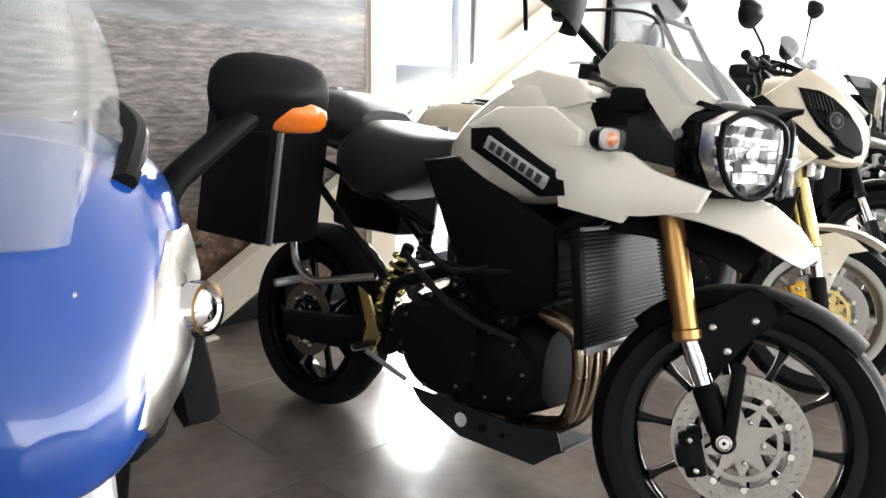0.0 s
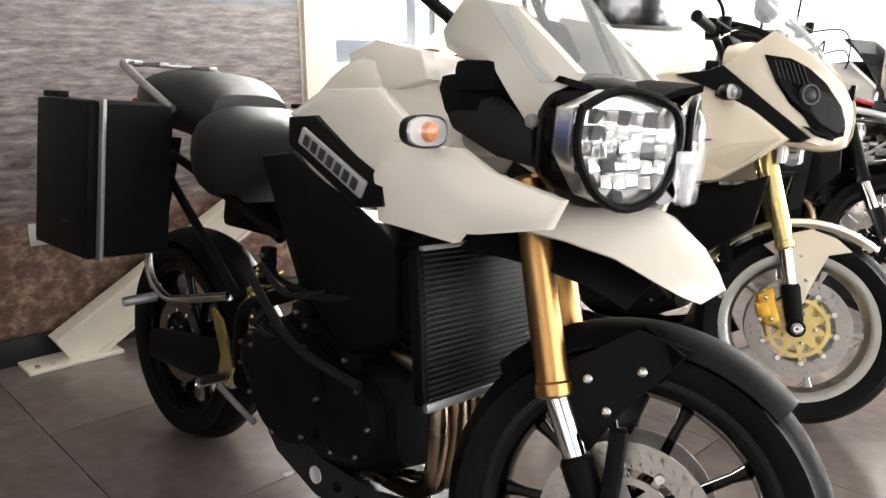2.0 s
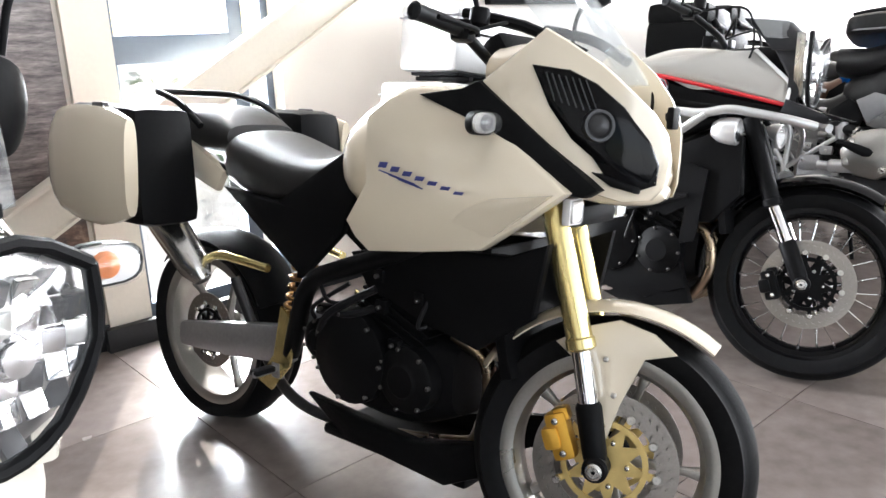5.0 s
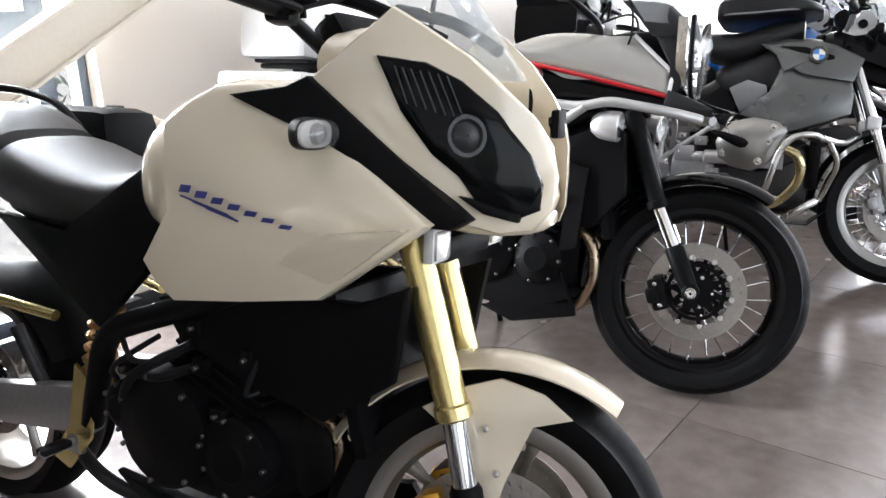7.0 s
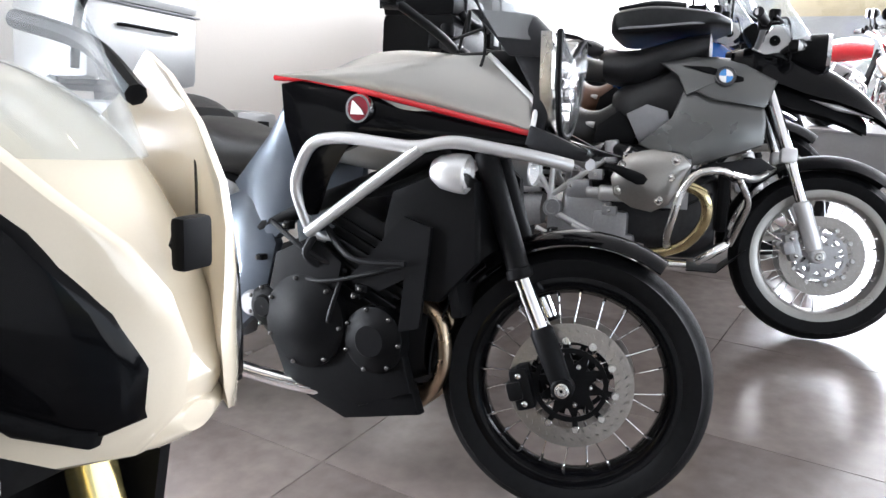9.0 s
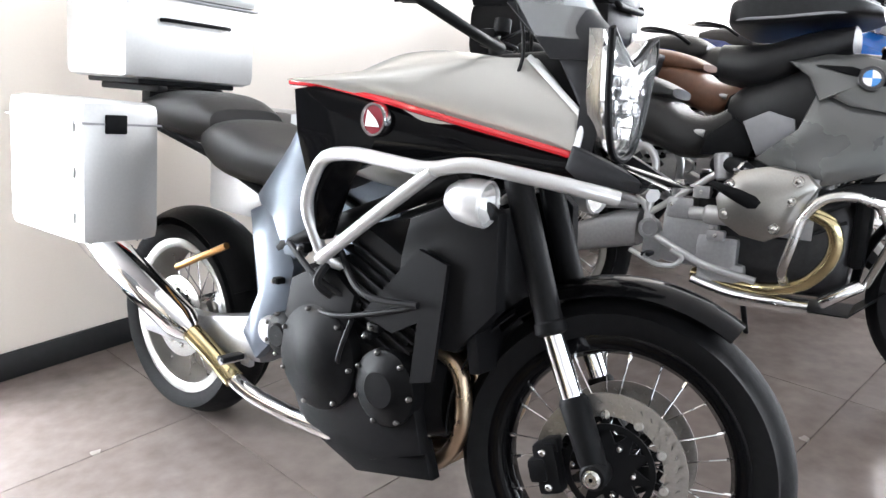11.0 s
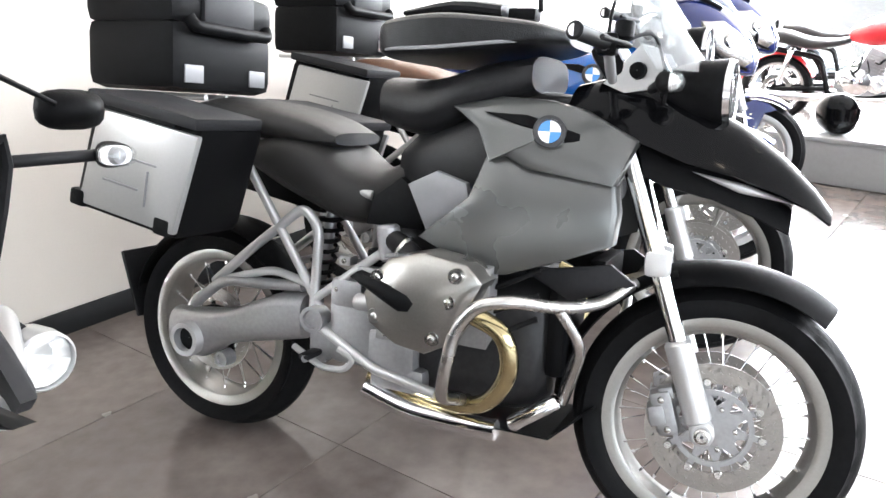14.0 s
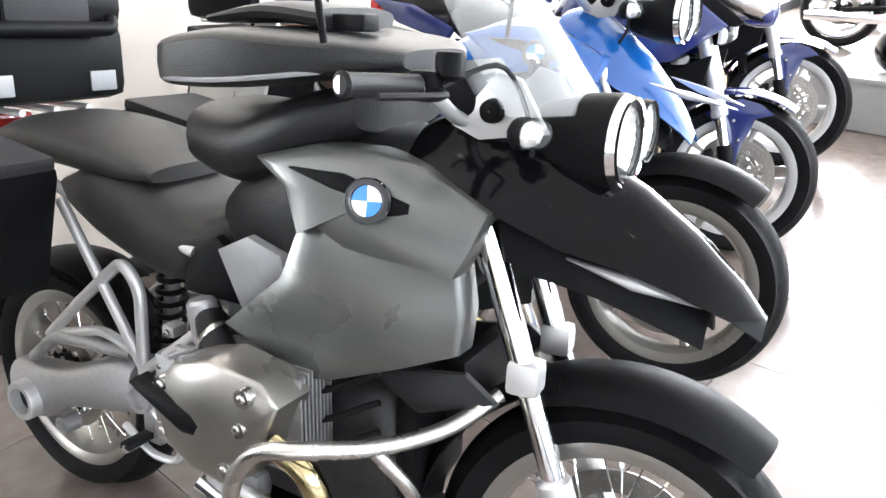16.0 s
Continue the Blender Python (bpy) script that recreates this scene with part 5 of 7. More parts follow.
    spring = part("shock_absorber", rod((0.40, -0.06, 0.38), (0.465, -0.06, 0.64), 0.018, 12), "black_metal", b)
    part("spring", coil((0.40, -0.06, 0.40), (0.46, -0.06, 0.61), 0.033, 0.007, 7), "gold", spring)
    part("rear_hugger", arc_fender(0.0, 0.315, 0.335, 25, 140, 0.095, 0.03, tip=0.8), "black_plastic", b)
    side_stand(b, (0.5, 0.13, 0.28), (0.56, 0.31, 0.06))
    # tank and wide side fairing
    part("tank", smooth_hull([(0.66, 0.84, 0.98, 0.12, 2.6), (0.74, 0.80, 1.07, 0.18, 2.6), (0.88, 0.78, 1.13, 0.215, 2.6), (1.02, 0.80, 1.12, 0.20, 2.6), (1.12, 0.86, 1.08, 0.15, 2.6)], 26, 5), body, b)
    pair("side_fairing", panel([(0.862, 1.048), (0.906, 1.08), (0.973, 1.115), (1.056, 1.118), (1.145, 1.084), (1.26, 0.998), (1.372, 0.913), (1.28, 0.842), (1.192, 0.776), (1.04, 0.752), (0.894, 0.735), (0.85, 0.765), (0.821, 0.80), (0.872, 0.893), (0.861, 0.977)], 0.226, 0.028, 0.03, dx=-0.10, dz=-0.08, ctr=(1.06, 0.93)), body, b)
    if lamp == "smoked":
        pair("fairing_lower_facet", panel([(0.876, 0.768), (1.088, 0.833), (1.215, 0.890), (1.355, 0.910), (1.19, 0.786), (1.04, 0.762), (0.90, 0.744)], 0.240, 0.008, 0.012, dx=-0.12, dz=0.2), body, b)
    logo = [block(0.945 + 0.034 * i, 0, 0.942 - 0.0075 * i, 0.024, 0.002, 0.013 - 0.001 * i, 0.0006, 1.0, 0.006) for i in range(7)]
    for i, g in enumerate(logo):
        part("logo_bar", moved(g, pose(0, -0.2735 + 0.0022 * i, 0)), "decal_blue", b)
    for i in range(3):
        part("logo_stroke", moved(block(0, 0, 0, 0.11 - 0.02 * i, 0.002, 0.003, 0), pose(0.99 + 0.02 * i, -0.273, 0.918 - 0.006 * i, 0, 12, 0)), "decal_blue", b)
    # nose fairing with the swept dark headlight
    nose_rows = [(1.15, 1.07, 1.25, 0.19, 2.6), (1.22, 1.00, 1.255, 0.19, 2.6), (1.32, 0.94, 1.22, 0.165, 2.5), (1.40, 0.905, 1.16, 0.128, 2.4), (1.46, 0.895, 1.09, 0.095, 2.2), (1.50, 0.905, 1.02, 0.055, 2), (1.515, 0.94, 0.985, 0.02, 2)]
    cheek = hull_side(nose_rows)
    if lamp == "smoked":
        # flat-sided shells that meet at a keel, over a slimmer core
        def cheek(x, z):
            for (xa, wa), (xb, wb) in zip(NOSE_WIDTH, NOSE_WIDTH[1:]):
                if x <= xb or xb == NOSE_WIDTH[-1][0]:
                    return max(0.004, wa + (wb - wa) * (x - xa) / (xb - xa))
        pair("nose_shell", panel([(1.150, 1.129), (1.231, 1.189), (1.289, 1.238), (1.329, 1.215), (1.399, 1.167), (1.455, 1.112), (1.487, 1.075), (1.505, 1.035), (1.512, 0.985), (1.508, 0.935), (1.490, 0.903), (1.449, 0.897), (1.396, 0.912), (1.303, 1.000)], 0, 0.004, 0.012, ctr=(1.38, 1.06), on=cheek), body, b)
        core = [(x - 0.012, lo + 0.012, hi - 0.03, w * 0.86, 2.2) for x, lo, hi, w, q in nose_rows]
        part("nose_core", smooth_hull(core, 30, 5), body, b)
        part("chin", smooth_hull([(1.30, 0.895, 0.955, 0.14, 2.4), (1.40, 0.882, 0.945, 0.115, 2.4), (1.47, 0.888, 0.94, 0.07, 2.2), (1.50, 0.905, 0.93, 0.02, 2)], 22, 4), body, b)
    else:
        part("nose_fairing", smooth_hull(nose_rows, 30, 5), body, b)
    pair("black_cheek", panel([(1.017, 1.100), (1.117, 1.115), (1.155, 1.132), (1.319, 1.003), (1.422, 0.922), (1.396, 0.905), (1.344, 0.906), (1.240, 0.980), (1.117, 1.080)], 0.197, 0.008, 0.03, dx=-0.2), "black_plastic", b)
    lens_edge = [(1.270, 1.166), (1.343, 1.157), (1.392, 1.131), (1.441, 1.087), (1.484, 1.023), (1.500, 0.976), (1.498, 0.935), (1.476, 0.924), (1.419, 0.948), (1.395, 0.985), (1.355, 1.020), (1.310, 1.084)] if lamp == "smoked" else [(1.27, 1.13), (1.36, 1.135), (1.43, 1.085), (1.478, 1.02), (1.495, 0.96), (1.46, 0.93), (1.39, 0.925), (1.32, 0.95), (1.27, 1.0)]
    pair("headlight", panel(lens_edge, 0, 0.008, 0.02, ctr=(1.37, 1.05) if lamp == "smoked" else (1.38, 1.0), on=lambda x, z: cheek(x, z) + 0.008), "black_gloss" if lamp == "smoked" else "steel", b, "swept headlight lens")
    pair("projector", turned([(0.001, 0.008), (0.014, 0.006), (0.022, 0.0), (0.026, 0.004), (0.032, 0.004), (0.034, -0.01)], (1.408, -0.148, 1.05), (0.75, -0.65, 0.1), 22), "dark_cast" if lamp == "smoked" else "chrome", b)
    if lamp == "smoked":
        for i in range(7):
            pair("reflector_rib", tube([(1.305 + 0.012 * i, -(cheek(1.305 + 0.012 * i, 1.1) + 0.018), 1.150 - 0.002 * i), (1.325 + 0.013 * i, -(cheek(1.325 + 0.013 * i, 1.1) + 0.018), 1.095 - 0.004 * i)], 0.0016, 6), "dark_cast", b)
    pair("air_slot", panel([(1.395, 0.957), (1.42, 0.952), (1.478, 0.930), (1.475, 0.917), (1.43, 0.930)], 0, 0.004, 0.01, on=lambda x, z: cheek(x, z) + 0.012), "black_plastic", b)
    if not nose_drop:
        part("nose_badge", joined(turned([(0.001, 0.008), (0.013, 0.007), (0.016, 0.002), (0.016, -0.006)], (1.494, 0.0, 1.068), (0.85, 0, 0.4), 6), block(1.498, 0.0, 1.070, 0.016, 0.036, 0.046, 0.006)), "black_plastic", b)
    screen(b, [bow(1.435 - 0.26 * t - 0.05 * t * t, 1.135 + 0.36 * t, 0.075 + 0.20 * t - 0.16 * t * t, 0.10) for t in [i / 7 for i in range(8)]])
    pair("screen_edge", tube(spline([(1.08, -0.17, 1.275), (1.22, -0.15, 1.245), (1.34, -0.10, 1.19)], 5), 0.012, 8), "black_plastic", b)
    part("dashboard", moved(block(0, 0, 0, 0.06, 0.22, 0.1, 0.02), pose(1.13, 0, 1.19, 0, -35, 0)), "black_plastic", b)
    for s in (-1, 1):
        if steer:
            indicator(b, (1.215, s * 0.255, 1.045), size=0.95, stalk_to=(1.14, s * 0.2, 1.04), bulb="grey_trim")
        spot = part("reflector_lamp", block(1.345, s * 0.105, 0.868, 0.02, 0.05, 0.05, 0.008), "reflector", b)
        part("rim", block(1.339, s * 0.105, 0.868, 0.02, 0.058, 0.058, 0.006), "badge_white", spot)
        r0, r1 = mirrors
        mirror(b, (r0[0], s * r0[1], r0[2]), (r1[0], s * r1[1], r1[2]), s * amber, size=1.0 + 0.2 * amber)
    part("lower_yoke_cover", block(1.31, 0, 0.855, 0.08, 0.19, 0.05, 0.02), "black_plastic", b)
    handlebar(b, 1.09, 1.20 - 2 * nose_drop, 0.05, 0.38, 0.09, S)
    # seats
    part("rider_seat", smooth_hull([(0.16, 0.84, 0.95, 0.12, 3), (0.24, 0.80, 0.985, 0.16, 3), (0.40, 0.78, 0.945, 0.165, 3), (0.56, 0.80, 0.925, 0.14, 2.8), (0.68, 0.84, 0.985, 0.10, 2.6), (0.74, 0.9, 1.03, 0.08, 2.6)], 22, 4), "vinyl", b, "black vinyl rider seat")
    part("pillion_seat", smooth_hull([(-0.20, 0.95, 1.03, 0.10, 3), (-0.08, 0.92, 1.055, 0.14, 3), (0.08, 0.90, 1.05, 0.15, 3), (0.19, 0.92, 1.00, 0.13, 3)], 22, 4), "vinyl", b, "black vinyl pillion seat")
    pair("seat_side_panel", panel([(0.20, 0.82), (0.45, 0.80), (0.72, 0.96), (0.78, 0.92), (0.70, 0.74), (0.55, 0.60), (0.45, 0.66)], 0.155, 0.012, 0.02, ctr=(0.55, 0.78)), "black_plastic", b)
    pair("tail_panel", panel([(-0.25, 0.99), (0.0, 0.96), (0.2, 0.86), (0.16, 0.80), (-0.1, 0.88)], 0.15, 0.012, 0.02), body, b)
    part("grab_rail", tube(bent([(0.10, -0.16, 0.99), (0.0, -0.165, 1.06), (-0.15, -0.15, 1.09), (-0.25, -0.06, 1.09), (-0.25, 0.06, 1.09), (-0.15, 0.15, 1.09), (0.0, 0.165, 1.06), (0.10, 0.16, 0.99)], 0.05), 0.011, 10), "black_metal", b)
    part("tail_lamp", block(-0.27, 0, 0.95, 0.05, 0.18, 0.06, 0.015), "red_lens", b)
    if cases:
        for s in (-1, 1):
            case = part("pannier", block(-0.05, s * 0.30, 0.875, 0.44, 0.20, 0.34, 0.045, 0.96, -0.03), "black_plastic", b, "black pannier with white outer lid")
            part("lid", smooth_hull([(-0.30, 0.79, 0.95, 0.02, 3, s * 0.41), (-0.22, 0.72, 1.03, 0.035, 3.2, s * 0.412), (0.0, 0.70, 1.04, 0.035, 3.4, s * 0.412), (0.14, 0.74, 1.01, 0.02, 3, s * 0.41)], 18, 3), body, case)
            part("hinge", block(-0.05, s * 0.39, 1.04, 0.06, 0.02, 0.02, 0.004), "badge_grey", case)
    for c in b.children:
        if c.name.split(".")[0] in ("nose_fairing", "nose_shell", "nose_core", "chin", "headlight", "projector", "air_slot", "nose_badge", "windscreen", "screen_edge", "black_cheek", "dashboard"):
            c.location.z -= nose_drop
            c.scale.y = 1 + 2.6 * nose_drop
    return b


def black_silver_adventure(m):
    b = thing("motorcycle", m, "black and silver adventure motorcycle with steel crash bars and aluminium cases", "motorcycle", "motorcycles along the wall")
    S = steering(1.16, 0.9, 14)
    wheel(b, "front_wheel", 1.435, 0.345, 0.12, "black_gloss", "wire", S, 0.002, carrier="black_metal", spokes=24, spoke_mat="chrome", hub_mat="black_metal")
    wheel(b, "rear_wheel", -0.05, 0.325, 0.16, "rim_metal", "wire", None, 0.002, both=False, spokes=24, disc_r=0.13)
    for s in (-1, 1):
        fork(b, (1.178, 0.885), (1.285, 0.615), (1.42, 0.345), s * 0.11, 0.029, 0.0225, ("black_metal", "chrome", "black_metal"), S)
        caliper(b, 1.32, 0.325, s * 0.085, "black_metal", S, -20)
    fen = part("front_mudguard", arc_fender(1.435, 0.345, 0.385, 58, 140, 0.078, 0.035, tip=0.6), "black_gloss", b, "gloss black front mudguard", xf=S)
    part("mudguard_tail", arc_fender(1.435, 0.345, 0.378, 132, 185, 0.075, 0.015, tip=0.7), "black_plastic", fen, xf=S)
    engine(b, 0.80, 0.47, 0.60, 0.46, 0.19, "black_plastic", 11, cover="black_plastic")
    for s in (-1, 1):
        part("engine_cover", panel([(0.62, 0.60), (0.74, 0.66), (0.84, 0.60), (0.82, 0.50), (0.70, 0.44), (0.60, 0.50)], 0.19, 0.008, 0.04), "black_metal", b, xf=Matrix.Diagonal((1, -s, 1, 1)))
        part("frame_plate", panel([(0.42, 0.74), (0.52, 0.78), (0.60, 0.62), (0.56, 0.44), (0.46, 0.34), (0.40, 0.40), (0.46, 0.52)], 0.165, 0.012, 0.03, ctr=(0.50, 0.55)), "bluegrey", b, xf=Matrix.Diagonal((1, -s, 1, 1)))
        part("cylinder_guard", plate([(0.86, 0.56), (1.02, 0.74), (1.10, 0.72), (1.08, 0.46), (1.02, 0.44), (1.03, 0.58), (0.96, 0.54)], s * 0.19, 0.012), "black_plastic", b)
    pair("radiator_shroud", panel([(0.97, 0.80), (1.15, 0.88), (1.20, 0.84), (1.215, 0.64), (1.12, 0.53), (0.98, 0.52), (0.93, 0.62)], 0.165, 0.008, 0.03), "black_plastic", b)
    pair("lower_cowl", panel([(0.62, 0.33), (0.82, 0.42), (1.02, 0.40), (1.06, 0.28), (0.90, 0.21), (0.68, 0.23)], 0.175, 0.012, 0.03), "black_plastic", b)
    part("pivot_cap", turned([(0.001, 0.012), (0.03, 0.012), (0.036, 0.006), (0.04, -0.01)], (0.53, -0.18, 0.44), (0, -1, 0), 22), "silver_dull", b)
    part("radiator", moved(block(0, 0, 0, 0.03, 0.32, 0.34, 0.006), pose(1.13, 0, 0.66, 0, -14, 0)), "black_plastic", b)
    for y in (-0.12, -0.06, 0.06, 0.12):
        part("exhaust_header", tube(spline([(1.0, y, 0.52), (1.10, y, 0.48), (1.12, y, 0.34), (1.02, y * 0.8, 0.22), (0.8, -0.10, 0.19)], 6), 0.02, 12), "heat_steel", b)
    part("exhaust_pipe", tube(spline([(1.0, -0.1, 0.24), (0.77, -0.15, 0.225), (0.5, -0.17, 0.235), (0.38, -0.18, 0.27)], 6), 0.023, 14), "chrome", b)
    part("exhaust_link", tube(spline([(0.39, -0.18, 0.265), (0.30, -0.19, 0.32), (0.2, -0.2, 0.37)], 6), 0.028, 14), "brass_steel", b)
    part("muffler", tube([(0.22, -0.2, 0.36), (0.18, -0.205, 0.38), (-0.05, -0.22, 0.475), (-0.27, -0.235, 0.57), (-0.30, -0.235, 0.585)], [0.03, 0.05, 0.058, 0.056, 0.04], 18), "chrome", b, "chrome muffler")
    part("belly_guard", joined(*both(panel([(0.58, 0.36), (0.80, 0.38), (1.05, 0.30), (1.08, 0.22), (0.85, 0.16), (0.65, 0.22)], 0.16, 0.02, 0.03))), "black_plastic", b)
    for s in (-1, 1):
        part("swingarm", hull([(-0.1, 0.28, 0.38, 0.03, 4, s * 0.13), (0.2, 0.29, 0.40, 0.035, 4, s * 0.13), (0.46, 0.32, 0.46, 0.05, 4, s * 0.11)], 12), "silver_dull", b)
        part("frame_beam", tube(bent([(1.10, s * 0.07, 0.92), (0.86, s * 0.15, 0.80), (0.52, s * 0.15, 0.66), (0.48, s * 0.14, 0.40)], 0.07), 0.024, 12), "black_metal", b)
        part("subframe_tube", tube(bent([(0.54, s * 0.12, 0.74), (0.2, s * 0.13, 0.86), (-0.28, s * 0.12, 0.96)], 0.05), 0.013, 10), "black_metal", b)
        part("gold_stay", tube([(0.30, s * 0.15, 0.62), (0.08, s * 0.16, 0.52)], 0.010, 8), "gold", b)
    footrest(b, 0.40, 0.33, 0.15)
    part("rear_hugger", arc_fender(-0.05, 0.325, 0.345, 25, 140, 0.085, 0.03, tip=0.8), "black_plastic", b)
    part("side_stand", rod((0.58, 0.14, 0.3), (0.61, 0.25, 0.02), 0.011, 10), "black_metal", b)
    part("stand_foot", turned([(0.001, 0.012), (0.026, 0.01), (0.03, 0.004), (0.03, 0.0)], (0.61, 0.25, 0.002), (0, 0, 1), 14), "black_metal", b)
    # steel crash bars and fog lamps
    for s in (-1, 1):
        bar = part("crash_bar", tube(bent([(0.80, s * 0.13, 0.65), (0.745, s * 0.20, 0.665), (0.709, s * 0.24, 0.80), (0.767, s * 0.245, 0.915), (0.862, s * 0.245, 0.93), (1.075, s * 0.24, 0.915), (1.161, s * 0.23, 0.938), (1.34, s * 0.14, 0.912), (1.41, s * 0.08, 0.895)], 0.05), 0.0155, 14), "silver", b, "silver tubular crash bar")
        part("brace_bar", tube(bent([(0.745, s * 0.215, 0.672), (0.935, s * 0.24, 0.805), (1.085, s * 0.24, 0.915)], 0.05), 0.0155, 14), "silver", bar)
        fy = -0.195 if s < 0 else 0.27
        lamp = part("fog_lamp", turned([(0.001, -0.085), (0.026, -0.08), (0.043, -0.055), (0.048, -0.02), (0.048, 0.006), (0.044, 0.01), (0.044, 0.0)], (1.185, fy, 0.86), (0.93, s * -0.1, -0.05), 24), "silver", b, "silver bullet fog lamp")
        part("lens", turned([(0.001, 0.010), (0.025, 0.008), (0.044, 0.002)], (1.185, fy, 0.86), (0.93, s * -0.1, -0.05), 22), "lens", lamp)
        part("bowl", turned([(0.001, -0.03), (0.025, -0.02), (0.043, 0.0)], (1.185, fy, 0.86), (0.93, s * -0.1, -0.05), 14), "reflector", lamp, soft=10)
        part("lamp_clamp", rod((1.145, fy, 0.89), (1.12, s * 0.22, 0.94), 0.012), "black_metal", lamp)
    # tank, wing-like side panels
    part("tank", smooth_hull([(0.60, 0.90, 1.02, 0.11, 2.6), (0.68, 0.86, 1.10, 0.15, 2.6), (0.84, 0.84, 1.16, 0.175, 2.6), (0.98, 0.86, 1.165, 0.15, 2.6), (1.12, 0.92, 1.15, 0.09, 2.6)], 26, 5), "titan_paint", b, "silver fuel tank")
    pair("side_panel", panel([(0.665, 1.056), (0.71, 1.066), (0.80, 1.062), (1.10, 1.01), (1.30, 0.972), (1.50, 0.922), (1.40, 0.915), (1.08, 0.905), (0.86, 0.91), (0.80, 0.88), (0.755, 0.72), (0.72, 0.71), (0.705, 0.86), (0.675, 0.96)], 0.172, 0.02, 0.03, dx=-0.34, ctr=(0.88, 0.96)), "black_gloss", b, "gloss black side panel")
    pair("silver_wing", panel([(0.66, 1.075), (0.84, 1.108), (1.02, 1.145), (1.165, 1.155), (1.292, 1.04), (1.294, 0.970), (1.02, 1.025), (0.74, 1.068)], 0.135, 0.018, 0.02, dx=-0.40, dz=-0.3, ctr=(0.98, 1.09)), "titan_paint", b, "silver wing panel")
    part("wing_edge", tube(bent([(1.165, -0.055, 1.155), (1.294, -0.032, 1.04), (1.296, -0.058, 0.970)], 0.02), 0.007, 8), "badge_white", b)
    pair("red_stripe", tube(spline([(0.63, -0.225, 1.072), (0.78, -0.208, 1.064), (1.0, -0.165, 1.025), (1.296, -0.055, 0.964)], 5), 0.0075, 8), "red", b, "thin red stripe")
    emblem = part("round_emblem", turned([(0.001, 0.004), (0.030, 0.004), (0.031, 0.007), (0.036, 0.007), (0.038, 0.0), (0.038, -0.01)], (0.88, -0.200, 1.003), (0, -1, 0), 28), "chrome", b)
    part("emblem_face", turned([(0.001, 0.001), (0.03, 0.0)], (0.88, -0.2045, 1.003), (0, -1, 0), 24), "dark_red", emblem)
    part("emblem_mark", plate([(0.86, 0.988), (0.90, 0.988), (0.89, 1.003), (0.865, 1.023)], -0.209, 0.003), "badge_white", emblem)
    # gloss black knee panels: the sky's blue-grey reflection is put into their colour
    pair("knee_panel", panel([(0.44, 0.78), (0.56, 0.92), (0.64, 1.05), (0.70, 0.97), (0.68, 0.72), (0.56, 0.60)], 0.16, 0.02, 0.03), "bluegrey", b)
    # nose: stacked headlight, smoked peak, screen
    part("nose", smooth_hull([(1.04, 1.02, 1.16, 0.05, 2.6), (1.15, 0.98, 1.17, 0.045, 2.6), (1.27, 0.96, 1.17, 0.05, 2.6), (1.37, 0.94, 1.10, 0.06, 2.4)], 26, 4), "black_plastic", b)
    pair("nose_side", panel([(1.27, 1.17), (1.32, 1.19), (1.37, 1.13), (1.38, 1.03), (1.36, 0.96), (1.335, 0.97), (1.335, 1.06)], 0.065, 0.012, 0.02, dx=-0.15, ctr=(1.34, 1.08)), "grey_plastic", b)
    faceted_lamp(b, [(-0.10, 1.21), (0.0, 1.15), (0.10, 1.21), (0.085, 1.08), (0.05, 0.985), (0.0, 0.962), (-0.05, 0.985), (-0.085, 1.08)], 1.385, 0.0, 0.0, 1.065, 0.075)
    pair("lower_wing", panel([(1.345, 0.985), (1.40, 0.966), (1.50, 0.925), (1.48, 0.905), (1.36, 0.92), (1.335, 0.94)], 0.09, 0.012, 0.02, dx=-0.2), "grey_plastic", b)
    screen(b, [bow(1.35 - 0.22 * t, 1.19 + 0.30 * t, 0.14 + 0.03 * t - 0.06 * t * t, 0.09) for t in [i / 6 for i in range(7)]])
    part("screen_peak", sheet([bow(1.40, 1.15, 0.11, 0.12), bow(1.36, 1.20, 0.125, 0.12), bow(1.30, 1.255, 0.13, 0.12)], 0.006), "grey_plastic", b)
    handlebar(b, 1.02, 1.24, 0.05, 0.38, 0.14, S)
    for s in (-1, 1):
        mirror(b, (0.96, s * 0.24, 1.24), (0.98, -0.27, 1.56) if s < 0 else (0.74, 0.62, 1.21), size=0.85)
    indicator(b, (1.06, 0.50, 1.15), size=0.8, stalk_to=(1.02, 0.26, 1.14), bulb="grey_trim")
    # seats and cases
    part("rider_seat", smooth_hull([(0.14, 0.84, 0.95, 0.13, 3), (0.26, 0.80, 0.965, 0.17, 3), (0.42, 0.79, 0.925, 0.17, 3), (0.56, 0.80, 0.93, 0.14, 2.8), (0.68, 0.86, 1.0, 0.10, 2.6)], 22, 4), "vinyl", b, "black vinyl rider seat")
    part("pillion_seat", smooth_hull([(-0.22, 0.93, 1.00, 0.11, 3), (-0.08, 0.90, 1.03, 0.15, 3), (0.08, 0.88, 1.03, 0.155, 3), (0.18, 0.90, 0.99, 0.13, 3)], 22, 4), "vinyl", b, "black vinyl pillion seat")
    for s in (-1, 1):
        case = part("pannier", block(-0.12, s * 0.34, 0.80, 0.44, 0.22, 0.38, 0.03), "case_alu", b, "silver hard pannier with pressed ribs")
        for dz in (-0.12, 0.0, 0.12):
            part("rib", block(-0.12, s * 0.452, 0.80 + dz, 0.36, 0.008, 0.03, 0.004), "case_alu", case)
        part("lid_seam", block(-0.12, s * 0.34, 0.93, 0.446, 0.226, 0.006, 0.002), "grey_trim", case)
        part("latch", block(0.10, s * 0.36, 0.93, 0.012, 0.06, 0.05, 0.004), "black_plastic", case)
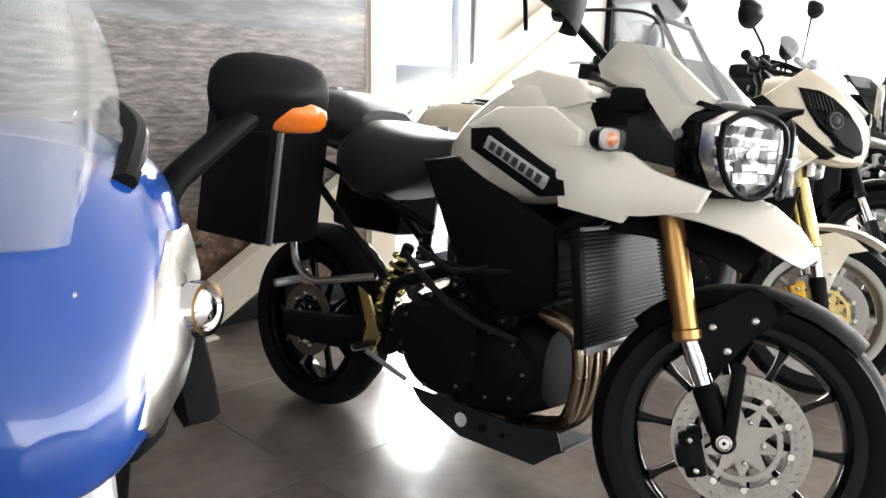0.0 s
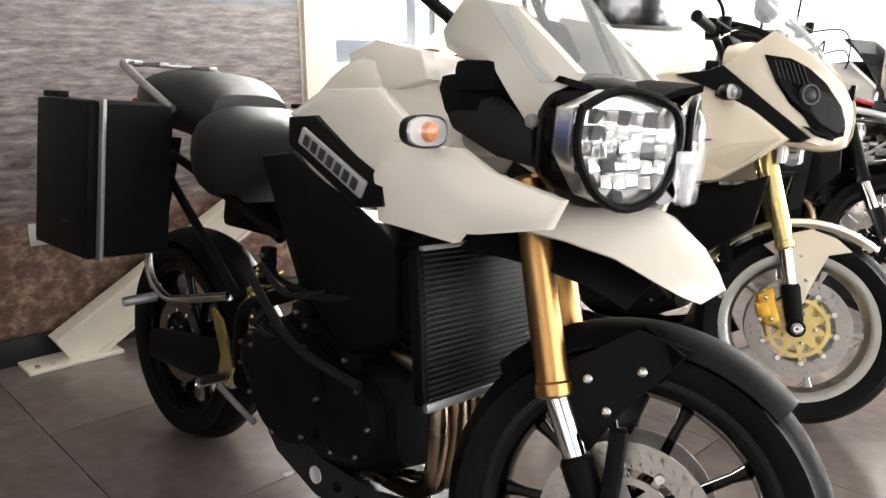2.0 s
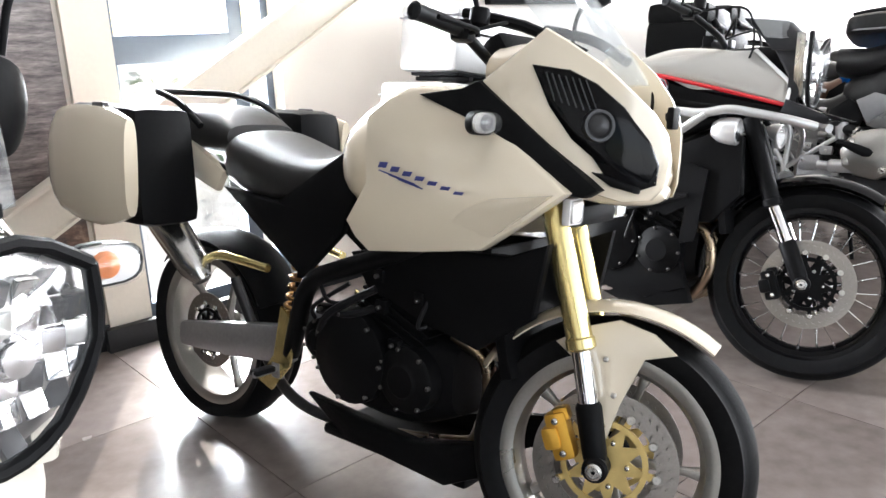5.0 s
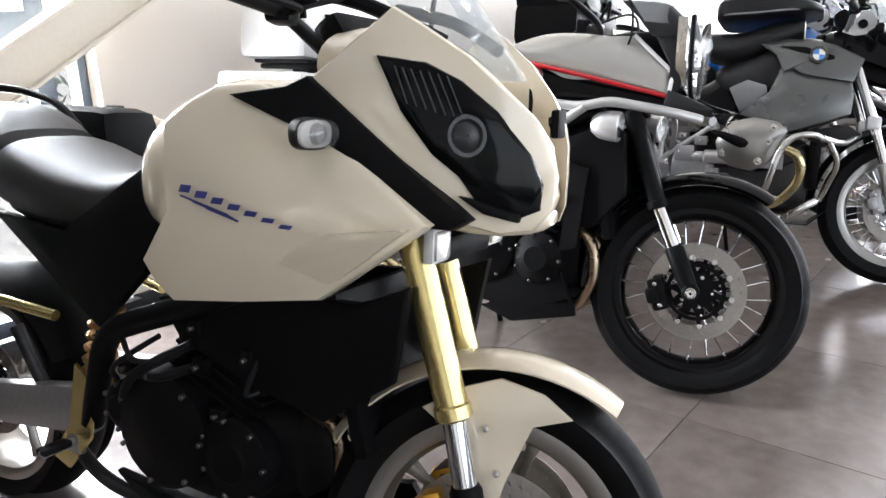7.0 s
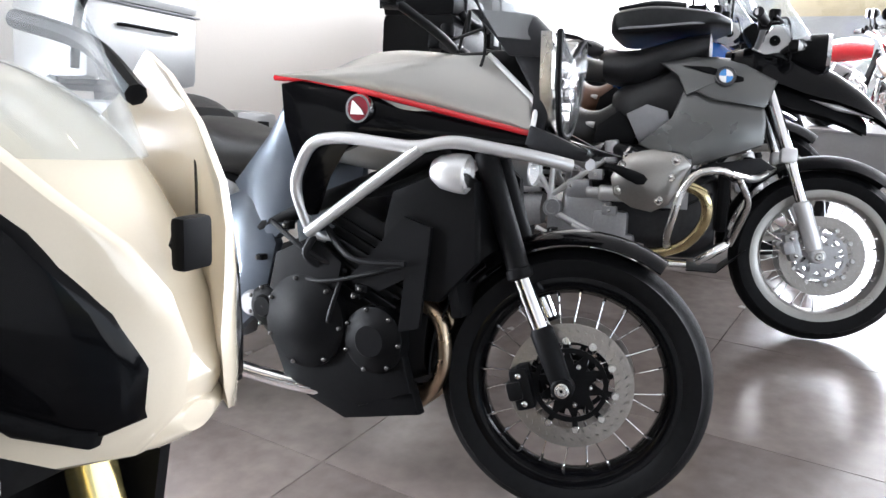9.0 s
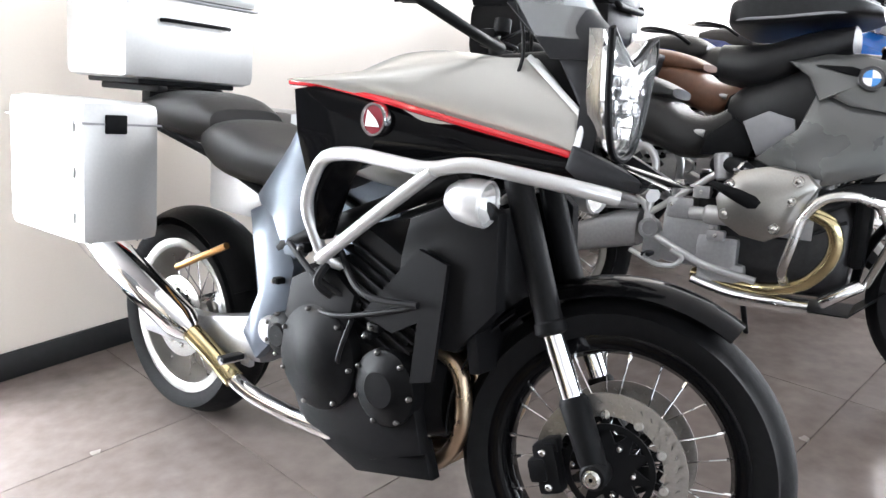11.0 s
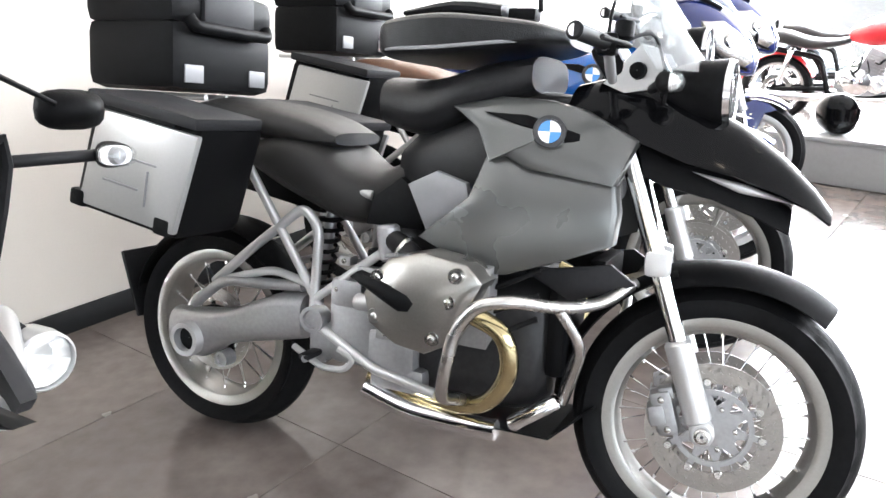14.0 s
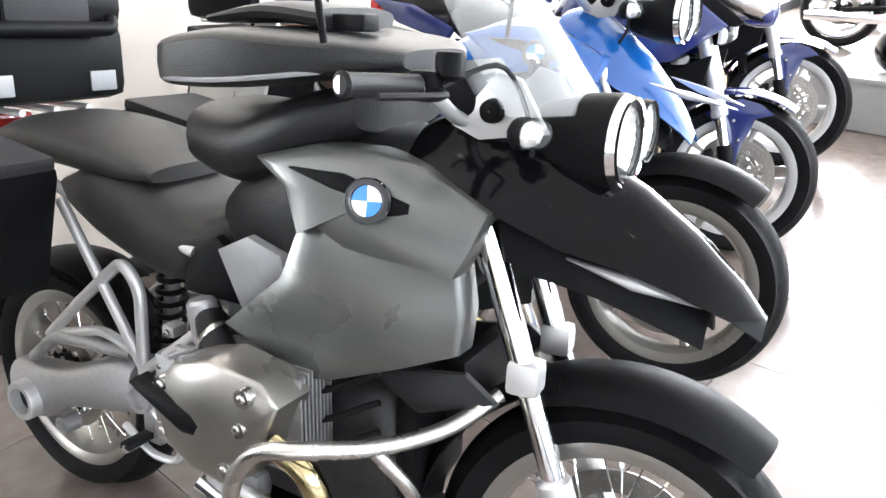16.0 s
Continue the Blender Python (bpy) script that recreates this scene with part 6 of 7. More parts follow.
    top = part("top_case", block(-0.27, 0, 1.18, 0.36, 0.46, 0.25, 0.03), "case_alu", b, "silver top case with handle")
    part("lid", block(-0.27, 0, 1.33, 0.365, 0.465, 0.06, 0.028), "case_alu", top)
    part("seam", block(-0.27, 0, 1.298, 0.369, 0.469, 0.006, 0.002), "grey_trim", top)
    part("handle", tube(bent([(-0.085, -0.12, 1.23), (-0.065, -0.11, 1.23), (-0.065, 0.11, 1.23), (-0.085, 0.12, 1.23)], 0.01), 0.006, 8), "black_plastic", top)
    part("case_base", block(-0.27, 0, 1.05, 0.30, 0.34, 0.02, 0.006), "black_plastic", top)
    part("rack", joined(block(-0.27, 0.1, 1.03, 0.34, 0.03, 0.02, 0.005), block(-0.27, -0.1, 1.03, 0.34, 0.03, 0.02, 0.005), block(-0.2, 0, 1.005, 0.05, 0.2, 0.05, 0.01)), "black_metal", b)
    part("tail_lamp", block(-0.36, 0, 0.95, 0.04, 0.16, 0.05, 0.012), "red_lens", b)
    for c in b.children:
        if c.name.split(".")[0] in ("nose", "headlight", "nose_side", "lower_wing", "windscreen", "screen_peak"):
            c.location.y += 0.03
            c.location.x -= 0.05
    return b


def grey_boxer(m, paint="grey_paint", label="matt graphite boxer adventure motorcycle with black top case and tank bag", rims="wire", bag=True, beak="black_gloss", rim_mat="rim_metal", steer=8, seat="vinyl", beak_long=1.0):
    b = thing("motorcycle", m, label, "motorcycle", "motorcycles along the wall")
    S = steering(1.16, 0.9, steer, 26)
    if rims == "wire":
        wheel(b, "front_wheel", 1.385, 0.332, 0.115, rim_mat, "wire", S, 0.005, carrier="silver_dull", spokes=32, hub_mat="black_metal", disc_r=0.153)
        wheel(b, "rear_wheel", -0.08, 0.325, 0.155, rim_mat, "wire", None, 0.005, both=False, spokes=32, disc_r=0.13)
    else:
        wheel(b, "front_wheel", 1.385, 0.332, 0.115, rim_mat, "cast", S, 0.004, carrier="silver_dull", spokes=5, hub_mat="black_metal", disc_r=0.153)
        wheel(b, "rear_wheel", -0.08, 0.325, 0.155, rim_mat, "cast", None, 0.004, both=False, spokes=5, disc_r=0.13)
    for s in (-1, 1):
        leg = fork(b, (1.13, 0.97), (1.225, 0.705), (1.36, 0.332), s * 0.105, 0.0225, 0.0215, ("chrome", "chrome", "silver"), S)
        part("fork_clamp", block(1.225, s * 0.105, 0.705, 0.06, 0.055, 0.06, 0.014), "silver", leg, xf=S)
        part("fork_slider", rod((1.285, s * 0.105, 0.535), (1.352, s * 0.105, 0.35), 0.031, 18), "silver", leg, xf=S)
        caliper(b, 1.275, 0.36, s * 0.085, "silver_dull", S, -18)
    fen = part("front_mudguard", arc_fender(1.385, 0.332, 0.385, 52, 118, 0.088, 0.05, tip=0.6), "black_plastic", b, xf=S)
    part("mudguard_tail", arc_fender(1.385, 0.332, 0.378, 108, 178, 0.075, 0.02, tip=0.75), "black_plastic", fen, xf=S)
    # boxer engine: crankcase, two cylinders with finned heads and silver covers
    e = part("engine", joined(smooth_hull([(0.46, 0.34, 0.60, 0.13, 3.4), (0.62, 0.29, 0.64, 0.16, 3.4), (0.92, 0.28, 0.64, 0.15, 3.4), (1.0, 0.33, 0.60, 0.12, 3.2)], 22, 3), block(0.70, 0, 0.66, 0.3, 0.22, 0.14, 0.03)), "dark_cast", b)
    part("front_cover", block(1.02, -0.04, 0.52, 0.05, 0.20, 0.24, 0.025), "black_metal", e)
    part("gearbox", joined(block(0.50, -0.10, 0.44, 0.20, 0.16, 0.20, 0.03), block(0.60, -0.16, 0.40, 0.14, 0.06, 0.12, 0.02), block(0.46, -0.15, 0.54, 0.10, 0.08, 0.08, 0.02)), "silver_dull", e)
    part("starter_motor", joined(rod((0.55, -0.20, 0.53), (0.68, -0.20, 0.53), 0.032, 16), rod((0.50, -0.20, 0.53), (0.55, -0.20, 0.53), 0.022, 14)), "silver", e)
    rgb = random.Random(5)
    for s in (-1, 1):
        for i in range(9):
            part("cylinder_fin", moved(block(0, 0, 0, 0.22, 0.0055, 0.19, 0.003), pose(0.765 + 0.003 * i, s * (0.165 + 0.014 * i), 0.585)), "silver_dull", e)
        part("cylinder_barrel", rod((0.765, s * 0.13, 0.585), (0.78, s * 0.30, 0.585), 0.078, 24), "dark_cast", e)
        cov = [(0.615, 0.600), (0.640, 0.650), (0.678, 0.690), (0.764, 0.712), (0.868, 0.696), (0.905, 0.658), (0.885, 0.615), (0.865, 0.560), (0.835, 0.508), (0.774, 0.476), (0.70, 0.488), (0.632, 0.530)]
        g = panel(cov, 0.350, 0.030, 0.085, dx=-0.05, creases=(1.0, 0.985, 0.95, 0.86, 0.80, 0.5, 0.25))
        head = part("cylinder_head_cover", g if s < 0 else mirrored(g), "rim_metal", e, "silver cylinder head cover")
        g = panel([(0.590, 0.640), (0.605, 0.652), (0.694, 0.632), (0.745, 0.618), (0.765, 0.598), (0.750, 0.574), (0.720, 0.572), (0.680, 0.592)], 0.377, 0.014, 0.03, ctr=(0.71, 0.605), dx=-0.05)
        part("plug_cover", g if s < 0 else mirrored(g), "black_plastic", head)
        for px, pz in ((0.835, 0.612), (0.800, 0.522), (0.655, 0.645), (0.650, 0.552), (0.850, 0.672)):
            part("cover_bolt", joined(turned([(0.009, 0.004), (0.017, 0.004), (0.018, 0.0), (0.018, -0.03)], (px, s * 0.366, pz), (0, s, 0), 16), bolt((px, s * 0.368, pz), 0.009, (0, s, 0))), "steel", head)
        for i in range(6):
            x0 = 0.66 + 0.032 * i
            part("cover_rib", tube([(x0, s * 0.352, 0.700 - 0.004 * abs(i - 2)), (x0 + 0.004, s * 0.29, 0.695 - 0.004 * abs(i - 2))], 0.0045, 6), "silver_dull", head)
        part("intake_pipe", tube(spline([(0.70, s * 0.26, 0.66), (0.64, s * 0.23, 0.70), (0.56, s * 0.16, 0.70)], 6), [0.027, 0.03, 0.033, 0.033, 0.031, 0.028] + [0.027] * 7, 14), "rubber_soft", e)
        part("clamp_ring", turned([(0.034, -0.006), (0.037, 0), (0.034, 0.006)], (0.655, s * 0.24, 0.69), (0.8, 0, -0.4), 18), "steel", e)
        part("throttle_body", rod((0.60, s * 0.2, 0.65), (0.585, s * 0.2, 0.74), 0.030, 16), "silver_dull", e)
        part("lower_frame_tube", tube(bent([(0.38, s * 0.175, 0.43), (0.56, s * 0.20, 0.355), (0.74, s * 0.20, 0.325)], 0.03), 0.013, 12), "silver", b)
        part("side_cover", block(0.62, s * 0.165, 0.335, 0.16, 0.05, 0.07, 0.02), "silver_dull", e)
        part("exhaust_header", tube(spline([(0.885, s * 0.34, 0.585), (0.951, s * 0.335, 0.555), (0.972, s * 0.32, 0.487), (0.946, s * 0.29, 0.412), (0.875, s * 0.24, 0.34), (0.74, s * 0.18, 0.30), (0.52, s * 0.14, 0.31)], 6), 0.022, 14), "brass_steel", e, "golden heat-tinted exhaust header")
        for i in range(10):
            p = (rgb.uniform(0.42, 0.60), s * rgb.uniform(0.15, 0.20), rgb.uniform(0.38, 0.66))
            part("bracket", block(*p, rgb.uniform(0.03, 0.06), 0.04, rgb.uniform(0.02, 0.05), 0.007), ("silver_dull", "black_metal", "silver")[i % 3], e)
            part("case_bolt", bolt((p[0], p[1] + s * 0.022, p[2]), 0.007, (0, s, 0)), "steel", e)
        for i in range(4):
            z0 = 0.55 + 0.06 * i
            part("hose", tube(spline([(0.98, s * 0.16, z0), (0.80, s * 0.2, z0 - 0.07), (0.55, s * 0.15, z0 - 0.02)], 7), 0.007, 8), "rubber_soft", e)
        bar = part("crash_bar", tube(bent([(0.83, s * 0.20, 0.33), (0.842, s * 0.40, 0.40), (0.865, s * 0.425, 0.49), (0.880, s * 0.425, 0.57), (0.93, s * 0.425, 0.634), (1.0, s * 0.41, 0.648), (1.08, s * 0.30, 0.62), (1.14, s * 0.18, 0.618), (1.19, s * 0.10, 0.66)], 0.06), 0.0145, 12), "steel", b, "brushed steel crash bar")
        part("crash_bar_stay", tube(bent([(1.07, s * 0.31, 0.622), (1.12, s * 0.26, 0.53), (1.06, s * 0.16, 0.36)], 0.05), 0.0125, 12), "steel", bar)
    part("chrome_crossover", joined(tube(spline([(0.91, -0.20, 0.268), (0.80, -0.20, 0.264), (0.66, -0.19, 0.264), (0.53, -0.18, 0.292)], 6), 0.026, 14), rod((0.94, -0.19, 0.285), (1.05, -0.17, 0.362), 0.02)), "chrome", b)
    part("bash_plate", joined(sheet([[(0.62, y, 0.27) for y in (-0.11, 0, 0.11)], [(0.75, y, 0.24) for y in (-0.13, 0, 0.13)], [(1.02, y, 0.245) for y in (-0.13, 0, 0.13)], [(1.12, y, 0.34) for y in (-0.11, 0, 0.11)]], 0.005)), "black_metal", b)
    part("oil_cooler", block(1.10, 0, 0.64, 0.04, 0.2, 0.12, 0.008), "black_metal", b)
    pair("lower_air_guide", panel([(0.93, 0.66), (1.14, 0.70), (1.20, 0.66), (1.05, 0.60)], 0.14, 0.008, 0.012), "grey_plastic", b)
    # shaft drive arm, rear frame of silver tubes
    arm = part("shaft_drive_arm", smooth_hull([(-0.17, 0.27, 0.40, 0.045, 2.6, -0.13), (-0.06, 0.26, 0.41, 0.055, 2.8, -0.13), (0.05, 0.32, 0.43, 0.045, 3, -0.13), (0.22, 0.36, 0.50, 0.05, 3, -0.13), (0.31, 0.38, 0.51, 0.06, 3, -0.12)], 18, 4), "silver_dull", b)
    part("hub_ring", turned([(0.036, -0.01), (0.036, 0.035), (0.05, 0.035), (0.052, 0.03), (0.052, -0.02)], (-0.08, -0.175, 0.325), (0, -1, 0), 26), "silver", arm)
    part("hub_bore", turned([(0.001, 0.0), (0.036, 0.0)], (-0.08, -0.185, 0.325), (0, -1, 0), 22), "black_metal", arm)
    part("drain_boss", turned([(0.001, 0.004), (0.014, 0.004), (0.015, 0.012), (0.023, 0.012), (0.025, -0.03)], (0.03, -0.165, 0.275), (0, -1, 0), 18), "silver_dull", arm)
    part("torque_rod", tube(bent([(-0.10, -0.14, 0.42), (0.02, -0.15, 0.51), (0.30, -0.15, 0.53)], 0.04), 0.016, 10), "silver_dull", arm)
    part("pivot_boss", turned([(0.001, 0.004), (0.024, 0.004), (0.026, 0.014), (0.036, 0.014), (0.038, -0.03)], (0.36, -0.185, 0.455), (0, -1, 0), 22), "silver_dull", b)
    for s in (-1, 1):
        for pts, r in (([(0.34, s * 0.16, 0.43), (0.355, s * 0.16, 0.70), (0.305, s * 0.16, 0.755), (0.12, s * 0.15, 0.615), (-0.02, s * 0.14, 0.50)], 0.014), ([(-0.02, s * 0.14, 0.50), (0.20, s * 0.15, 0.565), (0.34, s * 0.16, 0.54)], 0.012),
                       ([(0.10, s * 0.15, 0.86), (0.30, s * 0.16, 0.58), (0.37, s * 0.16, 0.47)], 0.013), ([(0.34, s * 0.16, 0.50), (0.56, s * 0.19, 0.66), (0.62, s * 0.2, 0.70)], 0.012),
                       ([(0.50, s * 0.13, 0.80), (0.10, s * 0.13, 0.87), (-0.28, s * 0.12, 0.99)], 0.013)):
            part("frame_tube", tube(bent(pts, 0.04), r, 12), "silver", b)
        part("hanger_plate", plate([(0.34, 0.44), (0.42, 0.45), (0.46, 0.40), (0.40, 0.34), (0.34, 0.36)], s * 0.17, 0.01), "silver_dull", b)
    footrest(b, 0.37, 0.36, 0.165)
    part("brake_pedal", tube(bent([(0.30, -0.19, 0.37), (0.40, -0.2, 0.33), (0.47, -0.2, 0.335), (0.50, -0.2, 0.37), (0.45, -0.2, 0.39)], 0.025), 0.009, 8), "silver", b)
    spring = part("shock_absorber", rod((0.26, -0.02, 0.48), (0.315, -0.02, 0.78), 0.018, 12), "silver_dull", b)
    part("spring", coil((0.262, -0.02, 0.50), (0.31, -0.02, 0.75), 0.033, 0.007, 8), "black_metal", spring)
    part("rear_mudguard", arc_fender(-0.08, 0.325, 0.35, 60, 165, 0.085, 0.025, tip=0.9), "black_plastic", b)
    part("mud_flap", moved(block(0, 0, 0, 0.012, 0.16, 0.22, 0.01), pose(-0.43, 0, 0.42, 0, -18, 0)), "rubber_soft", b)
    part("side_stand", rod((0.62, 0.13, 0.33), (0.66, 0.26, 0.03), 0.011, 10), "black_metal", b)
    part("stand_foot", turned([(0.001, 0.012), (0.026, 0.01), (0.03, 0.004), (0.03, 0.0)], (0.66, 0.26, 0.022), (0, 0, 1), 14), "black_metal", b)
    # tank with wide side panels, badge, beak
    part("tank", smooth_hull([(0.56, 0.82, 0.94, 0.10, 2.6), (0.66, 0.76, 1.02, 0.15, 2.6), (0.84, 0.74, 1.085, 0.18, 2.6), (1.02, 0.76, 1.08, 0.14, 2.6), (1.12, 0.84, 1.05, 0.08, 2.6)], 26, 5), "leather" if bag else paint, b)
    pair("side_panel", panel([(0.846, 0.946), (0.896, 0.943), (0.944, 0.923), (1.134, 0.896), (1.149, 0.821), (1.144, 0.747), (1.044, 0.706), (0.914, 0.660), (0.858, 0.654), (0.693, 0.729), (0.806, 0.832)], 0.196, 0.022, 0.05, dx=-0.16, dz=-0.1, ctr=(0.96, 0.81)), paint, b)
    pair("upper_panel", panel([(0.752, 1.041), (0.861, 1.069), (0.964, 1.066), (1.053, 1.046), (1.175, 0.985), (1.154, 0.921), (1.137, 0.883), (0.944, 0.909), (0.889, 0.936), (0.856, 0.921), (0.817, 0.995)], 0.174, 0.022, 0.05, dx=-0.2, dz=-0.35, ctr=(1.0, 0.995)), paint, b)
    pair("panel_slot", panel([(0.833, 1.032), (0.933, 1.030), (1.055, 0.993), (1.056, 0.978), (1.026, 0.970), (0.968, 0.994), (0.915, 1.006)], 0.2010, 0.002, 0.014, dx=-0.2, dz=-0.3), "black_plastic", b)
    pair("air_intake", panel([(0.634, 0.847), (0.71, 0.885), (0.79, 0.862), (0.80, 0.82), (0.69, 0.735)], 0.195, 0.01, 0.02), "grey_trim" if paint == "grey_paint" else paint, b)
    pair("intake_grill", panel([(0.52, 0.80), (0.60, 0.86), (0.68, 0.80), (0.66, 0.73), (0.50, 0.73)], 0.165, 0.012, 0.02), "black_plastic", b)
    for s in (-1, 1):
        cx, cz = 0.99, 0.994
        ring = part("round_badge", turned([(0.001, 0.003), (0.026, 0.003), (0.027, 0.007), (0.036, 0.006), (0.038, -0.004)], (cx, s * 0.209, cz), (0.3, s, 0.25), 28), "badge_grey", b, "round blue and white enamel badge")
        for q in range(4):
            arc = [(0.001, 0.0)] + [(0.0255 * math.cos(q * math.pi / 2 + k * math.pi / 12), 0.0255 * math.sin(q * math.pi / 2 + k * math.pi / 12)) for k in range(7)]
            part("badge_quarter", moved(plate(arc, s * 0.0055, -s * 0.003), Matrix.Translation((cx, s * 0.209, cz)) @ pose(0, 0, 0, s * 13, 0, -s * 16)), "badge_blue" if q % 2 else "badge_white", ring)
        part("badge_rim", turned([(0.027, 0.005), (0.0285, 0.008), (0.030, 0.005)], (cx, s * 0.209, cz), (0.3, s, 0.25), 28), "chrome", ring)
        part("badge_rim", turned([(0.0355, 0.004), (0.0375, 0.007), (0.039, 0.003)], (cx, s * 0.209, cz), (0.3, s, 0.25), 28), "chrome", ring)
    rows = []
    for x, z, hw, drop in ((1.0, 1.09, 0.125, 0.06), (1.08, 1.112, 0.135, 0.10), (1.17, 1.103, 0.13, 0.12), (1.28, 1.062, 0.12, 0.12), (1.38, 1.012, 0.105, 0.09), (1.47, 0.950, 0.085, 0.06), (1.54, 0.887, 0.055, 0.03), (1.58, 0.838, 0.03, 0.01)):
        rows.append([(1.0 + (x - 1.0) * beak_long, hw * k / 6, z - 0.25 * (1 - beak_long) * (x - 1.0) / 0.585 + 0.02 * (1 - abs(k / 6)) - drop * abs(k / 6) ** 3) for k in range(-6, 7)])
    part("beak", sheet(rows, 0.006), beak, b, "long gloss black beak")
    part("under_beak", sheet([[(p[0] - 0.04, p[1] * 0.9, p[2] - 0.055) for p in r] for r in rows[1:7]], 0.006), "black_plastic", b)
    pair("beak_insert", panel([(1.29, 0.925), (1.40, 0.905), (1.52, 0.865), (1.39, 0.885)], 0.078, 0.008, 0.01, dx=-0.25), "silver", b)
    # lamps, instruments, small screen
    head = part("headlight_shell", turned([(0.001, -0.14), (0.05, -0.13), (0.072, -0.06), (0.076, 0.0), (0.071, 0.008)], (1.335, -0.02, 1.10), (1, -0.05, 0.0), 28), "black_plastic", b)
    headlamp(b, (1.34, -0.02, 1.10), 0.06, depth=0.05)
    headlamp(b, (1.33, 0.13, 1.10), 0.05, depth=0.04)
    part("lamp_rim", turned([(0.066, 0.0), (0.066, 0.012), (0.072, 0.014), (0.075, 0.0)], (1.338, -0.02, 1.10), (1, -0.05, 0), 28), "chrome", head)
    pair("screen_bracket", panel([(1.07, 1.11), (1.15, 1.20), (1.19, 1.19), (1.24, 1.11), (1.12, 1.09)], 0.085, 0.004, 0.008), "silver", b)
    pair("screen_knob", turned([(0.001, 0.016), (0.018, 0.014), (0.02, 0.0)], (1.15, -0.095, 1.14), (0, -1, 0), 16), "black_plastic", b)
    screen(b, [bow(1.30 - 0.20 * t, 1.14 + 0.27 * t, 0.15 + 0.02 * t - 0.06 * t * t, 0.10) for t in [i / 6 for i in range(7)]])
    for s in (-1, 1):
        indicator(b, (1.24, s * 0.13, 1.115), size=0.85, stalk_to=(1.18, s * 0.08, 1.10), bulb="reflector")
        mirror(b, (0.98, s * 0.30, 1.24), (0.98, s * 0.42, 1.44))
    part("dashboard", moved(block(0, 0, 0, 0.06, 0.18, 0.1, 0.02), pose(1.08, 0, 1.16, 0, -35, 0)), "black_plastic", b)
    handlebar(b, 1.08, 1.17, 0.06, 0.40, 0.05, S, mats=("silver", "rubber_soft"))
    # seats
    part("rider_seat", smooth_hull([(0.07, 0.85, 0.91, 0.13, 3), (0.20, 0.79, 0.955, 0.17, 3), (0.33, 0.74, 0.93, 0.175, 3), (0.42, 0.71, 0.875, 0.16, 2.8), (0.51, 0.73, 0.87, 0.13, 2.8), (0.62, 0.82, 0.95, 0.10, 2.6)], 22, 4), seat, b, "grained rider seat")
    part("pillion_seat", smooth_hull([(-0.18, 0.95, 1.0, 0.11, 3), (-0.05, 0.93, 1.035, 0.15, 3), (0.14, 0.92, 1.025, 0.16, 3), (0.28, 0.91, 0.995, 0.15, 3), (0.37, 0.92, 0.955, 0.12, 3)], 22, 4), seat, b, "grained pillion seat")
    part("tail_lamp", block(-0.34, 0, 0.985, 0.06, 0.14, 0.04, 0.012), "red_lens", b)
    # luggage: panniers with silver lids, top case
    for s in (-1, 1):
        tilt = Matrix.Translation((-0.01, 0, 0.845)) @ Matrix.Rotation(radians(9.5), 4, "Y") @ Matrix.Diagonal((0.86, 1, 0.9, 1)) @ Matrix.Translation((0.035, 0, -0.845))
        case = part("pannier", block(-0.06, s * 0.33, 0.845, 0.42, 0.24, 0.33, 0.03, 1.0, 0.05), "black_plastic", b, "black pannier with silver outer lid", xf=tilt)
        part("lid", block(-0.06 + 0.025, s * 0.457, 0.845, 0.38, 0.02, 0.285, 0.008, 1.0, 0.05), "case_alu", case, xf=tilt)
        part("lid_emboss", moved(joined(block(0.05, 0, 0.03, 0.16, 0.004, 0.006, 0.001), block(0.10, 0, -0.04, 0.006, 0.004, 0.10, 0.001), block(0.0, 0, -0.05, 0.14, 0.004, 0.006, 0.001)), pose(-0.06, s * 0.468, 0.845)), "grey_trim", case, xf=tilt)
        part("top_edge", block(-0.06 + 0.05, s * 0.35, 1.018, 0.42, 0.25, 0.035, 0.012), "grey_plastic", case, xf=tilt)
        part("latch", block(0.08, s * 0.462, 1.005, 0.09, 0.02, 0.03, 0.004), "black_metal", case, xf=tilt)
        part("corner_guard", block(0.11, s * 0.455, 0.715, 0.06, 0.03, 0.05, 0.01), "black_plastic", case, xf=tilt)
        part("corner_guard", block(-0.23, s * 0.455, 0.715, 0.06, 0.03, 0.05, 0.01), "black_plastic", case, xf=tilt)
    top = part("top_case", block(-0.27, 0, 1.145, 0.34, 0.44, 0.20, 0.04), "black_plastic", b, "black top case with handle and grey latches")
    part("lid", block(-0.27, 0, 1.285, 0.345, 0.45, 0.12, 0.045), "black_plastic", top)
    part("handle", joined(tube(bent([(-0.09, -0.17, 1.25), (-0.075, -0.16, 1.225), (-0.075, 0.16, 1.225), (-0.09, 0.17, 1.25)], 0.02), 0.018, 12)), "black_plastic", top)
    part("lock_flap", block(-0.095, 0, 1.285, 0.02, 0.22, 0.10, 0.012), "grey_plastic", top)
    for y in (-0.14, 0.14):
        part("latch_plate", block(-0.099, y, 1.095, 0.006, 0.075, 0.05, 0.003), "grey_trim", top)
    for y in (-0.09, 0.0, 0.09):
        part("rack_rail", tube(bent([(-0.10, y, 1.03), (-0.50, y, 1.035)], 0.02), 0.009, 8), "silver", b)
    part("rack_stay", tube(bent([(-0.22, -0.10, 1.03), (-0.20, -0.12, 0.96), (-0.10, -0.13, 0.92)], 0.02), 0.008, 8), "black_metal", b)
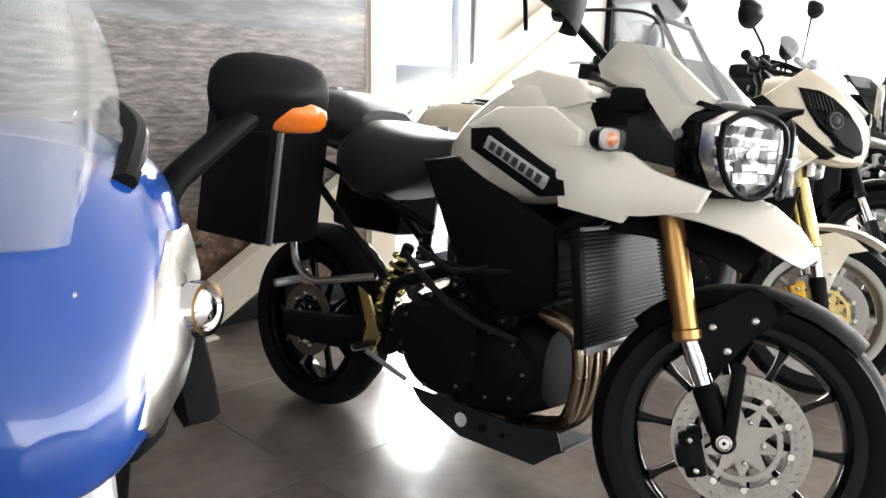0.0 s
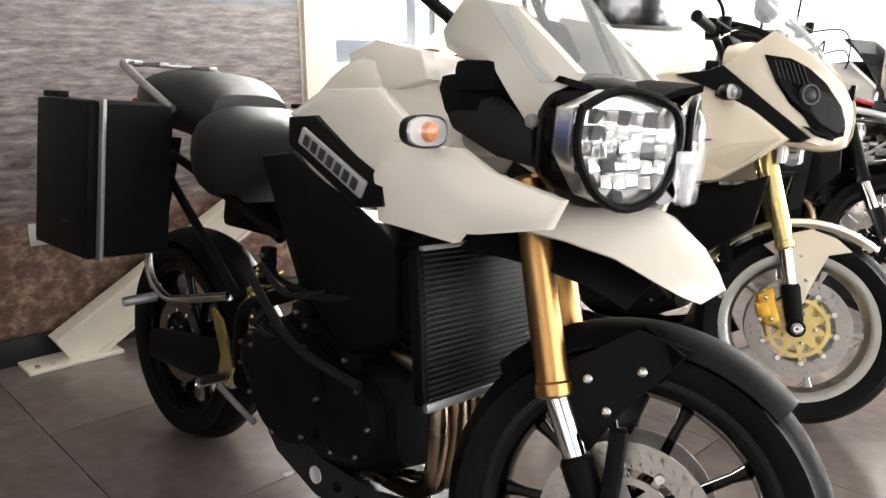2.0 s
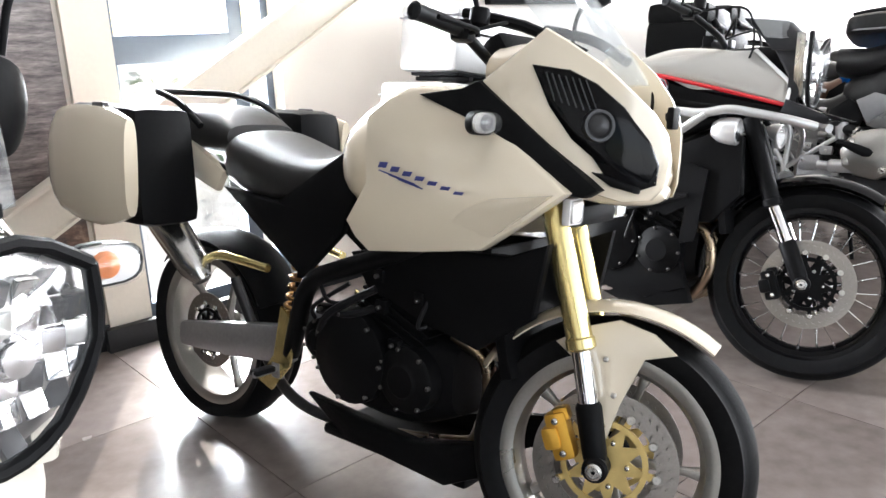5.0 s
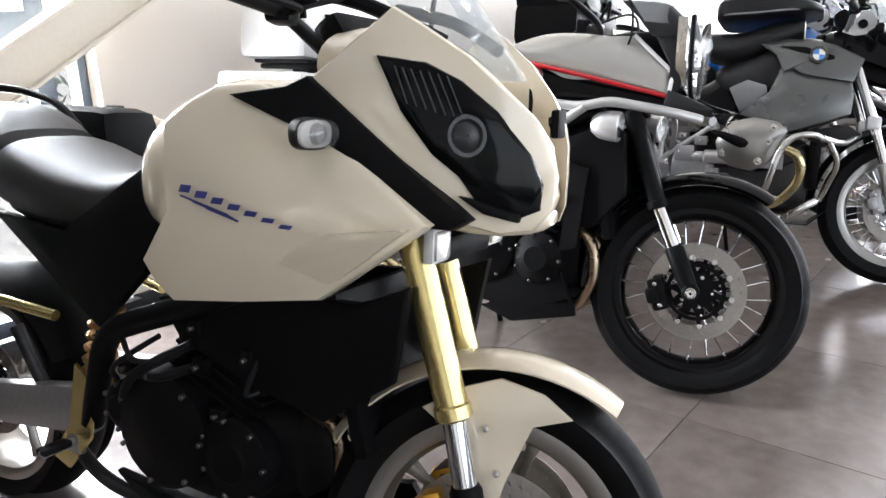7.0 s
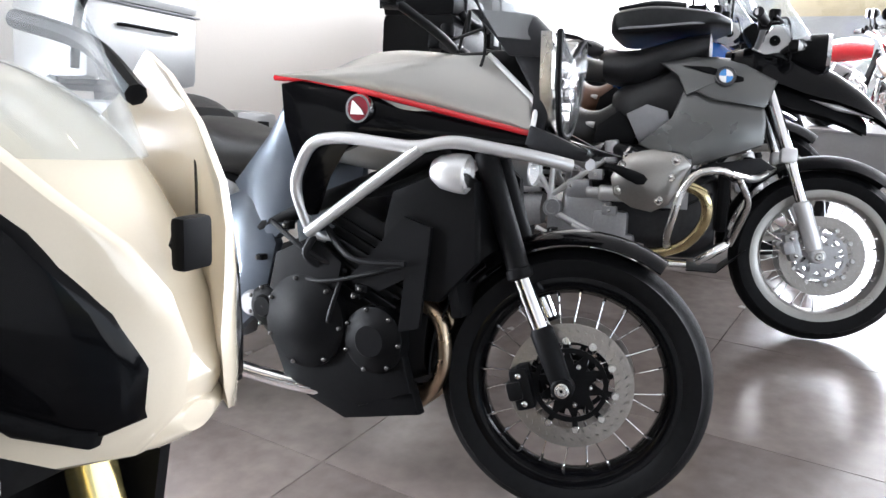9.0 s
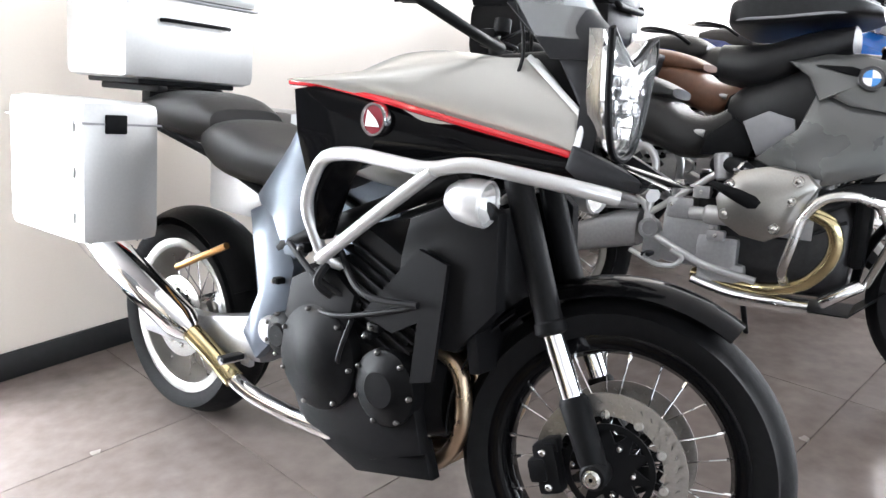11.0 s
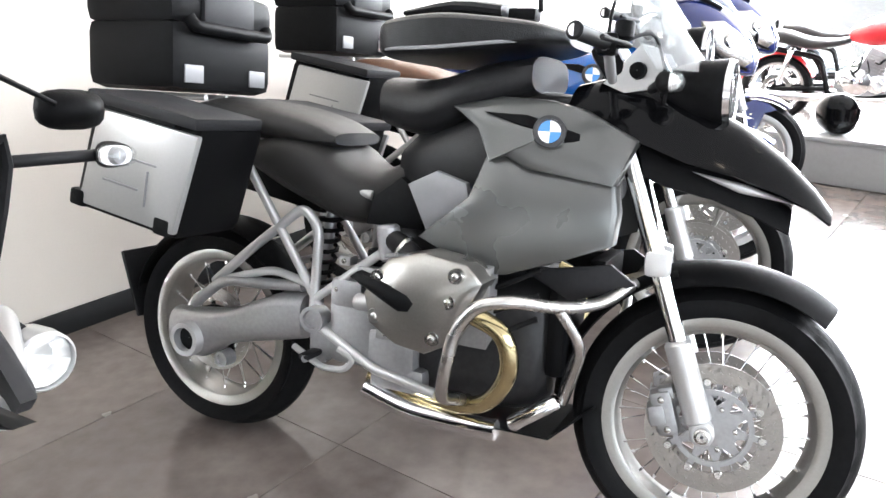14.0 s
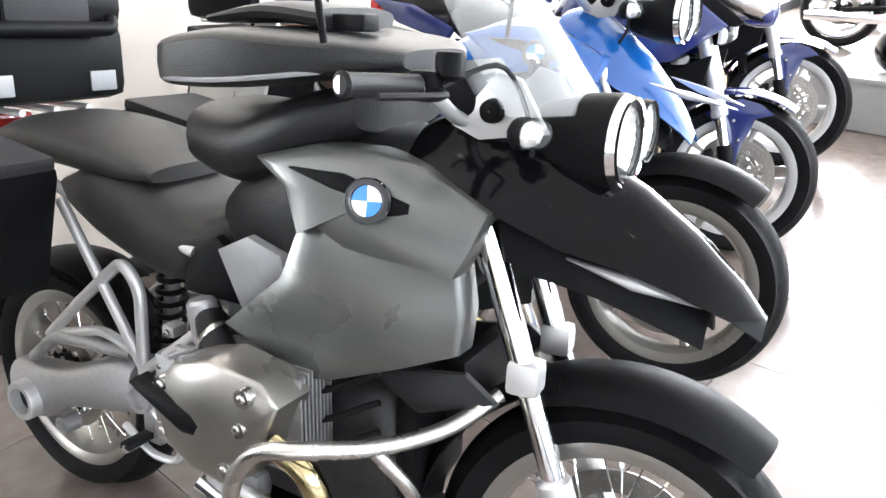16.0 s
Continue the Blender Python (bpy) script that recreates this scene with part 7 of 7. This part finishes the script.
    if bag:
        bg = part("tank_bag", smooth_hull([(0.55, 1.15, 1.22, 0.20, 4), (0.58, 1.145, 1.24, 0.255, 5), (0.70, 1.15, 1.255, 0.265, 5.5), (0.82, 1.165, 1.25, 0.25, 5), (0.93, 1.18, 1.24, 0.20, 4), (0.99, 1.19, 1.225, 0.11, 3)], 26, 4), "leather", b, "large black leather tank bag")
        part("bag_skirt", smooth_hull([(0.52, 0.98, 1.11, 0.15, 3), (0.66, 0.96, 1.11, 0.19, 3), (0.80, 1.02, 1.15, 0.19, 3), (0.92, 1.08, 1.17, 0.15, 3)], 22, 4), "leather", bg)
        part("zip", tube(spline([(0.555, -0.18, 1.165), (0.59, -0.25, 1.165), (0.72, -0.262, 1.17), (0.86, -0.235, 1.185), (0.96, -0.14, 1.20)], 6), 0.0045, 6), "grey_trim", bg)
        part("bag_lid", smooth_hull([(0.56, 1.255, 1.275, 0.12, 3), (0.70, 1.26, 1.30, 0.13, 3), (0.82, 1.25, 1.29, 0.12, 3)], 18, 3), "leather", bg)
        part("buckle", block(0.86, -0.06, 1.265, 0.07, 0.05, 0.03, 0.008), "black_plastic", bg)
    return b


SPOTS = {"A": pose(-0.62, 1.575, 0, 0, 0, -34.5) @ pose(0, 0, 0, -5, 0, 0), "B": pose(0.011, 2.635, 0, 0, 0, -28) @ pose(0, 0, 0, -7, 0, 0),
         "C": pose(0.750, 3.882, 0, 0, 0, -31.1) @ pose(0, 0, 0, -9, 0, 0), "D": pose(1.933, 4.723, 0, 0, 0, -25) @ pose(0, 0, 0, -10, 0, 0)}
white_adventure_bike(SPOTS["A"])
white_tourer(SPOTS["B"])
black_silver_adventure(SPOTS["C"])
grey_boxer(SPOTS["D"])
# ---- further motorcycles of the row ----
white_tourer(pose(-1.50, 0.43, 0, 0, 0, -38) @ pose(0, 0, 0, -4, 0, 0), "blue", "bright blue sport touring motorcycle with clear headlights and black mirrors", "silver", "silver", "black_metal", "black_metal", "lens", False, 0, ((1.20, 0.24, 0.96), (1.15, 0.445, 1.175)), 1, 0.13)
grey_boxer(pose(2.255, 5.865, 0, 0, 0, -27) @ pose(0, 0, 0, -8, 0, 0), "sky_blue", "light blue boxer motorcycle with brown seat and silver cases", "cast", False, "sky_blue", "rim_metal", 6, "brown", 0.70)
white_tourer(pose(2.61, 6.76, 0, 0, 0, -25) @ pose(0, 0, 0, -7, 0, 0), "navy", "navy blue sport touring motorcycle with silver forks", "silver", "silver", "black_metal", "disc_steel", "lens", False, 8)
white_tourer(pose(3.11, 7.76, 0, 0, 0, -25) @ pose(0, 0, 0, -7, 0, 0), "navy", "navy blue faired motorcycle with clear headlights", "silver", "silver", "black_metal", "disc_steel", "lens", False, 8)

# ---- far end: cruisers, helmets on a plinth, display stand ----
def cruiser(m, tank, label, seat="vinyl"):
    b = thing("motorcycle", m, label, "motorcycle", "classic motorcycles at the far end")
    S = steering(1.22, 0.8, 8, 30)
    wheel(b, "front_wheel", 1.50, 0.325, 0.10, "chrome", "wire", S, 0.0, spokes=24, disc_r=0.145, both=False)
    wheel(b, "rear_wheel", 0.0, 0.32, 0.14, "chrome", "wire", None, 0.0, spokes=24, both=False, disc_r=0.13)
    for s in (-1, 1):
        fork(b, (1.20, 0.92), (1.33, 0.62), (1.49, 0.325), s * 0.10, 0.026, 0.02, ("chrome", "chrome", "silver"), S)
        part("exhaust_pipe", tube(spline([(0.95, s * 0.14, 0.55), (1.05, s * 0.16, 0.45), (0.95, s * 0.17, 0.28), (0.6, s * 0.18, 0.26), (0.2, s * 0.19, 0.27), (-0.25, s * 0.2, 0.29)], 6), [0.02] * 18 + [0.04] * 13, 12), "chrome", b)
        part("shock_absorber", rod((0.02, s * 0.13, 0.36), (0.10, s * 0.13, 0.68), 0.025, 12), "chrome", b)
        mirror(b, (1.05, s * 0.25, 1.06), (1.02, s * 0.36, 1.22))
        indicator(b, (1.27, s * 0.19, 0.86), size=0.7)
    part("front_mudguard", arc_fender(1.50, 0.325, 0.345, 30, 150, 0.065, 0.025, tip=0.8), tank, b, xf=S)
    part("rear_mudguard", arc_fender(0.0, 0.32, 0.345, 20, 165, 0.09, 0.03, tip=0.8), tank, b)
    engine(b, 0.72, 0.45, 0.46, 0.42, 0.15, "silver_dull", 3, cover="chrome")
    part("tank", smooth_hull([(0.56, 0.76, 0.86, 0.08, 2.3), (0.70, 0.72, 0.93, 0.14, 2.3), (0.90, 0.72, 0.96, 0.16, 2.3), (1.08, 0.76, 0.93, 0.11, 2.3)], 22, 4), tank, b)
    part("seat", smooth_hull([(-0.15, 0.76, 0.86, 0.12, 2.8), (0.05, 0.72, 0.85, 0.15, 2.8), (0.25, 0.68, 0.79, 0.16, 2.8), (0.45, 0.70, 0.78, 0.13, 2.8), (0.58, 0.74, 0.80, 0.08, 2.6)], 20, 4), seat, b)
    for s in (-1, 1):
        part("frame_tube", tube(bent([(1.15, s * 0.04, 0.82), (1.02, s * 0.10, 0.30), (0.45, s * 0.12, 0.26), (0.35, s * 0.12, 0.60), (-0.15, s * 0.11, 0.70)], 0.06), 0.016, 10), "black_metal", b)
        part("swingarm", rod((0.0, s * 0.11, 0.32), (0.42, s * 0.11, 0.34), 0.02), "black_metal", b)
    part("headlight_shell", turned([(0.001, -0.12), (0.06, -0.1), (0.085, -0.04), (0.09, 0.0), (0.085, 0.01)], (1.32, 0, 0.92), (1, 0, 0), 24), "chrome", b)
    headlamp(b, (1.325, 0, 0.92), 0.08, depth=0.06)
    handlebar(b, 1.12, 1.05, 0.08, 0.38, 0.16, S, mats=("chrome", "rubber_soft"))
    part("side_stand", rod((0.55, 0.13, 0.28), (0.60, 0.28, 0.01), 0.011, 10), "black_metal", b)
    return b


first_cruiser = cruiser(ROOM @ pose(9.2, -2.4, 0, 0, 0, -160), "dark_red", "maroon and chrome classic motorcycle", "brown")
second_cruiser = cruiser(ROOM @ pose(10.6, -1.0, 0, 0, 0, -80), "red", "red classic motorcycle with chrome fittings")
third_cruiser = cruiser(ROOM @ pose(11.6, -0.9, 0, 0, 0, -80), "bluegrey", "grey-blue classic motorcycle with chrome fittings")
for i, (s_, d_, a_) in enumerate(((11.6, 3.1, -160), (10.9, 4.3, -160), (11.9, 4.6, -150), (9.7, 4.9, -160))):
    copy_thing((first_cruiser, second_cruiser, third_cruiser)[i % 3], ROOM @ pose(s_, -d_, 0, 0, 0, a_))


def helmet(m, mat, label):
    h = thing("helmet", m, label, "helmet", "helmets on display")
    part("shell", smooth_hull([(-0.15, 0.06, 0.14, 0.05, 2.2), (-0.12, 0.02, 0.22, 0.10, 2.2), (-0.04, 0.005, 0.26, 0.125, 2.3), (0.05, 0.005, 0.25, 0.12, 2.3), (0.11, 0.01, 0.16, 0.09, 2.3), (0.145, 0.02, 0.10, 0.05, 2.2)], 24, 4), mat, h)
    part("visor", sheet([[(0.055 + 0.09 * math.cos(k * 0.22), 0.118 * math.sin(k * 0.22), z) for k in range(-6, 7)] for z in (0.10, 0.14, 0.18)], 0.003), "black_gloss", h)
    part("vent", block(0.02, 0, 0.255, 0.05, 0.03, 0.012, 0.004), "black_plastic", h)
    return h


plinth = thing("display_plinth", ROOM @ pose(8.55, -2.05, 0, 0, 0, -8), "low grey display plinth on the floor", "plinth")
part("top", block(0, 0, 0.30, 0.55, 1.0, 0.03, 0.006), "plinth", plinth)
part("body", block(0, 0, 0.145, 0.53, 0.98, 0.28, 0.006), "plinth", plinth)
helmet(ROOM @ pose(8.5, -1.95, 0.316, 0, 0, -150), "black_gloss", "gloss black full-face helmet on a plinth")
stand = thing("display_stand", ROOM @ pose(9.3, -3.1, 0, 0, 0, -8), "black display stand with red strokes and helmet shelves", "display stand")
part("backboard", block(0.2, 0, 1.0, 0.05, 1.1, 1.9, 0.006), "stand_black", stand)
part("base", block(0, 0, 0.11, 0.5, 1.1, 0.22, 0.006), "stand_black", stand)
for z in (0.62, 1.06, 1.5):
    part("shelf", block(0, 0, z, 0.42, 1.08, 0.02, 0.003), "plinth", stand)
for z in (0.45, 0.9, 1.35):
    part("red_stroke", moved(block(0, 0, 0, 0.004, 0.5, 0.03, 0.001), pose(0.172, 0.05, z, 15, 0, 0)), "red", stand)
for i in range(4):
    part("letter_bar", block(-0.253, 0.45 - 0.07 * i, 0.12, 0.004, 0.05, 0.07, 0.001), "badge_white", stand)
for j, z in enumerate((0.22, 0.63, 1.07)):
    for i, y in enumerate((-0.32, 0.0, 0.32)):
        helmet(ROOM @ pose(9.3, -3.1, 0, 0, 0, -8) @ pose(-0.03, y, z, 0, 0, 180), ("badge_white", "black_gloss", "red")[(i + j) % 3], ("white full-face helmet on a shelf", "black full-face helmet on a shelf", "red full-face helmet on a shelf")[(i + j) % 3])

# ---- floor tiles, one by one ----
TILE = 0.75
half, edge = TILE / 2 - 0.0014, 0.0006
tv_ = [(x * half, y * half, -0.012) for x, y in ((-1, -1), (1, -1), (1, 1), (-1, 1))] + [(x * half, y * half, -0.002) for x, y in ((-1, -1), (1, -1), (1, 1), (-1, 1))] + [(x * (half - edge), y * (half - edge), 0) for x, y in ((-1, -1), (1, -1), (1, 1), (-1, 1))]
tf_ = [(8, 9, 10, 11)] + [(a + i, a + (i + 1) % 4, a + 4 + (i + 1) % 4, a + 4 + i) for a in (0, 4) for i in range(4)]
tile_mesh = bpy.data.meshes.new("tile")
tile_mesh.from_pydata(tv_, [], tf_)
tile_mesh.materials.append(MAT["tile"])
rest_v, rest_f = [], []
for i in range(-7, 21):
    for j in range(12):
        x, y = 0.45 + (i + 0.5) * TILE, -(j + 0.5) * TILE
        if -4 <= i < 18 and j < 12:
            t = new("tile", tile_mesh)
            t.parent = floor
            t.location = (x, y, 0)
        else:
            o = len(rest_v)
            rest_v += [(x + v[0], y + v[1], v[2]) for v in tv_]
            rest_f += [tuple(k + o for k in f) for f in tf_]
far_tiles = part("tile_field", (rest_v, rest_f), "tile", floor, soft=20)
tagged(far_tiles, kind="stuff")
